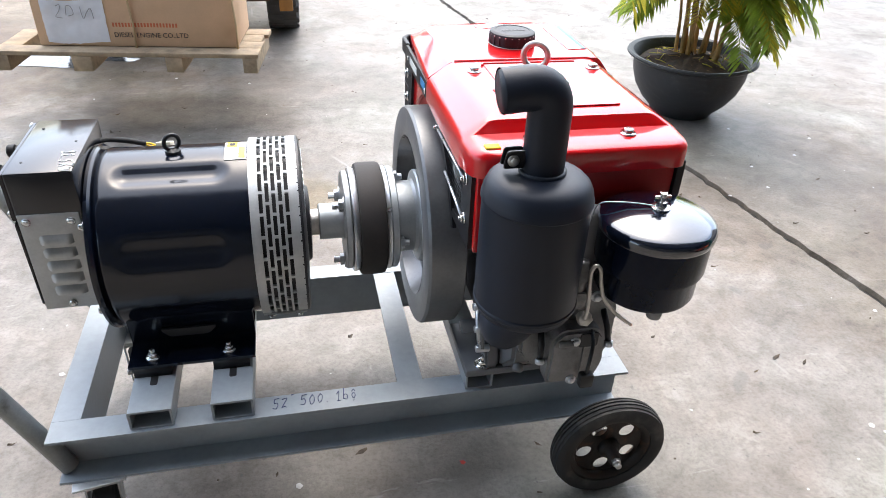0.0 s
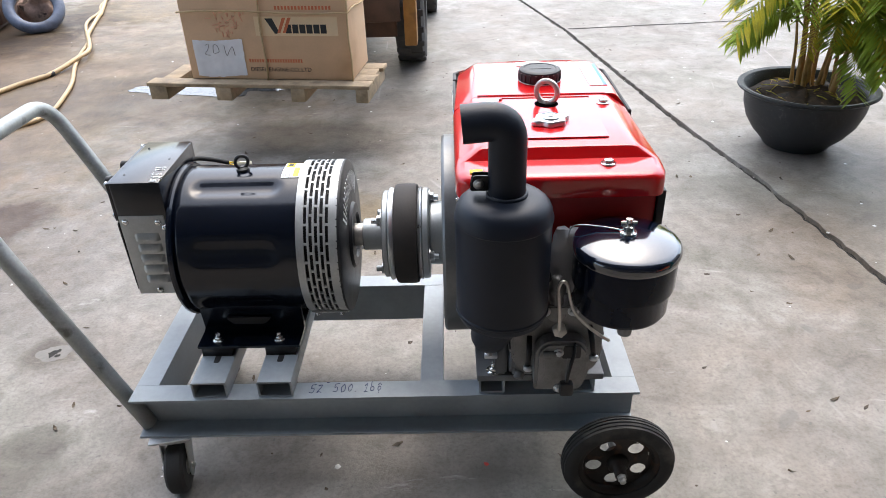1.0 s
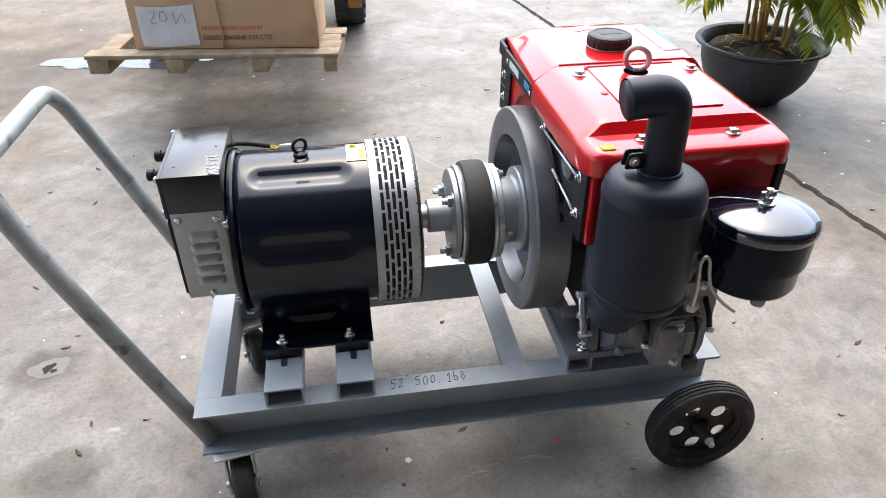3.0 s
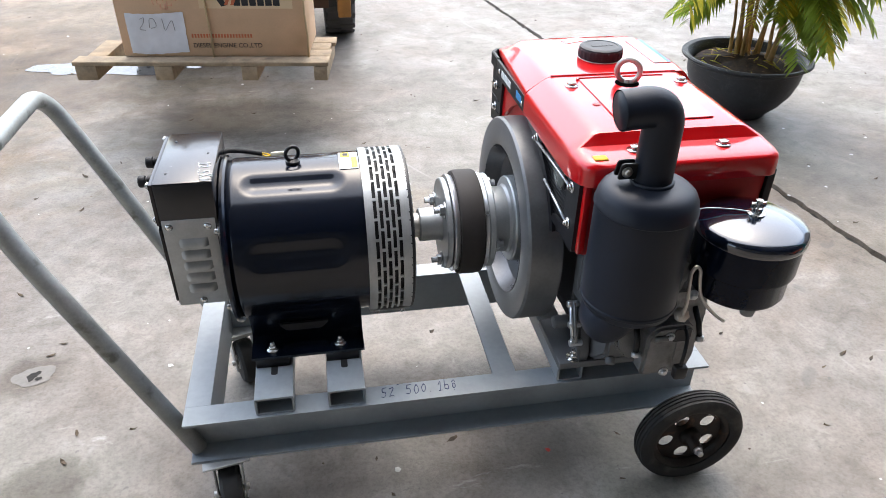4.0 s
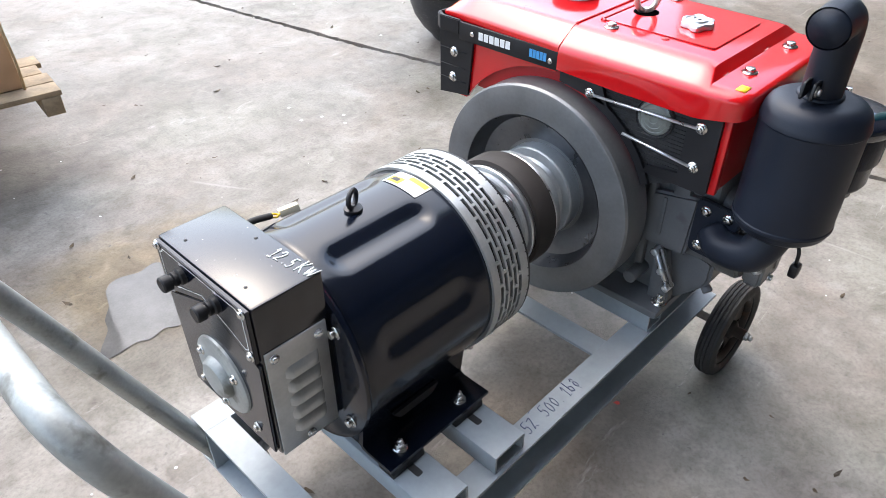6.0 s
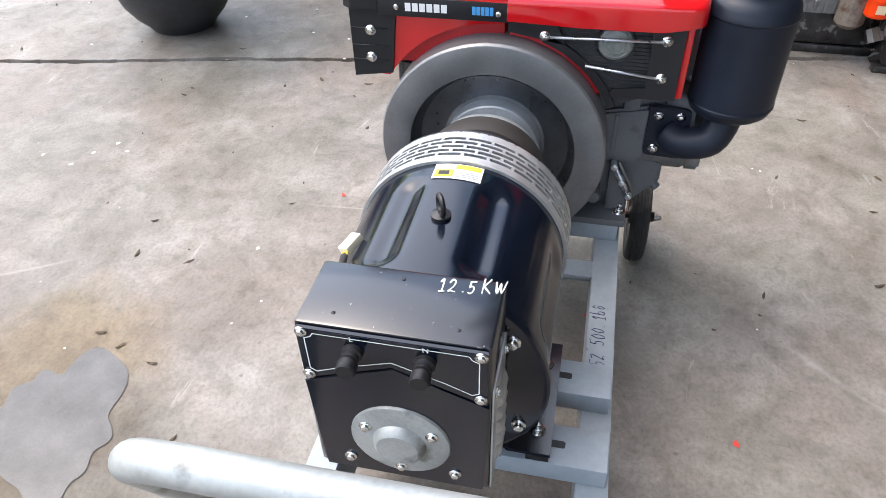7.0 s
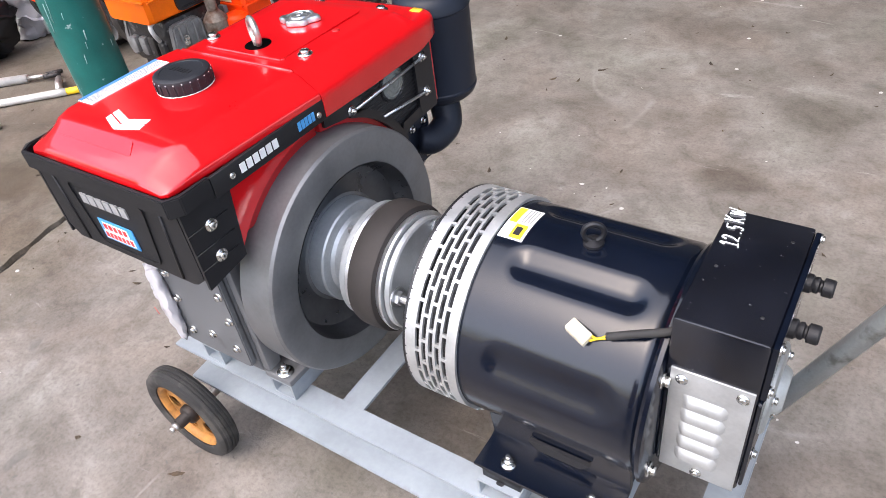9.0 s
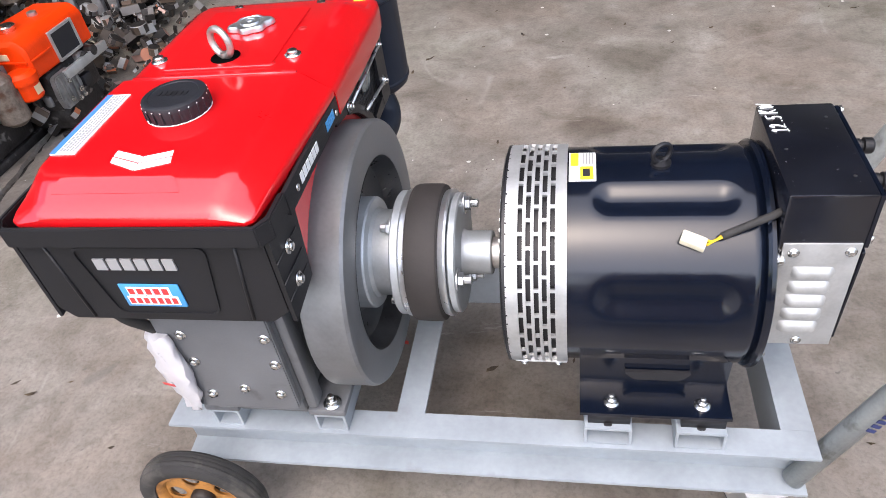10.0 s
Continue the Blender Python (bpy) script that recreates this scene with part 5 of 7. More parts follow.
    kn = lambda r, z, d: [(0.820 + (r + d * (1 if k % 3 else -1)) * math.cos(2 * math.pi * k / 72), 0.326 + (r + d * (1 if k % 3 else -1)) * math.sin(2 * math.pi * k / 72), z) for k in range(72)]
    loft(cap, [kn(0.0385, 0.7590, 0), kn(0.0398, 0.7600, 0.0006), kn(0.0408, 0.7745, 0.0006), kn(0.0408, 0.7768, 0), kn(0.040, 0.7800, 0), kn(0.0365, 0.7820, 0), kn(0.031, 0.7820, 0), kn(0.0305, 0.7813, 0), kn(0.010, 0.7813, 0)])
    fcap = part("fuel_cap", cap, CAP_PLASTIC, en, "black knurled fuel cap")
    part("cap_marks", bars(bmesh.new(), frame_axes((0.820, 0.326, 0.7814), (-1, 0, 0), (0, -1, 0)), -0.021, 0.021, -0.005, 0.005, 6, 0.3, 0.0006), BLACK_PART, fcap)
    rib = B(-0.0011, 0.0402, 0.7605, 0.0011, 0.0418, 0.7752, bevel=0.0005, segs=1)
    # small white blocks painted as highlights on the cap's ribs
    glint = B(-0.0007, 0.0405, 0.7762, 0.0007, 0.0414, 0.7774)
    for nm, src, mt in (("grip_rib", rib, CAP_PLASTIC), ("rib_glint", glint, WHITE)):
        for k in range(22):
            turn_ = Matrix.Translation((0.820, 0.326, 0)) @ Matrix.Rotation(2 * math.pi * k / 22, 4, "Z")
            piece = src.copy()
            piece.transform(turn_)
            part(nm, piece, mt, fcap)
    part("cap_gasket", L([(0.0390, 0.7583), (0.0412, 0.7590), (0.0395, 0.7598)], (0.820, 0.326, 0), (0, 0, 1), 40), WHITE, fcap)
    # chevron mark and instruction sticker
    ch = bmesh.new()
    zc = 0.7592
    for poly in ([(0.8185, 0.429), (0.857, 0.4155), (0.8565, 0.4265), (0.8185, 0.4405)], [(0.8185, 0.4430), (0.8562, 0.4290), (0.854, 0.4395), (0.8185, 0.4545)],
                 [(0.8170, 0.429), (0.785, 0.4180), (0.782, 0.4285), (0.8170, 0.4405)], [(0.8170, 0.4430), (0.7812, 0.4310), (0.778, 0.4420), (0.8170, 0.4545)]):
        prism(ch, poly, "z", zc - 0.003, zc - 0.0002)
    part("chevron_mark", ch, WHITE, lid, "white chevron mark")
    m = frame_axes((0.9275, 0.281, 0.7571), (0, 1, 0), (-1, 0, 0))
    st = part("instruction_sticker", B(0, -0.0165, 0.001, 0.140, 0.0165, 0.0026, m=m), WHITE, lid, "white instruction sticker with blue edge")
    part("blue_band", B(0.0005, -0.0166, 0.0027, 0.1395, -0.009, 0.0030, m=m), DEEP_BLUE, st)
    tx = bmesh.new()
    for k in range(5):
        bars(tx, m @ Matrix.Translation((0, 0, 0.0027)), 0.004, 0.136, -0.0065 + k * 0.0044, -0.0042 + k * 0.0044, 16 + 3 * k, 0.25, 0.0004)
    part("text_bars", tx, GREY_PRINT, st)

    # tank side panels, arched over the flywheel
    arch = [(AY + 0.222 * math.sin(radians(a)), AZ + 0.222 * math.cos(radians(a))) for a in range(58, -3, -5)]
    poly = [(0.478, 0.578)] + arch + [(0.240, 0.700), (0.478, 0.700)]
    part("tank_side", P(poly, "x", 0.664, 0.672), RED, en, "red tank side panel")
    part("tank", B(0.673, 0.2405, 0.60, 0.965, 0.480, 0.7215, bevel=0.006), RED_IN, en, "red fuel tank")
    # trim strip and end guard
    strip = part("trim_strip", B(0.6505, 0.2335, 0.690, 0.6565, 0.452, 0.7215, bevel=0.0012), PLASTIC, en, "dark trim strip with white lettering marks")
    m = frame_axes((0.6505, 0.405, 0.697), (0, -1, 0), (0, 0, 1))
    part("lettering", bars(bmesh.new(), m, 0.0, 0.073, 0.003, 0.0165, 6, 0.22, 0.0008), WHITE, strip)
    part("model_mark", bars(bmesh.new(), m, 0.112, 0.148, 0.003, 0.0165, 5, 0.2, 0.0008), BLUE, strip)
    for y, z in ((0.420, 0.706), (0.250, 0.7035)):
        part("strip_screw", disc(bmesh.new(), (0.6505, y, z), (-1, 0, 0), 0.0048, 0.0026, 14, 0.001), CHROME, strip)
    rim = [(0.651, 0.4525), (0.651, 0.500), (0.663, 0.517), (0.970, 0.517), (0.985, 0.501), (0.985, 0.24), (0.9785, 0.24), (0.9785, 0.496), (0.968, 0.5105), (0.667, 0.5105), (0.6585, 0.494), (0.6585, 0.4525)]
    guard = part("end_guard", P(rim, "z", 0.697, 0.7235, bevel=0.0015), PLASTIC, en, "dark grey end guard round the tank", sharp=25)
    rec = bmesh.new()
    prism(rec, fillet2([(0.6638, 0.700), (0.9728, 0.700), (0.9728, 0.590), (0.955, 0.570), (0.690, 0.570), (0.6638, 0.590)], 0.005), "y", 0.488, 0.506, bevel=0.002)
    prism(rec, [(0.436, 0.584), (0.506, 0.574), (0.506, 0.700), (0.424, 0.700)], "x", 0.6585, 0.6635)
    prism(rec, [(0.436, 0.584), (0.506, 0.574), (0.506, 0.700), (0.424, 0.700)], "x", 0.973, 0.978)
    panel = part("guard_panel", rec, PLASTIC, guard)
    fr2 = bmesh.new()
    loop_o = fillet2([(0.735, 0.690), (0.905, 0.690), (0.885, 0.583), (0.752, 0.583)], 0.014)
    loop_i = fillet2([(0.7375, 0.6875), (0.9025, 0.6875), (0.8832, 0.5855), (0.7538, 0.5855)], 0.013)
    for k in range(len(loop_o)):
        j = (k + 1) % len(loop_o)
        prism(fr2, [loop_o[k], loop_o[j], loop_i[j], loop_i[k]], "y", 0.505, 0.5085)
    for xa, xb in ((0.700, 0.713), (0.937, 0.925)):
        sweep(fr2, [(xa, 0.5065, 0.695), (xb, 0.5065, 0.576)], 0.0022, 6)
    part("panel_bead", fr2, PLASTIC, guard)
    for z in (0.663, 0.632, 0.606):
        part("wing_bead", B(0.6572, 0.440, z, 0.6585, 0.506, z + 0.0012), BLACK_PART, guard)
    m = frame_axes((0.882, 0.5062, 0.656), (-1, 0, 0), (0, 0, 1))
    part("lettering", bars(bmesh.new(), m, 0.0, 0.105, 0.0, 0.0165, 6, 0.2, 0.0022), GREY_PRINT, guard, "raised grey lettering marks")
    m = frame_axes((0.868, 0.5062, 0.597), (-1, 0, 0), (0, 0, 1))
    bd = part("badge", B(0, 0, 0, 0.078, 0.036, 0.0022, bevel=0.0008, m=m), BLUE, guard, "blue badge with white and red marks")
    part("white_marks", bars(bars(bmesh.new(), m @ Matrix.Translation((0, 0, 0.0022)), 0.009, 0.066, 0.0185, 0.0325, 5, 0.08, 0.0005), m @ Matrix.Translation((0, 0, 0.0022)), 0.005, 0.072, 0.0035, 0.0175, 7, 0.06, 0.0005), WHITE, bd)
    part("red_marks", bars(bars(bmesh.new(), m @ Matrix.Translation((0, 0, 0.0028)), 0.011, 0.066, 0.021, 0.030, 5, 0.35, 0.0004), m @ Matrix.Translation((0, 0, 0.0028)), 0.007, 0.072, 0.006, 0.015, 7, 0.35, 0.0004), RED_PRINT, bd)
    for x, d in ((0.6585, -1), (0.978, 1)):
        bolts("guard_bolt", CHROME, guard, (d, 0, 0), [(x, 0.470, 0.660), (x, 0.4725, 0.6115)], 0.0062, 0.005)

    # muffler and its elbow
    mx, my = 0.7175, -0.144
    mz0, mz1 = 0.537, 0.742
    mu = part("muffler", L([(0, mz0 - 0.008), (0.04, mz0 - 0.006), (0.058, mz0 - 0.002), (0.066, mz0 + 0.005), (0.0695, mz0 + 0.014), (0.0708, mz0 + 0.016), (0.0708, mz0 + 0.020), (0.0695, mz0 + 0.022), (0.0695, mz1 - 0.036),
                            (0.0712, mz1 - 0.034), (0.0712, mz1 - 0.030), (0.0700, mz1 - 0.027), (0.0685, mz1 - 0.019), (0.0645, mz1 - 0.0105), (0.0580, mz1 - 0.0045), (0.0500, mz1 - 0.0012), (0.0400, mz1), (0, mz1)], (mx, my, 0), (0, 0, 1), 64), BLACK_MATT, en, "matt black muffler can")
    er = 0.0265
    path = fillet_pts([(mx + 0.004, my + 0.004, mz1 - 0.006), (mx + 0.004, my + 0.004, 0.851), (mx - 0.058, my + 0.004, 0.846)], 0.045, 10)
    el = S(path, er, 28, caps=False)
    sweep(el, [path[-1] + Vector((0.0, 0, 0)), path[-2], path[-3], path[-5], path[-8]], er - 0.0022, 28, caps=True)
    lathe(el, [(er + 0.003, 0.0), (er + 0.0035, 0.003), (er + 0.003, 0.007), (er - 0.001, 0.007)], (mx + 0.004, my + 0.004, mz1 - 0.003), (0, 0, 1), 32)
    stack = part("exhaust_elbow", el, BLACK_MATT, mu, "black exhaust elbow, open end")
    for d in (0.0, 0.013):
        part("clamp_ear", P(fillet2([(mx - 0.048, 0.749), (mx - 0.02, 0.749), (mx - 0.02, 0.772), (mx - 0.044, 0.772)], 0.004), "y", my + d, my + d + 0.0035, bevel=0.0008), BLACK_PART, mu)
    part("clamp_bolt", hexbolt(bmesh.new(), (mx - 0.036, my, 0.760), (0, -1, 0), 0.005, 0.0045), EYE_STEEL, mu)
    mani = S(curve_pts([(0.722, -0.052, 0.476), (0.704, -0.078, 0.468), (0.700, -0.125, 0.482), (mx, my, 0.528), (mx, my, 0.545)], 6), lambda t: 0.027 + 0.005 * t, 20)
    part("exhaust_manifold", mani, BLACK_MATT, mu, "black exhaust manifold bend")
    fl = P(fillet2([(-0.016, 0.427), (-0.088, 0.423), (-0.090, 0.523), (-0.016, 0.530)], 0.01), "x", 0.718, 0.728, bevel=0.002)
    flange = part("exhaust_flange", fl, BLACK_MATT, mu)
    bolts("flange_bolt", CHROME, flange, (-1, 0, 0), [(0.718, y, z) for y, z in ((-0.034, 0.510), (-0.071, 0.510), (-0.033, 0.443), (-0.072, 0.440))], 0.006, 0.005)

    # air filter
    fx, fy = 0.9005, -0.132
    af = part("air_filter", L([(0, 0.538), (0.055, 0.539), (0.067, 0.543), (0.0705, 0.550), (0.0705, 0.584), (0.0715, 0.586), (0.0755, 0.588), (0.0765, 0.592), (0.0765, 0.650), (0, 0.650)], (fx, fy, 0), (0, 0, 1), 56), BLACK_FILTER, en, "glossy black round air filter")
    part("filter_lid", L([(0.0755, 0.640), (0.0785, 0.640), (0.0798, 0.643), (0.0798, 0.650), (0.0785, 0.655), (0.0750, 0.6585), (0.0690, 0.6610), (0.0600, 0.6640), (0.045, 0.6680), (0.02, 0.6705), (0, 0.671)], (fx, fy, 0), (0, 0, 1), 56), FILTER_LID, af, "glossy black filter lid")
    wing = L([(0, 0.671), (0.013, 0.671), (0.013, 0.673), (0.008, 0.674), (0.008, 0.682), (0.005, 0.683), (0.005, 0.694), (0, 0.695)], (fx, fy, 0), (0, 0, 1), 16)
    box(wing, fx - 0.012, fy - 0.002, 0.682, fx + 0.012, fy + 0.002, 0.690, bevel=0.001)
    part("wing_nut", wing, CHROME, af)
    part("filter_wire", S(curve_pts([(fx - 0.006, fy + 0.002, 0.6735), (fx - 0.04, fy + 0.015, 0.674), (fx - 0.075, fy + 0.028, 0.668), (fx - 0.082, fy + 0.03, 0.64)], 6), 0.0009, 6), ZINC, af)
    part("drain_stub", L([(0.01, 0), (0.012, 0.008), (0.010, 0.02), (0, 0.022)], (fx + 0.0, fy - 0.045, 0.541), (0, 0, -1), 14), CAST, af)
    part("intake_pipe", S(curve_pts([(fx, fy + 0.05, 0.60), (fx - 0.01, fy + 0.08, 0.575), (fx - 0.03, -0.02, 0.555)], 6), 0.030, 18), CAST, af)

    # cylinder head at the near end, hanging out over the rail
    hb = P(fillet2([(0.738, 0.405), (0.764, 0.374), (0.872, 0.374), (0.890, 0.402), (0.890, 0.480), (0.872, 0.532), (0.758, 0.532), (0.738, 0.490)], 0.014), "y", -0.100, 0.032, bevel=0.005)
    for z in (0.420, 0.452, 0.486):
        box(hb, 0.735, -0.094, z, 0.893, -0.018, z + 0.007, bevel=0.002)
    head = part("cylinder_head", hb, CAST, en, "bare cast aluminium cylinder head")
    cv = P(fillet2([(0.774, 0.366), (0.853, 0.366), (0.864, 0.398), (0.862, 0.450), (0.846, 0.468), (0.792, 0.468), (0.776, 0.450)], 0.010), "y", -0.132, -0.0995, bevel=0.005)
    box(cv, 0.826, -0.1345, 0.385, 0.8285, -0.130, 0.438, bevel=0.001)
    part("rocker_cover", cv, CAST, head, "flat cast rocker cover")
    part("filler_boss", S([(0.787, -0.133, 0.447), (0.811, -0.133, 0.447)], 0.0055, 12), CAST, head)
    part("cover_recess", P(fillet2([(0.818, 0.437), (0.848, 0.437), (0.848, 0.462), (0.820, 0.462)], 0.004), "y", -0.1335, -0.1315), BLACK_PART, head)
    bolts("cover_bolt", ZINC, head, (0, -1, 0), [(0.815, -0.132, 0.373), (0.812, -0.132, 0.449)], 0.0055, 0.005)
    for x, z, dx in ((0.764, 0.412, 0.004), (0.872, 0.432, -0.006)):
        stud = S([(x + dx, -0.098, z + 0.046), (x + dx * 0.5, -0.116, z + 0.024), (x, -0.122, z)], 0.0048, 10)
        st = part("stud", stud, BLACK_PART, head)
        part("stud_nut", disc(bmesh.new(), (x, -0.122, z + 0.002), (0, -0.35, -1), 0.0078, 0.009, 6, 0.001), ZINC, st)
    lever = part("decompression_lever", S(curve_pts([(0.838, -0.126, 0.462), (0.834, -0.146, 0.455), (0.826, -0.161, 0.438), (0.822, -0.165, 0.412)], 5), 0.0032, 8), BLACK_PART, head, "small lever with black knob")
    part("knob", B(0.811, -0.173, 0.390, 0.833, -0.158, 0.415, bevel=0.004), BLACK_PART, lever)
    # injector between muffler and filter
    inj = lathe(bmesh.new(), [(0, 0), (0.016, 0), (0.016, 0.018), (0.011, 0.022), (0.011, 0.052), (0.014, 0.054), (0.014, 0.066), (0.008, 0.070), (0.008, 0.084), (0, 0.086)], (0.806, -0.118, 0.515), (-0.06, -0.22, 1), 16)
    injector = part("injector", inj, CAST, head, "cast injector holder")
    part("union_nut", disc(bmesh.new(), (0.806, -0.150, 0.512), (0, -1, 0.25), 0.0115, 0.014, 6, 0.002), EYE_STEEL, injector)
    clamp = P(fillet2([(0.778, 0.528), (0.836, 0.528), (0.836, 0.544), (0.778, 0.544)], 0.006), "y", -0.138, -0.104, bevel=0.002)
    part("injector_clamp", clamp, CAST, injector)
    bolts("clamp_bolt", ZINC, injector, (0, -1, 0), [(0.785, -0.138, 0.536), (0.829, -0.138, 0.536)], 0.006, 0.006)
    part("fuel_pipe", S(curve_pts([(0.805, -0.162, 0.515), (0.803, -0.167, 0.545), (0.800, -0.167, 0.580), (0.799, -0.166, 0.598), (0.804, -0.166, 0.609), (0.812, -0.166, 0.602), (0.818, -0.165, 0.575),
                                   (0.828, -0.163, 0.548), (0.850, -0.158, 0.520), (0.872, -0.153, 0.498), (0.886, -0.150, 0.486)], 7), 0.0027, 10), EYE_STEEL, head, "bent steel fuel pipe")
    # stop linkage and boss beside the foot bolt
    for k, (ya, za, yb, zb2, r) in enumerate(((0.036, 0.405, 0.0, 0.336, 0.003), (0.022, 0.412, -0.012, 0.346, 0.003), (0.029, 0.404, -0.006, 0.340, 0.0048))):
        rod = S([(0.708 - 0.003 * (k == 2), ya, za), (0.708 - 0.003 * (k == 2), yb, zb2)], r, 8)
        part("link_rod" if k < 2 else "link_spring", rod, ZINC if k == 2 else CAST, en)
    for y, z in ((0.030, 0.404), (0.012, 0.370), (-0.004, 0.340)):
        part("link_pin", disc(bmesh.new(), (0.698, y, z), (1, 0, 0), 0.0065, 0.024, 12, 0.001), ZINC, en)
    part("boss", disc(bmesh.new(), (0.688, 0.062, 0.338), (1, 0, 0), 0.0125, 0.055, 18, 0.002), CASE, en)
    part("foot_web", P(fillet2([(0.036, 0.292), (-0.004, 0.292), (-0.004, 0.312), (0.004, 0.345), (0.018, 0.402), (0.036, 0.402)], 0.005), "x", 0.718, 0.7415, bevel=0.004), CASE, en)
    part("case_nose", P(fillet2([(0.030, 0.293), (-0.006, 0.293), (-0.060, 0.352), (-0.060, 0.400), (0.030, 0.420)], 0.010), "x", 0.744, 0.885, bevel=0.006), CASE, en)
    part("case_rib", B(0.716, 0.034, 0.43, 0.7225, 0.042, 0.505, bevel=0.002), CASE, en)
    part("front_cover", P(fillet2([(0.066, 0.405), (-0.014, 0.405), (-0.020, 0.525), (0.066, 0.508)], 0.010), "x", 0.7185, 0.7360, bevel=0.005), CASE, en)
    part("oil_drain", disc(bmesh.new(), (0.760, -0.050, 0.340), (-0.3, -0.6, -0.5), 0.009, 0.014, 14, 0.002), CASE, en)
    hose = S(curve_pts([(0.945, 0.45, 0.572), (0.935, 0.47, 0.555), (0.925, 0.468, 0.53), (0.918, 0.452, 0.50), (0.914, 0.43, 0.46)], 6), 0.008, 12)
    part("fuel_hose", hose, RUBBER, en)
    cock = L([(0, 0), (0.010, 0), (0.012, 0.01), (0.008, 0.014), (0.008, 0.03), (0, 0.03)], (0.95, 0.46, 0.574), (0, 0.4, -1), 14)
    part("fuel_cock", cock, BLACK_PART, en)
    return en


build_engine()


def bag(name, c, w, h, normal, seed, label, crumple=0.0, depth=0.2, material=None):
    """A crumpled, half-flat plastic bag."""
    rngb = random.Random(seed)
    n = Vector(normal).normalized()
    u = Vector((0, 0, 1)).cross(n).normalized()
    bm = bmesh.new()
    R_, C_ = (26, 36) if crumple else (12, 16)
    rings = []
    for i in range(R_ + 1):
        t = i / R_
        wid = w * (0.35 + 0.65 * math.sin(math.pi * (0.15 + 0.78 * t)))
        ring = []
        for k in range(C_):
            p = Vector((0, 0, h * (0.5 - t))) + u * (math.cos(2 * math.pi * k / C_) * wid / 2) + n * (math.sin(2 * math.pi * k / C_) * wid * depth)
            if crumple:
                q = p * (3.2 / w) + Vector((seed, 0, 0))
                out = (u * math.cos(2 * math.pi * k / C_) + n * math.sin(2 * math.pi * k / C_))
                p += out * crumple * w * (1.4 * noise.noise(q) + 0.9 * abs(noise.noise(q * 2.3)) + 0.4 * noise.noise(q * 5))
                p.z += crumple * w * 0.8 * noise.noise(q * 1.7 + Vector((4, 4, 4))) * (1 if t < 0.9 else 0)
                p.z = max(p.z, 0.003 - c[2])
            else:
                p += Vector([rngb.uniform(-1, 1) * 0.0035 for _ in range(3)])
            ring.append(Vector(c) + p)
        rings.append(ring)
    loft(bm, rings)
    b = part(name, bm, material or BAG, None, "", sharp=50 if crumple else 70)
    return tagged(b, label, "plastic bag" if not material or material is BLACK_SACK else "rag")


bag("plastic_bag", (0.822, -0.085, 0.595), 0.055, 0.115, (0.1, -1, 0), 3, "white crumpled plastic bag hung beside the air filter")
bg2 = bag("plastic_bag", (0.912, 0.452, 0.40), 0.062, 0.165, (0.35, 1, 0), 5, "white plastic bag hanging beside the crankcase")

part("red_marks", bars(bmesh.new(), frame_axes((0.925, 0.4695, 0.392), (-0.8, 0.3, 0.25), (0.2, 0.1, 1)), 0.0, 0.03, 0.0, 0.006, 6, 0.3, 0.0008), RED_PRINT, bg2)

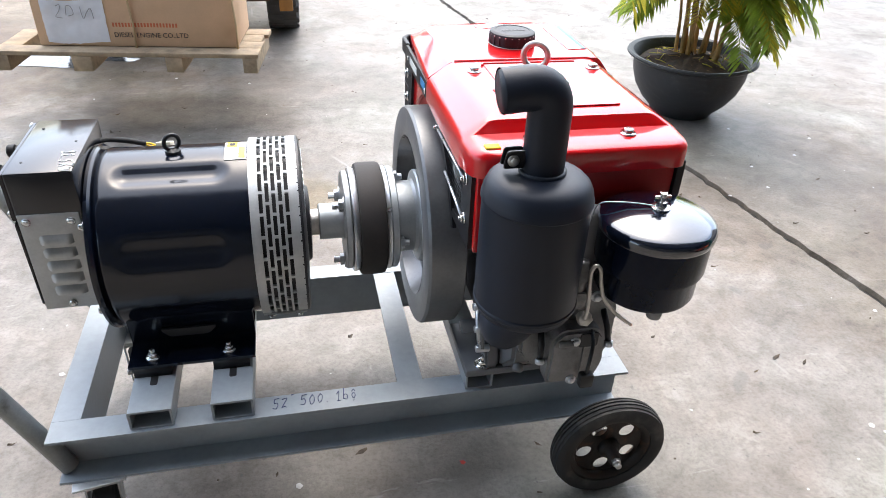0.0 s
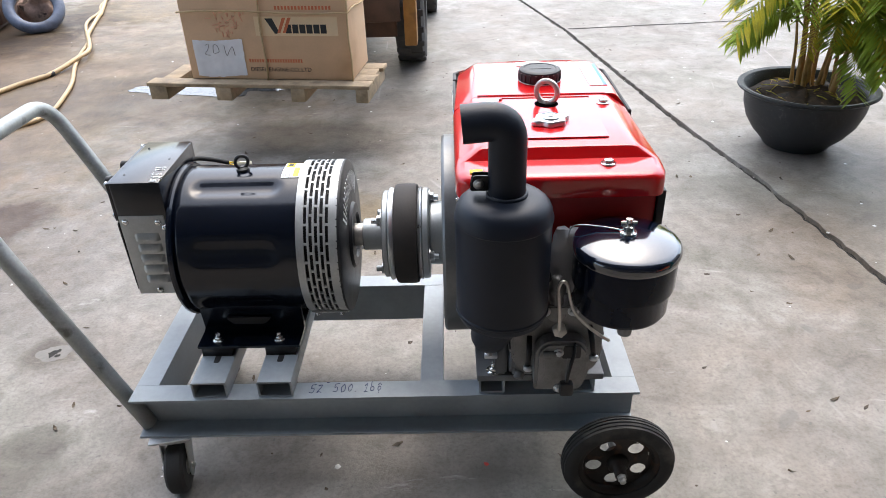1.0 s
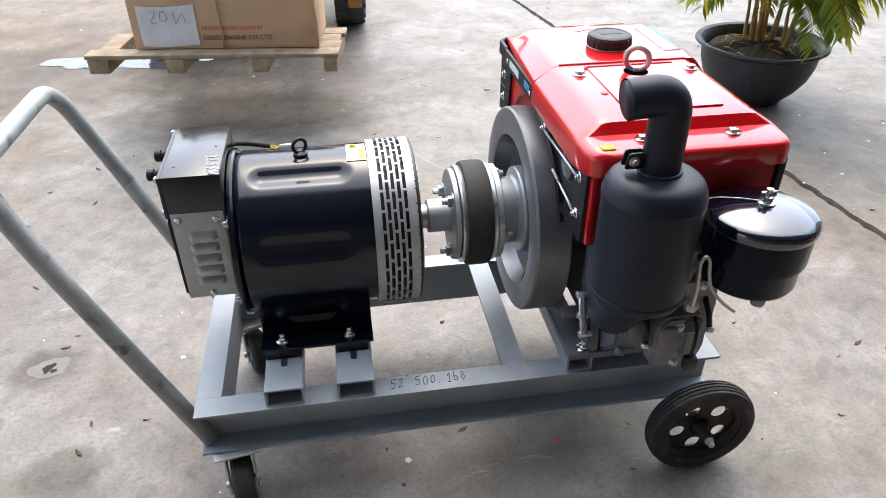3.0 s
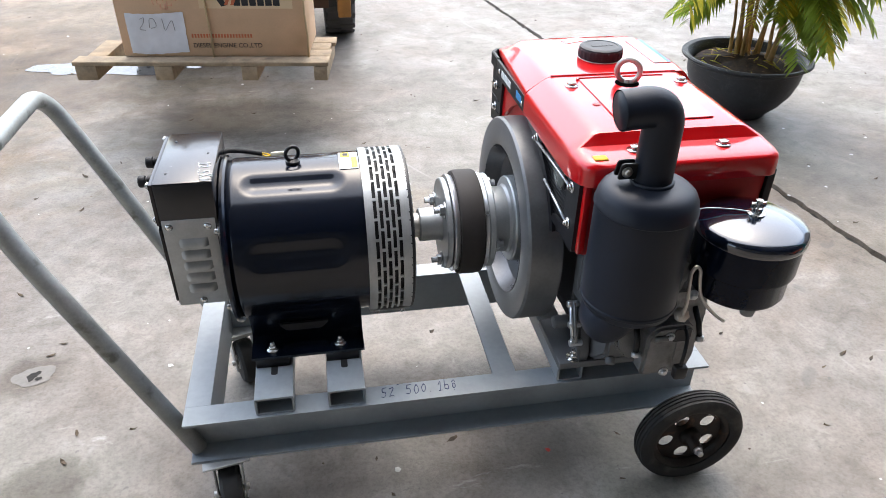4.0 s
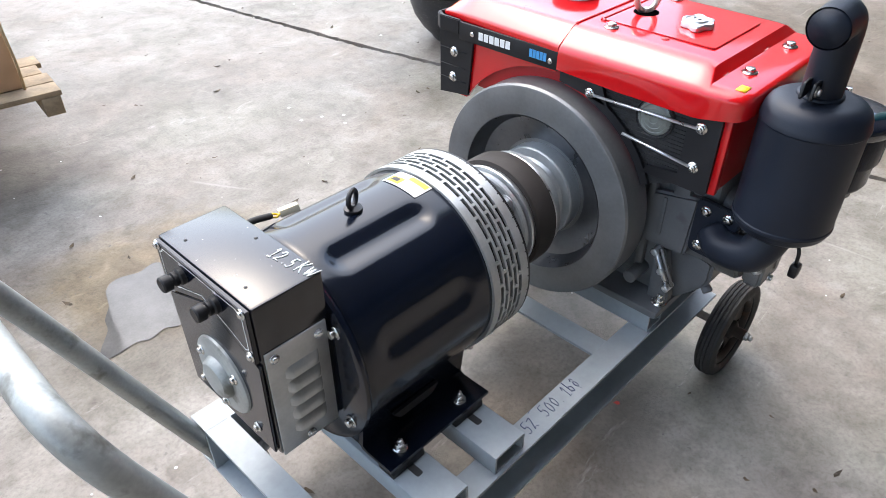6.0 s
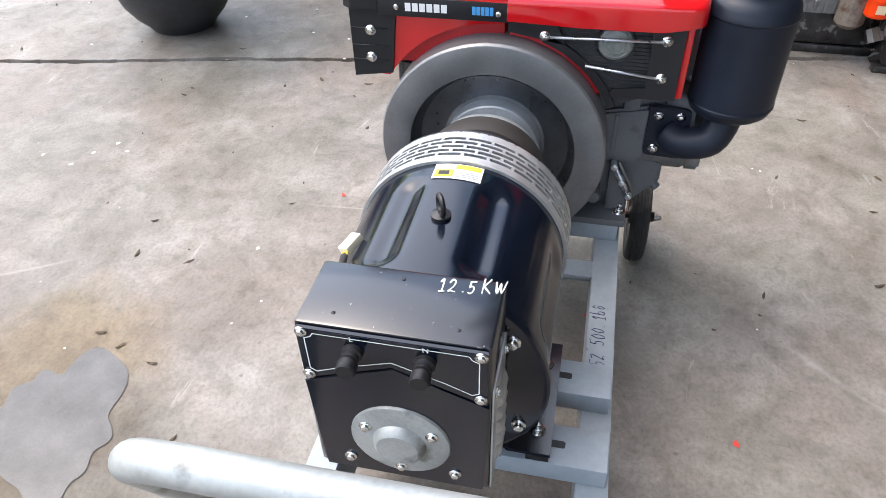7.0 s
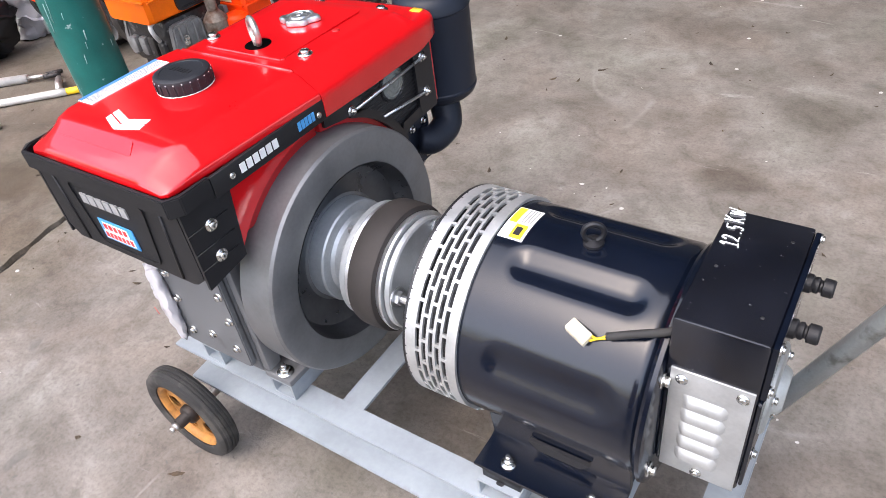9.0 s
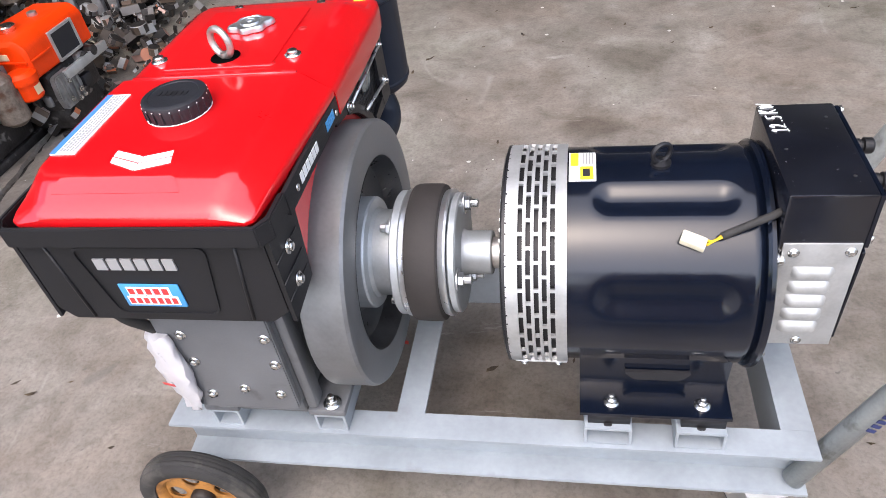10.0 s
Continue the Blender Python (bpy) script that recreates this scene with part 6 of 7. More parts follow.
# ---------------------------------------------------------------- palm in a pot
def build_plant():
    cx, cy = 2.108, 1.782
    pot = thing("potted_palm", (cx, cy, 0), "leafy palm in a dark round plastic pot", "potted plant")
    prof = [(0, 0.0), (0.124, 0.0), (0.131, 0.006), (0.142, 0.024), (0.180, 0.062), (0.215, 0.115), (0.233, 0.17), (0.239, 0.226), (0.258, 0.236), (0.270, 0.244), (0.270, 0.250), (0.264, 0.254), (0.246, 0.250), (0.230, 0.232), (0.220, 0.19), (0, 0.17)]
    part("pot", L(prof, (cx, cy, 0), (0, 0, 1), 72), POT, pot, "dark grey plastic pot with pale specks")
    rng_p = random.Random(8)
    bm = bmesh.new()
    rings = []
    for r in (0.0, 0.05, 0.10, 0.15, 0.19, 0.219):
        k_n = 1 if r == 0 else 28
        rings.append([bm.verts.new((cx + r * math.cos(2 * math.pi * k / k_n), cy + r * math.sin(2 * math.pi * k / k_n), 0.246 - 0.034 * (r / 0.22) + rng_p.uniform(-0.012, 0.016))) for k in range(k_n)])
    for k in range(28):
        bm.faces.new((rings[0][0], rings[1][k], rings[1][(k + 1) % 28]))
    for p, q in zip(rings[1:], rings[2:]):
        for k in range(28):
            bm.faces.new((p[k], q[k], q[(k + 1) % 28], p[(k + 1) % 28]))
    part("soil", bm, SOIL, pot, sharp=60)

    for k in range(40):
        a, r = rng_p.uniform(0, 6.28), rng_p.uniform(0.04, 0.2)
        p0 = Vector((cx + r * math.cos(a), cy + r * math.sin(a), 0.246 - 0.034 * r / 0.22 + 0.014))
        d = Vector((rng_p.uniform(-1, 1), rng_p.uniform(-1, 1), rng_p.uniform(-0.1, 0.2))) * 0.03
        part("straw", S([p0 - d, p0 + d * 0.2, p0 + d + Vector((0, 0, -0.004))], 0.0016, 4), LEAF_OLD if k % 3 else STEM, pot)
    canes = []
    for k, (dx, dy, th) in enumerate(((-0.055, 0.07, 0.012), (-0.03, 0.09, 0.013), (-0.01, 0.06, 0.014), (0.02, 0.085, 0.012), (-0.045, 0.03, 0.011), (0.015, 0.02, 0.010), (0.055, 0.05, 0.012),
                                      (0.05, -0.075, 0.0155), (0.075, -0.01, 0.011), (0.03, 0.12, 0.011), (-0.075, 0.1, 0.010))):
        a = math.atan2(dy - 0.03, dx)
        b = Vector((cx + 0.03 + 0.8 * dx, cy + 0.8 * dy, 0.225))
        h = rng_p.uniform(0.3, 0.62)
        tip = b + Vector((math.cos(a) * h * 0.12 + rng_p.uniform(-0.03, 0.03), math.sin(a) * h * 0.12 + rng_p.uniform(-0.03, 0.03), h))
        canes.append((b, tip, a))
        way = curve_pts([b, b.lerp(tip, 0.12), b.lerp(tip, 0.5) + Vector((rng_p.uniform(-0.012, 0.012), rng_p.uniform(-0.012, 0.012), 0)), tip], 6)
        part("stem", S(way, lambda t, q=th: q * (1.0 - 0.62 * t) * (1 + 0.75 * math.exp(-(t / 0.07) ** 2)) * (1 + 0.05 * math.sin(t * 40)), 11), STEM, pot)

    def frond(base, az, length, rise, droop, old, name="frond"):
        pts = []
        d = Vector((math.cos(az), math.sin(az), 0))
        n = 16
        for i in range(n + 1):
            t = i / n
            pts.append(base + d * (length * (0.75 * t + 0.1 * t * t)) + Vector((0, 0, length * (rise * t - droop * t * t))))
        bm = S(pts, lambda t: 0.0035 * (1.1 - t), 5)
        for i in range(2, n + 1):
            for sd in (-1, 1):
                for hf in (0.0, 0.5):
                    j = min(n, i + hf)
                    t = j / n
                    p = pts[int(j)].lerp(pts[min(n, int(j) + 1)], j - int(j))
                    tan = (pts[min(n, i + 1)] - pts[i - 1]).normalized()
                    side = tan.cross(Vector((0, 0, 1))).normalized() * sd
                    ll = length * 0.42 * (0.45 + 1.1 * t - 1.25 * t * t + 0.2) * rng_p.uniform(0.8, 1.12)
                    out = (side * 0.75 + tan * 0.62 + Vector((0, 0, rng_p.uniform(-0.1, 0.22)))).normalized()
                    wv = out.cross(Vector((0, 0, 1))).normalized() * 0.0066 * rng_p.uniform(0.75, 1.3)
                    sag = Vector((0, 0, -ll * rng_p.uniform(0.12, 0.4)))
                    mid, tipv = p + out * ll * 0.5 + sag * 0.25, p + out * ll + sag
                    a0, b0 = bm.verts.new(p - wv * 0.4), bm.verts.new(p + wv * 0.4)
                    a1, c1, b1 = bm.verts.new(mid - wv), bm.verts.new(mid - Vector((0, 0, 0.003))), bm.verts.new(mid + wv)
                    e = bm.verts.new(tipv)
                    bm.faces.new((a0, a1, c1, b0))
                    bm.faces.new((b0, c1, b1))
                    bm.faces.new((a1, e, c1))
                    bm.faces.new((c1, e, b1))
        part(name, bm, LEAF_OLD if old else LEAF, pot, "yellowed palm frond" if old else "", sharp=80)

    for k, (b, tip, a) in enumerate(canes):
        for q in range(4):
            az = a + rng_p.uniform(-1.3, 1.3)
            frond(tip - Vector((0, 0, 0.02 + 0.04 * q)), az, rng_p.uniform(0.3, 0.46), rng_p.uniform(1.3, 2.0), rng_p.uniform(0.6, 1.0), (k + q) % 4 == 0)
    for k in range(26):
        a = k * 0.242 + rng_p.uniform(-0.12, 0.12)
        b = Vector((cx + 0.02 + 0.06 * math.cos(a), cy + 0.05 + 0.06 * math.sin(a), 0.48 + rng_p.uniform(0, 0.2)))
        frond(b, a, rng_p.uniform(0.32, 0.44), rng_p.uniform(0.95, 1.3), rng_p.uniform(1.0, 1.3), k % 3 == 0)
    # short yellowing fronds low on the canes
    for k in range(14):
        a = 4.0 + 2.5 * k / 13 + rng_p.uniform(-0.1, 0.1)
        b = Vector((cx + 0.06 + 0.05 * math.cos(a), cy + 0.02 + 0.06 * math.sin(a), 0.40 + rng_p.uniform(0, 0.16)))
        frond(b, a, rng_p.uniform(0.2, 0.3), rng_p.uniform(0.5, 0.85), rng_p.uniform(1.0, 1.3), k % 2 == 0)
    # lower fronds hang out over the rim on one side
    for k, (a, ln, old) in enumerate(((5.5, 0.34, False), (5.75, 0.38, True), (5.95, 0.4, False), (6.2, 0.4, True), (0.15, 0.42, False), (0.4, 0.4, False), (5.2, 0.28, True), (3.4, 0.36, False), (3.0, 0.34, False), (2.4, 0.34, False))):
        b = Vector((cx + 0.02 + 0.05 * math.cos(a), cy + 0.04 + 0.05 * math.sin(a), 0.42 + rng_p.uniform(0, 0.1)))
        frond(b, a, ln, 0.75 + 0.1 * (k % 3), 1.05, old)


build_plant()


# ---------------------------------------------------------------- carton on a pallet, lifted by a forklift
def build_pallet():
    pl = thing("pallet", (-0.14, 1.72, 0.262), "raw wooden pallet resting on forklift forks", "pallet")
    pl.rotation_euler.z = radians(-7.5)
    x0, x1, y0, y1 = -0.600, 0.327, 1.72, 2.05
    rp = random.Random(3)
    for k in range(4):
        y = y0 + (y1 - y0 - 0.079) * k / 3
        part("deck_board", B((x0 if k == 0 else -0.40) + rp.uniform(-0.01, 0.01), y + (0.0 if k else 0.004), 0.316, x1 + rp.uniform(-0.01, 0.01), y + 0.079, 0.331, bevel=0.0015), WOOD, pl)
    for x, w in ((-0.598, 0.075), (-0.312, 0.066), (0.005, 0.058), (0.272, 0.05)):
        part("stringer", B(x, y0 + 0.004, 0.262, x + w, y1 - 0.004, 0.3155, bevel=0.002), WOOD, pl)


def build_carton():
    ct = thing("carton", (-0.085, 1.785, 0.331), "tied brown cardboard engine carton with pasted white paper", "carton")
    ct.rotation_euler.z = radians(-7.2)
    x0, x1, y0, y1, z0, z1 = -0.425, 0.258, 1.785, 2.06, 0.331, 0.98
    bm = B(x0, y0, z0 + 0.001, x1, y1, z1, bevel=0.006)
    part("box", bm, CARD, ct)
    part("flap", B(x0 - 0.002, y0 - 0.004, z1 - 0.32, x1 + 0.002, y0 - 0.0005, z1 - 0.002, bevel=0.001), CARD, ct)
    yf = y0 - 0.0005
    m = frame_axes((0, yf, 0), (1, 0, 0), (0, 0, 1))
    sheet = bmesh.new()
    grid = [[sheet.verts.new((-0.392 + 0.21 * i / 22 + 0.002 * noise.noise((i * 0.4, j * 0.4, 3)), yf - 0.0012 - 0.0055 * abs(noise.noise((i * 0.33, j * 0.45, 8.0))) - 0.002 * abs(noise.noise((i * 0.9, j * 0.8, 1.0))),
                              0.345 + 0.147 * j / 16 + 0.003 * noise.noise((i * 0.5, j * 0.3, 5)) - 0.004 * math.sin(i / 5))) for i in range(23)] for j in range(17)]
    for j in range(16):
        for i in range(22):
            sheet.faces.new((grid[j][i], grid[j][i + 1], grid[j + 1][i + 1], grid[j + 1][i]))
    part("pasted_paper", sheet, PAPER, ct, "wrinkled white paper with pencil marks", sharp=12)
    sc = bmesh.new()
    for pts in ([(-0.34, 0.47), (-0.325, 0.475), (-0.33, 0.455), (-0.345, 0.435), (-0.325, 0.43)], [(-0.31, 0.44), (-0.305, 0.47), (-0.29, 0.47), (-0.285, 0.445), (-0.305, 0.437)], [(-0.26, 0.472), (-0.255, 0.43), (-0.24, 0.45), (-0.225, 0.465), (-0.22, 0.43)]):
        sweep(sc, curve_pts([(a, yf - 0.0055, b) for a, b in pts], 4), 0.0012, 5)
    part("pencil_marks", sc, GREY_PRINT, ct)
    part("buff_label", B(-0.12, 0.508, 0, 0.215, 0.582, 0.001, m=m), TAN_PRINT, ct)
    lg = bmesh.new()
    prism(lg, [(-0.075, 0.575), (-0.045, 0.575), (-0.028, 0.535), (-0.02, 0.52), (-0.04, 0.515)], "y", yf - 0.002, yf - 0.001)
    bars(lg, m @ Matrix.Translation((0, 0, 0.001)), 0.005, 0.175, 0.518, 0.552, 6, 0.18, 0.001)
    part("black_logo", lg, BLACK_PRINT_VOID, ct)
    lg = bmesh.new()
    for d in (0, 0.022):
        prism(lg, [(-0.03 + d, 0.52), (-0.018 + d, 0.52), (0.01 + d, 0.578), (-0.004 + d, 0.578)], "y", yf - 0.0022, yf - 0.0012)
    part("red_logo", lg, CARD_PRINT, ct)
    for xa, xb, za, zc, n, name in ((-0.165, 0.06, 0.402, 0.416, 21, "orange_text_bar"), (-0.03, 0.20, 0.608, 0.622, 17, "orange_text_bar")):
        part(name, bars(bmesh.new(), m, xa, xb, za, zc, n, 0.4, 0.0006), CARD_PRINT, ct)
    rc = random.Random(21)
    for k in range(44):
        # worn stamp: short faded strokes inside a downward pointing wedge
        zz = rc.uniform(0.505, 0.6)
        half = 0.02 + 0.075 * (zz - 0.505) / 0.095
        xx = -0.245 + rc.uniform(-half, half)
        ln, an = rc.uniform(0.008, 0.03), rc.choice((0.0, 0.3, 1.35, 1.57, 1.9))
        q0, q1 = (xx - ln * math.cos(an) / 2, yf - 0.0003, zz - ln * math.sin(an) / 2), (xx + ln * math.cos(an) / 2, yf - 0.0003, zz + ln * math.sin(an) / 2)
        part("faded_stamp_stroke", S([q0, q1], rc.uniform(0.0012, 0.003), 6, flat=0.3), FADED_PRINT, ct)
    text_mesh("printed_words", "DIESEL ENGINE CO.,LTD", 0.0235, frame_axes((-0.165, yf - 0.0008, 0.366), (1, 0, 0), (0, 0, 1)), BLACK_PRINT_VOID, ct)
    st = bmesh.new()
    for z in (0.60, 0.86):
        ring = [(x0 - 0.006, y0 - 0.008), (x1 + 0.006, y0 - 0.008), (x1 + 0.006, y1 + 0.006), (x0 - 0.006, y1 + 0.006)]
        for (xa, ya), (xb, yb) in zip(ring, ring[1:] + ring[:1]):
            sweep(st, [(xa + (xb - xa) * k / 6, ya + (yb - ya) * k / 6, z + 0.006 * math.sin(k)) for k in range(7)], 0.004, 6)
    for x in (-0.095, 0.258):
        sweep(st, [(x + 0.003 * math.sin(k * 2), y0 - 0.007, z0 + (z1 - z0) * k / 8) for k in range(9)], 0.004, 6)
    part("twine", st, TWINE, ct)


def big_tyre(c, R, w, side, parent, lugs=22):
    ax = (side, 0, 0)
    t = part("wheel", L([(R * 0.55, -w / 2), (R * 0.9, -w / 2), (R * 0.985, -w * 0.4), (R * 0.985, w * 0.4), (R * 0.9, w / 2), (R * 0.55, w / 2), (R * 0.55, -w / 2)], c, ax, 56), TYRE_GREY, parent, "dusty black pneumatic tyre")
    lg = bmesh.new()
    for k in range(lugs):
        a = 360 * k / lugs
        for s, off in ((-1, 0), (1, 180 / lugs)):
            m = Matrix.Translation(c) @ Matrix.Rotation(radians(a + off), 4, "X")
            box(lg, min(0, s * w * 0.49), -R * 0.055, R * 0.955, max(0, s * w * 0.49), R * 0.055, R * 1.0, bevel=0.004, segs=1, m=m)
    part("tread", lg, TYRE_GREY, t)
    part("rim", L([(0, 0), (R * 0.2, 0), (R * 0.25, -0.02), (R * 0.5, -0.02), (R * 0.56, w * 0.3), (R * 0.56, -w * 0.3)], c, ax, 36), FORK_YEL, t)


def build_forklift():
    fk = thing("forklift", (0.0, 3.6, 0), "worn yellow and brown forklift holding up a pallet", "forklift")
    for x in (-0.36, 0.10):
        part("fork", P([(1.86, 0.285), (2.72, 0.250), (2.72, 0.92), (2.68, 0.92), (2.68, 0.282), (1.88, 0.2955)], "x", x, x + 0.1), FORK_BROWN, fk)
    bm = B(-0.48, 2.725, 0.335, 0.39, 2.765, 0.455, bevel=0.004)
    box(bm, -0.48, 2.725, 0.78, 0.39, 2.765, 0.88, bevel=0.004)
    for x in (-0.48, 0.24, 0.32):
        box(bm, x, 2.73, 0.455, x + 0.04, 2.76, 0.78)
    part("carriage", bm, FORK_BROWN, fk, "rusty brown fork carriage")
    for x in (-0.56, 0.408):
        part("mast_upright", B(x, 2.74, 0.205, x + 0.066, 2.86, 1.35, bevel=0.006), FORK_YEL, fk, "yellow mast upright")
    part("mast_cross", B(-0.49, 2.80, 0.24, 0.365, 2.85, 0.36, bevel=0.004), FORK_BROWN, fk)
    part("lift_cylinder", L([(0, 0.2), (0.035, 0.2), (0.035, 0.95), (0.02, 0.95), (0.02, 1.3), (0, 1.3)], (-0.06, 2.83, 0), (0, 0, 1), 18), FORK_BROWN, fk)
    big_tyre((0.425, 3.24, 0.34), 0.34, 0.165, 1, fk)
    big_tyre((-0.60, 3.24, 0.34), 0.34, 0.165, -1, fk)
    big_tyre((0.48, 4.55, 0.24), 0.24, 0.15, 1, fk, 18)
    big_tyre((-0.68, 4.55, 0.24), 0.24, 0.15, -1, fk, 18)
    part("chassis", B(-0.42, 2.9, 0.25, 0.24, 4.4, 0.85, bevel=0.03), FORK_BROWN, fk)
    part("counterweight", B(-0.56, 4.2, 0.32, 0.36, 5.0, 0.95, bevel=0.08), FORK_YEL, fk)
    part("mast_top", B(-0.56, 2.78, 1.35, 0.474, 2.84, 1.41, bevel=0.005), FORK_BROWN, fk)


build_pallet()
build_carton()
build_forklift()

# loose tyre leaning on a stone, steel offcut
ty = bmesh.new()
R0, r0 = 0.165, 0.04
m = Matrix.Translation((-2.395, 4.28, 0.155)) @ Matrix.Rotation(radians(28), 4, "Z") @ Matrix.Rotation(radians(48), 4, "X")
rows = []
for k in range(56):
    a = 2 * math.pi * k / 56
    rows.append([ty.verts.new(m @ Vector(((R0 + r0 * math.cos(b)) * math.cos(a), (R0 + r0 * math.cos(b)) * math.sin(a), r0 * 1.1 * math.sin(b)))) for b in [2 * math.pi * j / 16 for j in range(16)]])
for k in range(56):
    for j in range(16):
        ty.faces.new((rows[k][j], rows[(k + 1) % 56][j], rows[(k + 1) % 56][(j + 1) % 16], rows[k][(j + 1) % 16]))
bmesh.ops.recalc_face_normals(ty, faces=ty.faces)
tagged(part("loose_tyre", ty, TUBE_RUBBER), "small bluish grey tyre leaning on a stone", "tyre")
rock = bmesh.new()
bmesh.ops.create_icosphere(rock, subdivisions=4, radius=0.13)
for v in rock.verts:
    v.co = Vector((v.co.x * 1.3, v.co.y * 0.75, v.co.z * 0.95)) * (1 + 0.25 * noise.noise(v.co * 14) + 0.08 * noise.noise(v.co * 45)) + Vector((-2.46, 4.49, 0.105))
tagged(part("stone", rock, ROCK), "pinkish brown broken stone behind a leaning tyre", "stone")
# box added for an unclear dark brown shape; blocks sky glare on the floor
tank = thing("dark_blocker_box", (-3.1, 4.6, 0), "dark brown box added behind the tyre to block glare", "tank")
mt = Matrix.Translation((-2.66, 4.27, 0)) @ Matrix.Rotation(radians(12), 4, "Z")
part("body", B(-0.9, 0, 0.03, 0, 0.7, 0.55, bevel=0.035, segs=3, m=mt), FORK_BROWN, tank)
part("lid", B(-0.92, -0.015, 0.55, 0.015, 0.715, 0.575, bevel=0.01, m=mt), FORK_BROWN, tank)
for x_ in (-0.85, -0.13):
    part("foot", B(x_, 0.03, 0, x_ + 0.08, 0.67, 0.032, bevel=0.004, m=mt), FORK_BROWN, tank)
off = thing("steel_offcut", (-2.38, 3.55, 0), "dark open steel box section with torn pale edge", "scrap metal")
mo = Matrix.Translation((-2.42, 3.57, 0.005)) @ Matrix.Rotation(radians(-62), 4, "Z")
bm = bmesh.new()
for x0_, y0_, z0_, x1_, y1_, z1_ in ((-0.3, -0.06, 0, 0.07, 0.06, 0.005), (-0.3, -0.06, 0.105, 0.05, 0.06, 0.11), (-0.3, -0.06, 0.005, 0.06, -0.055, 0.105), (-0.3, 0.055, 0.005, 0.06, 0.06, 0.105)):
    box(bm, x0_, y0_, z0_, x1_, y1_, z1_, bevel=0.0012, segs=1, m=mo)
part("tube", bm, GRIME, off)
rw = random.Random(5)
for k in range(4):
    y_ = -0.055 + 0.035 * k
    part("wire_end", S(curve_pts([mo @ Vector((0.055, y_, 0.012)), mo @ Vector((0.08, y_ + rw.uniform(-0.02, 0.02), 0.03)), mo @ Vector((0.115 + rw.uniform(0, 0.03), y_ + rw.uniform(-0.03, 0.03), 0.004))], 4), 0.004, 7), EYE_STEEL, off)


def hose(run, r, label, tape):
    h = part("hose", S(curve_pts([(x, y, z) for x, y, z in run], 10), r, 10), HOSE)
    tagged(h, label, "hose")
    x, y, dx, dy = tape
    part("tape_wrap", S([(x - dx, y - dy, r), (x, y, r), (x + dx, y + dy, r)], r * 1.12, 12), BLACK_PART, h)


hose([(-2.75, 6.6, 0.014), (-2.38, 5.45, 0.014), (-2.14, 4.762, 0.014), (-2.095, 4.596, 0.014), (-1.98, 4.215, 0.016), (-1.876, 3.928, 0.032), (-1.778, 3.728, 0.036), (-1.69, 3.513, 0.03), (-1.675, 3.325, 0.034), (-1.713, 3.066, 0.016), (-1.81, 2.862, 0.014), (-1.89, 2.64, 0.014), (-2.12, 2.2, 0.014), (-2.6, 1.8, 0.014)],
     0.0135, "long cream rubber hose lying on concrete", (-1.722, 3.045, 0.014, 0.028))
hose([(-2.55, 6.6, 0.012), (-2.3, 5.2, 0.012), (-2.176, 4.826, 0.012), (-2.135, 4.65, 0.016), (-2.125, 4.513, 0.014), (-2.07, 4.321, 0.012), (-1.90, 3.96, 0.012), (-1.815, 3.772, 0.012), (-1.747, 3.525, 0.012), (-1.65, 3.226, 0.012), (-1.512, 2.885, 0.012), (-1.439, 2.635, 0.012), (-1.39, 2.39, 0.012), (-1.43, 2.23, 0.012), (-1.6, 2.11, 0.012), (-2.2, 1.86, 0.012)],
     0.0112, "thinner cream hose twisted round a thicker one", (-1.424, 2.262, 0.012, 0.035))

# ---------------------------------------------------------------- far corner: green post, old engines, tiller bars
post = thing("roof_post", (2.19, -0.27, 0), "round steel roof post in scratched green paint", "post", kind="structure")
part("shaft", L([(0, 0), (0.085, 0), (0.085, 4.4), (0, 4.4)], (2.19, -0.27, 0), (0, 0, 1), 40), GREEN, post)
part("base_plate", B(2.07, -0.39, 0, 2.31, -0.15, 0.012, bevel=0.002), GRIME, post)
rk = random.Random(31)
for k in range(16):
    # scraped paint: thin pale streaks down the side
    a0, z0_, ln = radians(rk.uniform(75, 215)), rk.uniform(0.12, 0.75), rk.choice((0.015, 0.02, 0.03, 0.09, 0.14))
    part("paint_scratch", S([(2.19 + 0.0852 * math.cos(a0 + 0.03 * j * ln * 10), -0.27 + 0.0852 * math.sin(a0 + 0.03 * j * ln * 10), z0_ + ln * j / 4) for j in range(5)], rk.uniform(0.0008, 0.0018), 5), SCRATCH, post)


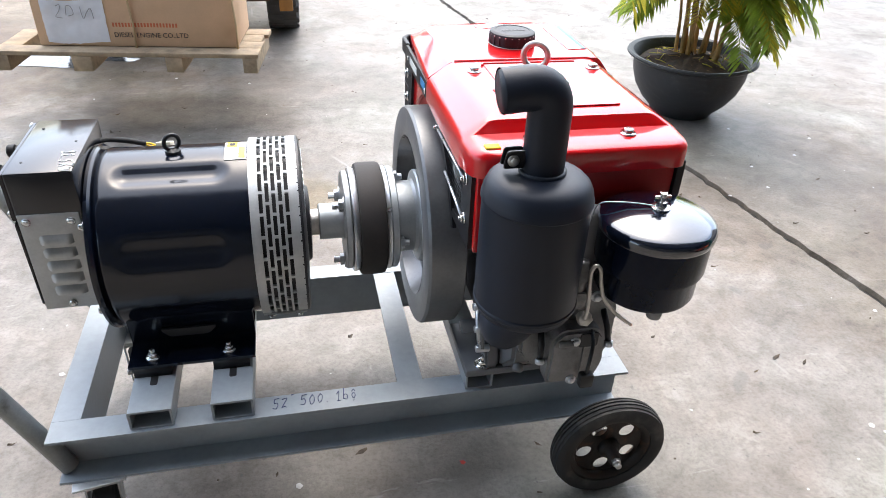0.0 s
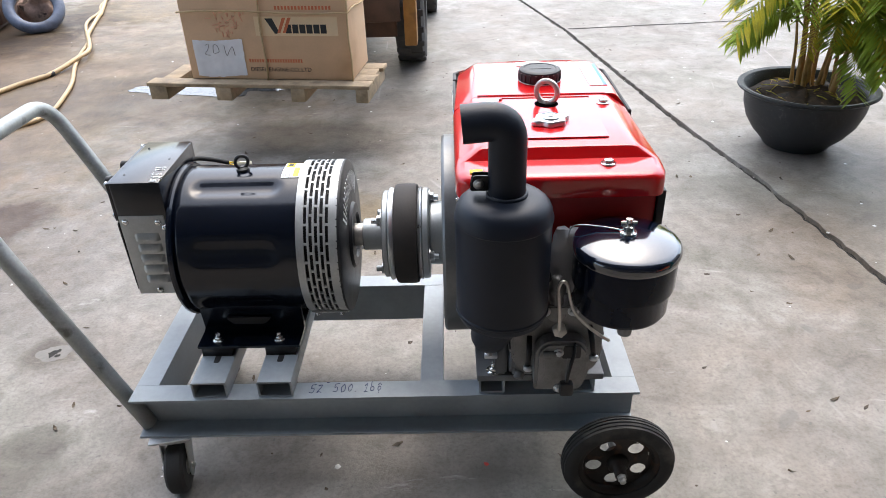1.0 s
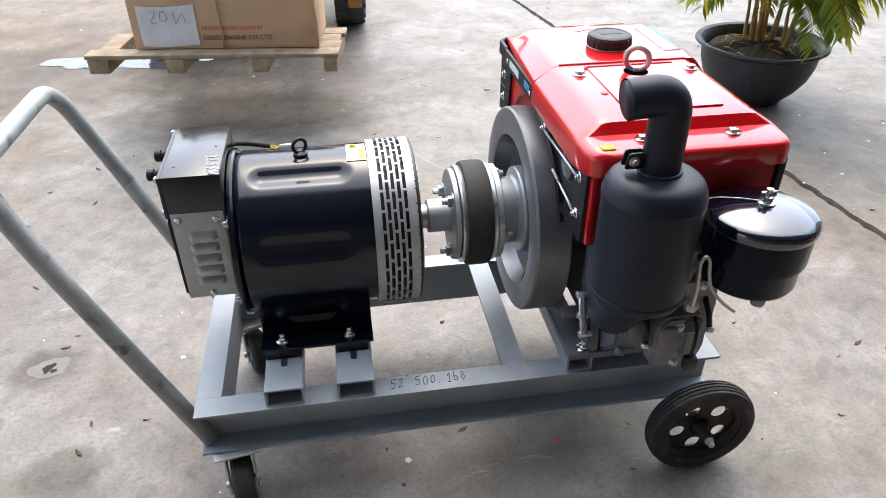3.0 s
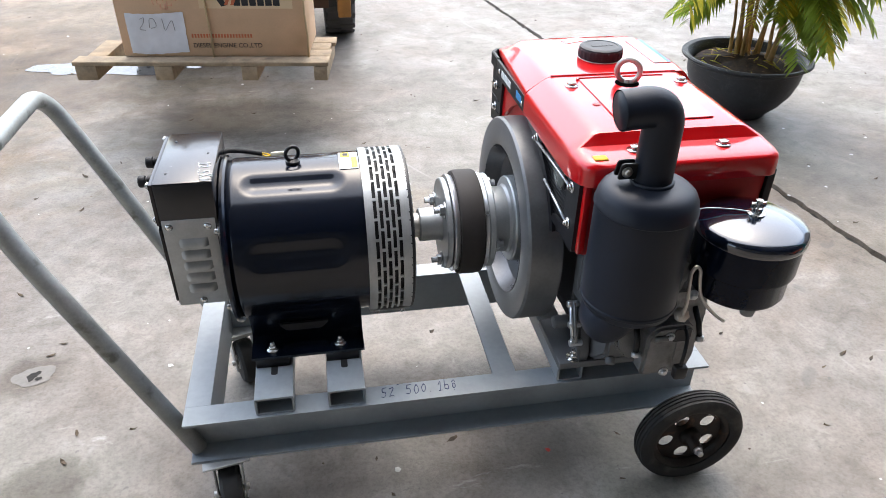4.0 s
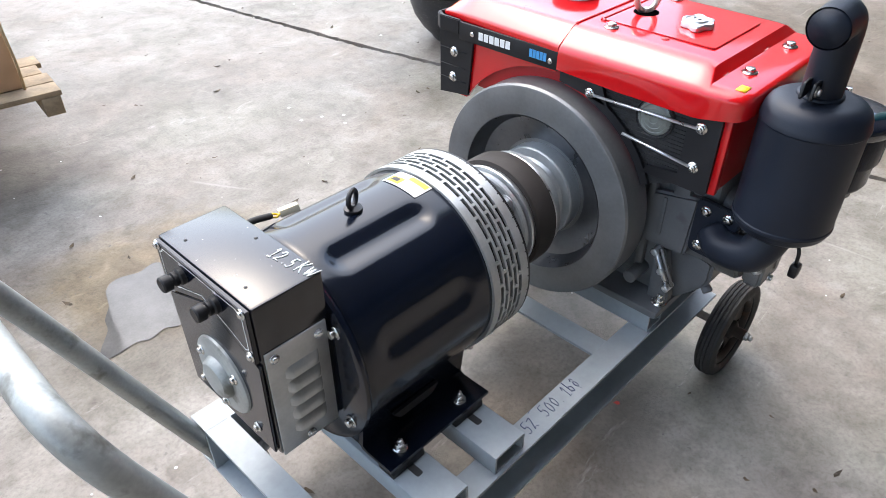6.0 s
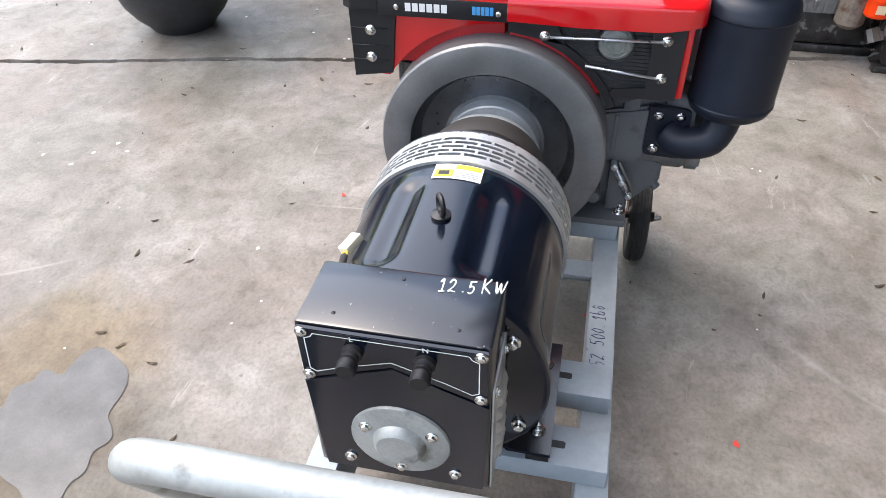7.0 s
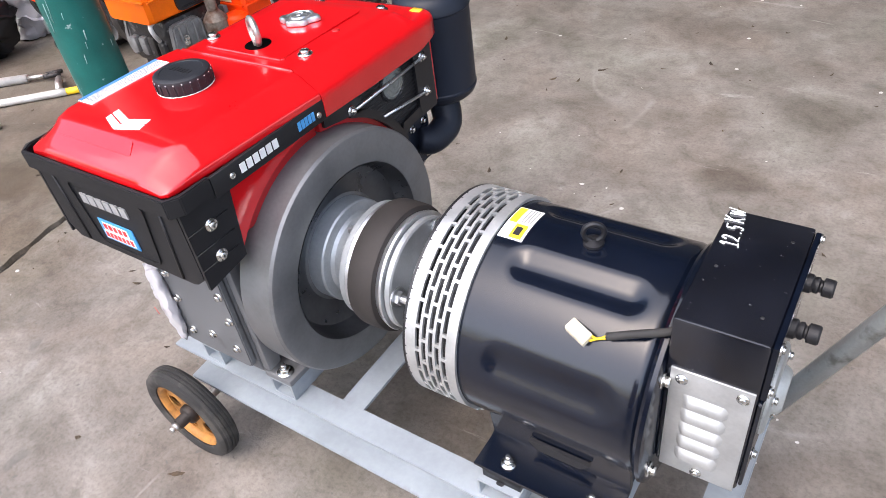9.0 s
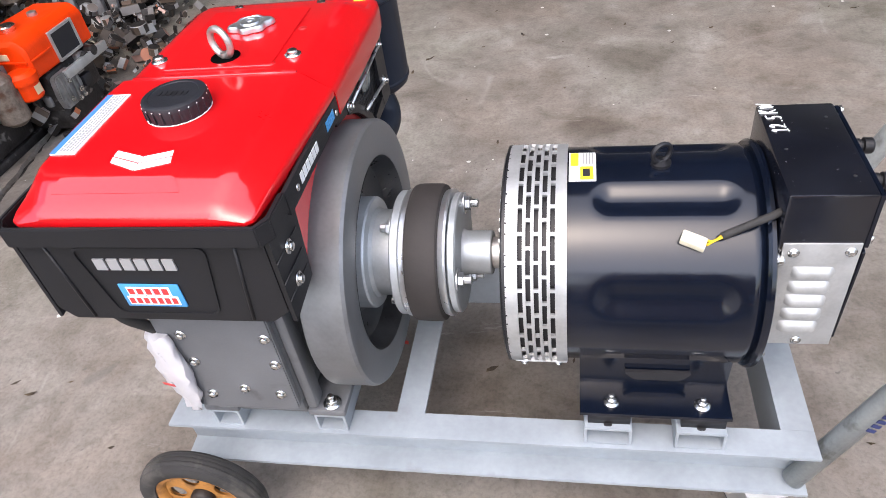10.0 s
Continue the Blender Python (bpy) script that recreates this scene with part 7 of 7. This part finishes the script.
def old_engine(x, y, turn, paint, paint_name, seed, size, lift=0.0, bowl=(0.13, 0.215), window=(-0.165, 0.0, 0.265, 0.385), silver=False, muffler=(-0.235, 0.2, 0.13), rail=False):
    """A used single-cylinder engine: ribbed iron block, painted tank with window, filter, muffler."""
    r = random.Random(seed)
    e = thing("old_engine", (x, y, 0), "used " + paint_name + " diesel engine with oily iron block", "engine", group="used engines on the floor")
    m = Matrix.Translation((x, y, lift)) @ Matrix.Rotation(turn, 4, "Z") @ Matrix.Scale(size, 4)
    low = -lift / size

    def add(name, bm, mat, par=e, label=""):
        bmesh.ops.transform(bm, matrix=m, verts=bm.verts)
        return part(name, bm, mat, par, label)

    add("block", B(-0.17, -0.14, 0.04, 0.17, 0.14, 0.232, bevel=0.02), GRIME)
    for yy in (-0.13, 0.08):
        add("skid", B(-0.19, yy, low, 0.19, yy + 0.05, low + 0.035, bevel=0.006), GRIME)
    add("sump", B(-0.15, -0.12, low + 0.034, 0.16, 0.13, 0.06, bevel=0.024), GRIME)
    # ribbed gear housing on both sides, each rib proud
    for sy in (-1, 1):
        house = add("gear_housing", P(fillet2([(0.01, 0.05), (0.165, 0.05), (0.175, 0.12), (0.16, 0.215), (0.03, 0.215), (0.0, 0.14)], 0.02), "y", min(sy * 0.138, sy * 0.172), max(sy * 0.138, sy * 0.172), bevel=0.006), CAST)
        for k in range(4):
            add("housing_rib", B(0.03 + k * 0.034, min(sy * 0.17, sy * 0.184), 0.06, 0.038 + k * 0.034, max(sy * 0.17, sy * 0.184), 0.205, bevel=0.003), CAST, house)
    for k in range(14):
        cx, cy, cz = r.uniform(-0.17, 0.0), r.choice((0.145, 0.15, 0.16, -0.15)), r.uniform(0.06, 0.21)
        q = r.uniform(0.012, 0.036)
        bm = bmesh.new()
        if k % 3:
            box(bm, cx - q, cy - q * 0.6, cz - q, cx + q, cy + q * 0.6, cz + q * 0.8, bevel=0.006)
        else:
            disc(bm, (cx, cy - 0.02 * (1 if cy > 0 else -1), cz), (0, 1 if cy > 0 else -1, 0), q * 0.9, 0.05, 16, 0.004)
        add("casting", bm, r.choice((CAST, GRIME, CAST, BLACK_PART)))
    for k in range(10):
        add("bolt", hexbolt(bmesh.new(), (r.uniform(-0.15, 0.15), 0.141 if k < 5 else 0.185, r.uniform(0.06, 0.21)), (0, 1, 0), 0.008, 0.009), CHROME)
    for k in range(6):
        add("fin", B(-0.19, -0.12 + k * 0.045, 0.06, -0.165, -0.112 + k * 0.045, 0.22), GRIME)
    for k in range(4):
        add("end_casting", B(0.16, -0.11 + k * 0.06, r.uniform(0.06, 0.1), 0.185 + r.uniform(0, 0.02), -0.065 + k * 0.06, r.uniform(0.13, 0.2), bevel=0.014), r.choice((CAST, GRIME)))
    sec = lambda xx, w, t, b=0.238: [(xx, p[0], p[1]) for p in fillet2([(-w, b), (w, b), (w, t - 0.04), (w - 0.04, t), (-w + 0.04, t), (-w, t - 0.04)], 0.02, 3)]
    hood = add("hood", loft(bmesh.new(), [sec(-0.235, 0.13, 0.405), sec(-0.22, 0.145, 0.425), sec(0.02, 0.15, 0.432), sec(0.205, 0.145, 0.42), sec(0.22, 0.13, 0.40)]), paint, e, paint_name + " tank and hood, scuffed")
    # belt line and stepped skirt under the tank
    bx0 = max(0.03, window[1] + 0.025)
    add("belt", box(box(B(bx0, 0.146, 0.318, 0.215, 0.156, 0.330, bevel=0.004), bx0, -0.156, 0.318, 0.215, -0.146, 0.330, bevel=0.004), 0.214, -0.135, 0.318, 0.229, 0.135, 0.330, bevel=0.004), paint, hood)
    add("maker_plate", B(0.218, -0.09, 0.336, 0.2245, 0.05, 0.366, bevel=0.001), TAN_PRINT, hood)
    x0, x1, z0, z1 = window
    for sy in (-1, 1):
        ring_o = fillet2([(x0 - 0.012, z0 - 0.012), (x1 + 0.012, z0 - 0.012), (x1 + 0.012, z1 + 0.012), (x0 - 0.012, z1 + 0.012)], 0.004 if silver else 0.026)
        ring_i = fillet2([(x0, z0), (x1, z0), (x1, z1), (x0, z1)], 0.003 if silver else 0.02)
        fr = bmesh.new()
        for k in range(len(ring_o)):
            q = (k + 1) % len(ring_o)
            prism(fr, [ring_o[k], ring_o[q], ring_i[q], ring_i[k]], "y", min(sy * 0.146, sy * 0.158), max(sy * 0.146, sy * 0.158))
        win = add("side_window", fr, ZPLATE if silver else BLACK_PART, hood, "framed radiator window")
        add("window_mesh", P(ring_i, "y", min(sy * 0.147, sy * 0.1525), max(sy * 0.147, sy * 0.1525)), CAP_PLASTIC, win)
    add("tank_cap", L([(0, 0.425), (0.04, 0.425), (0.042, 0.43), (0.042, 0.448), (0.036, 0.453), (0, 0.454)], (0.10, 0.0, 0), (0, 0, 1), 24), CHROME, hood)
    add("water_cap", L([(0, 0.425), (0.022, 0.425), (0.024, 0.43), (0.022, 0.448), (0, 0.45)], (-0.06, 0.02, 0), (0, 0, 1), 20), EYE_STEEL, hood)
    if bowl:
        add("air_filter", L([(0, 0.17), (0.05, 0.17), (0.057, 0.18), (0.057, 0.25), (0.068, 0.252), (0.068, 0.285), (0.05, 0.30), (0, 0.305)], (*bowl, 0), (0, 0, 1), 28), paint, e, paint_name + " bowl air filter")
        add("filter_plate", B(bowl[0] - 0.02, bowl[1] + 0.055, 0.195, bowl[0] + 0.02, bowl[1] + 0.0585, 0.235), TAN_PRINT)
    if muffler:
        ux, uy, uz = muffler
        add("muffler", L([(0, 0), (0.03, 0), (0.052, 0.02), (0.052, 0.165), (0.032, 0.19), (0.022, 0.20), (0.022, 0.27), (0, 0.27)], (ux, uy, uz), (0, 0, 1), 28), BURNT, e, "rust-stained muffler")
    if rail:
        add("side_rail", B(-0.25, 0.165, 0.170, 0.09, 0.185, 0.215, bevel=0.003), ZPLATE, e, "dull steel side rail")
    add("flywheel", L([(0, -0.03), (0.17, -0.03), (0.18, -0.02), (0.18, 0.03), (0.15, 0.03), (0.12, 0.01), (0.05, 0.01), (0.05, 0.04), (0, 0.04)], (0, -0.19, 0.2), (0, -1, 0), 40), GRIME)
    add("pipe", S(curve_pts([(0.19, 0.10, 0.16), (0.215, 0.12, 0.20), (0.21, 0.11, 0.232), (0.15, 0.09, 0.236)], 6), 0.009, 8), STEEL_TUBE)
    return e


old_engine(2.34, -0.74, radians(88), ORANGE, "orange", 1, 0.92, 0.114, None, (-0.05, 0.085, 0.26, 0.365), False, (-0.02, 0.205, 0.02))
old_engine(2.17, -1.00, radians(87), ORANGE_RED, "red-orange", 2, 0.72, 0.070, (0.253, 0.1), (-0.115, 0.04, 0.255, 0.375), True, None, True)
old_engine(2.52, -1.98, radians(100), GRIME, "rusty grey", 4, 1.05)
old_engine(3.22, -0.92, radians(80), ORANGE_RED, "faded red", 6, 1.1)
old_engine(3.12, -1.62, radians(95), GRIME, "rusty grey", 5, 1.0)
old_engine(4.12, -0.16, radians(60), GRIME, "oily black", 3, 1.1)
old_engine(4.75, 0.12, radians(70), GRIME, "rusty grey", 7, 1.1)


# heap of loose oily parts round the old engines
rs = random.Random(21)
bm = bmesh.new()
for k in range(1500):
    x, y = rs.uniform(1.98, 3.4), rs.uniform(-2.6, -0.86)
    if x < 2.12 + 0.18 * max(0, -1.6 - y) and rs.random() < 0.6:
        continue
    z, s = abs(rs.gauss(0, 0.06)) + 0.012, rs.choice((0.008, 0.012, 0.016, 0.022, 0.03, 0.042)) * rs.uniform(0.8, 1.2)
    m = Matrix.Translation((x, y, z)) @ Matrix.Rotation(rs.uniform(0, 6.28), 4, (rs.uniform(-1, 1), rs.uniform(-1, 1), 1))
    if k % 2:
        box(bm, -s, -s * rs.uniform(0.3, 0.9), -s * 0.4, s, s * 0.5, s * 0.4, m=m)
    else:
        disc(bm, m @ Vector((0, 0, 0)), m.to_3x3() @ Vector((0, 0, 1)), s * 0.8, s * rs.uniform(0.4, 1.6), 10, 0.002)
tagged(part("scrap_parts", bm, SCRAP), "heap of loose oily metal engine parts on concrete", "scrap", kind="stuff")


def end_fitting(a, b, r, parent):
    """A forked joint on the end of a tube."""
    d = (Vector(b) - Vector(a)).normalized()
    part("joint_rod", S([Vector(b) - d * 0.004, Vector(b) + d * 0.09], r * 0.5, 10), EYE_STEEL, parent)
    for sgn in (-1, 1):
        side = d.cross(Vector((0, 0, 1))) * sgn * r * 0.8
        part("fork_plate", S([Vector(b) + d * 0.08 + side, Vector(b) + d * 0.15 + side + Vector((0, 0, 0.006))], r * 0.55, 8), GRIME, parent)


def build_tillers():
    """Two tiller handlebars lying on the floor, the first one with welded braces."""
    one = thing("tiller_handlebar", (3.4, -0.1, 0), "pale steel tiller handlebar with welded braces on concrete", "handlebar", "tiller bars")
    long = [(4.75, 0.79, 0.02), (3.842, 0.082, 0.02), (3.507, -0.179, 0.02), (3.16, -0.45, 0.02)]
    part("long_tube", S(long, 0.0185, 14), STEEL_TUBE, one)
    end_fitting(long[-2], long[-1], 0.0185, one)
    part("bent_tube", S(curve_pts([(4.3, 0.30, 0.018), (3.86, 0.165, 0.018), (3.647, 0.137, 0.018), (3.324, 0.131, 0.017), (3.2, 0.085, 0.017), (3.023, -0.035, 0.017), (2.86, -0.14, 0.017)], 8), 0.0155, 12), STEEL_TUBE, one)
    part("brace", S([(3.74, 0.03, 0.026), (3.5, 0.052, 0.022), (3.288, 0.102, 0.018)], 0.0125, 10), STEEL_TUBE, one)
    part("brace", S([(3.70, -0.01, 0.03), (3.70, 0.135, 0.02)], 0.0115, 10), STEEL_TUBE, one)
    part("brace", S([(3.62, -0.06, 0.03), (3.42, 0.01, 0.016), (3.30, 0.02, 0.016)], 0.009, 10), STEEL_TUBE, one)
    two = thing("tiller_handlebar", (3.1, -0.2, 0), "pale tiller handlebar with yellow tip lying on concrete", "handlebar", "tiller bars")
    part("long_tube", S(curve_pts([(3.56, 0.055, 0.017), (3.411, -0.007, 0.017), (3.189, -0.131, 0.017), (3.041, -0.263, 0.017), (2.848, -0.44, 0.017)], 6), 0.0155, 12), STEEL_TUBE, two)
    part("tip", S([(2.851, -0.437, 0.017), (2.785, -0.497, 0.017)], 0.0145, 12), YWIRE, two, "yellow plastic tip")
    part("swivel_arm", S([(2.87, -0.425, 0.03), (2.93, -0.46, 0.03), (3.0, -0.505, 0.02)], 0.015, 10), EYE_STEEL, two)


build_tillers()
bag("plastic_sack", (3.66, -0.83, 0.2), 0.25, 0.4, (-0.7, 0.7, 0), 9, "white crumpled plastic sack standing on concrete", 0.16, 0.32)
bag("rubbish_sack", (3.62, -0.50, 0.17), 0.36, 0.34, (-0.8, 0.6, 0), 12, "black plastic sack slumped on concrete", 0.14, 0.36, BLACK_SACK)
bag("rag", (3.63, -0.26, 0.035), 0.32, 0.07, (-0.5, 0.85, 0), 15, "grey crumpled rag lying on concrete", 0.12, 0.3, RAG)
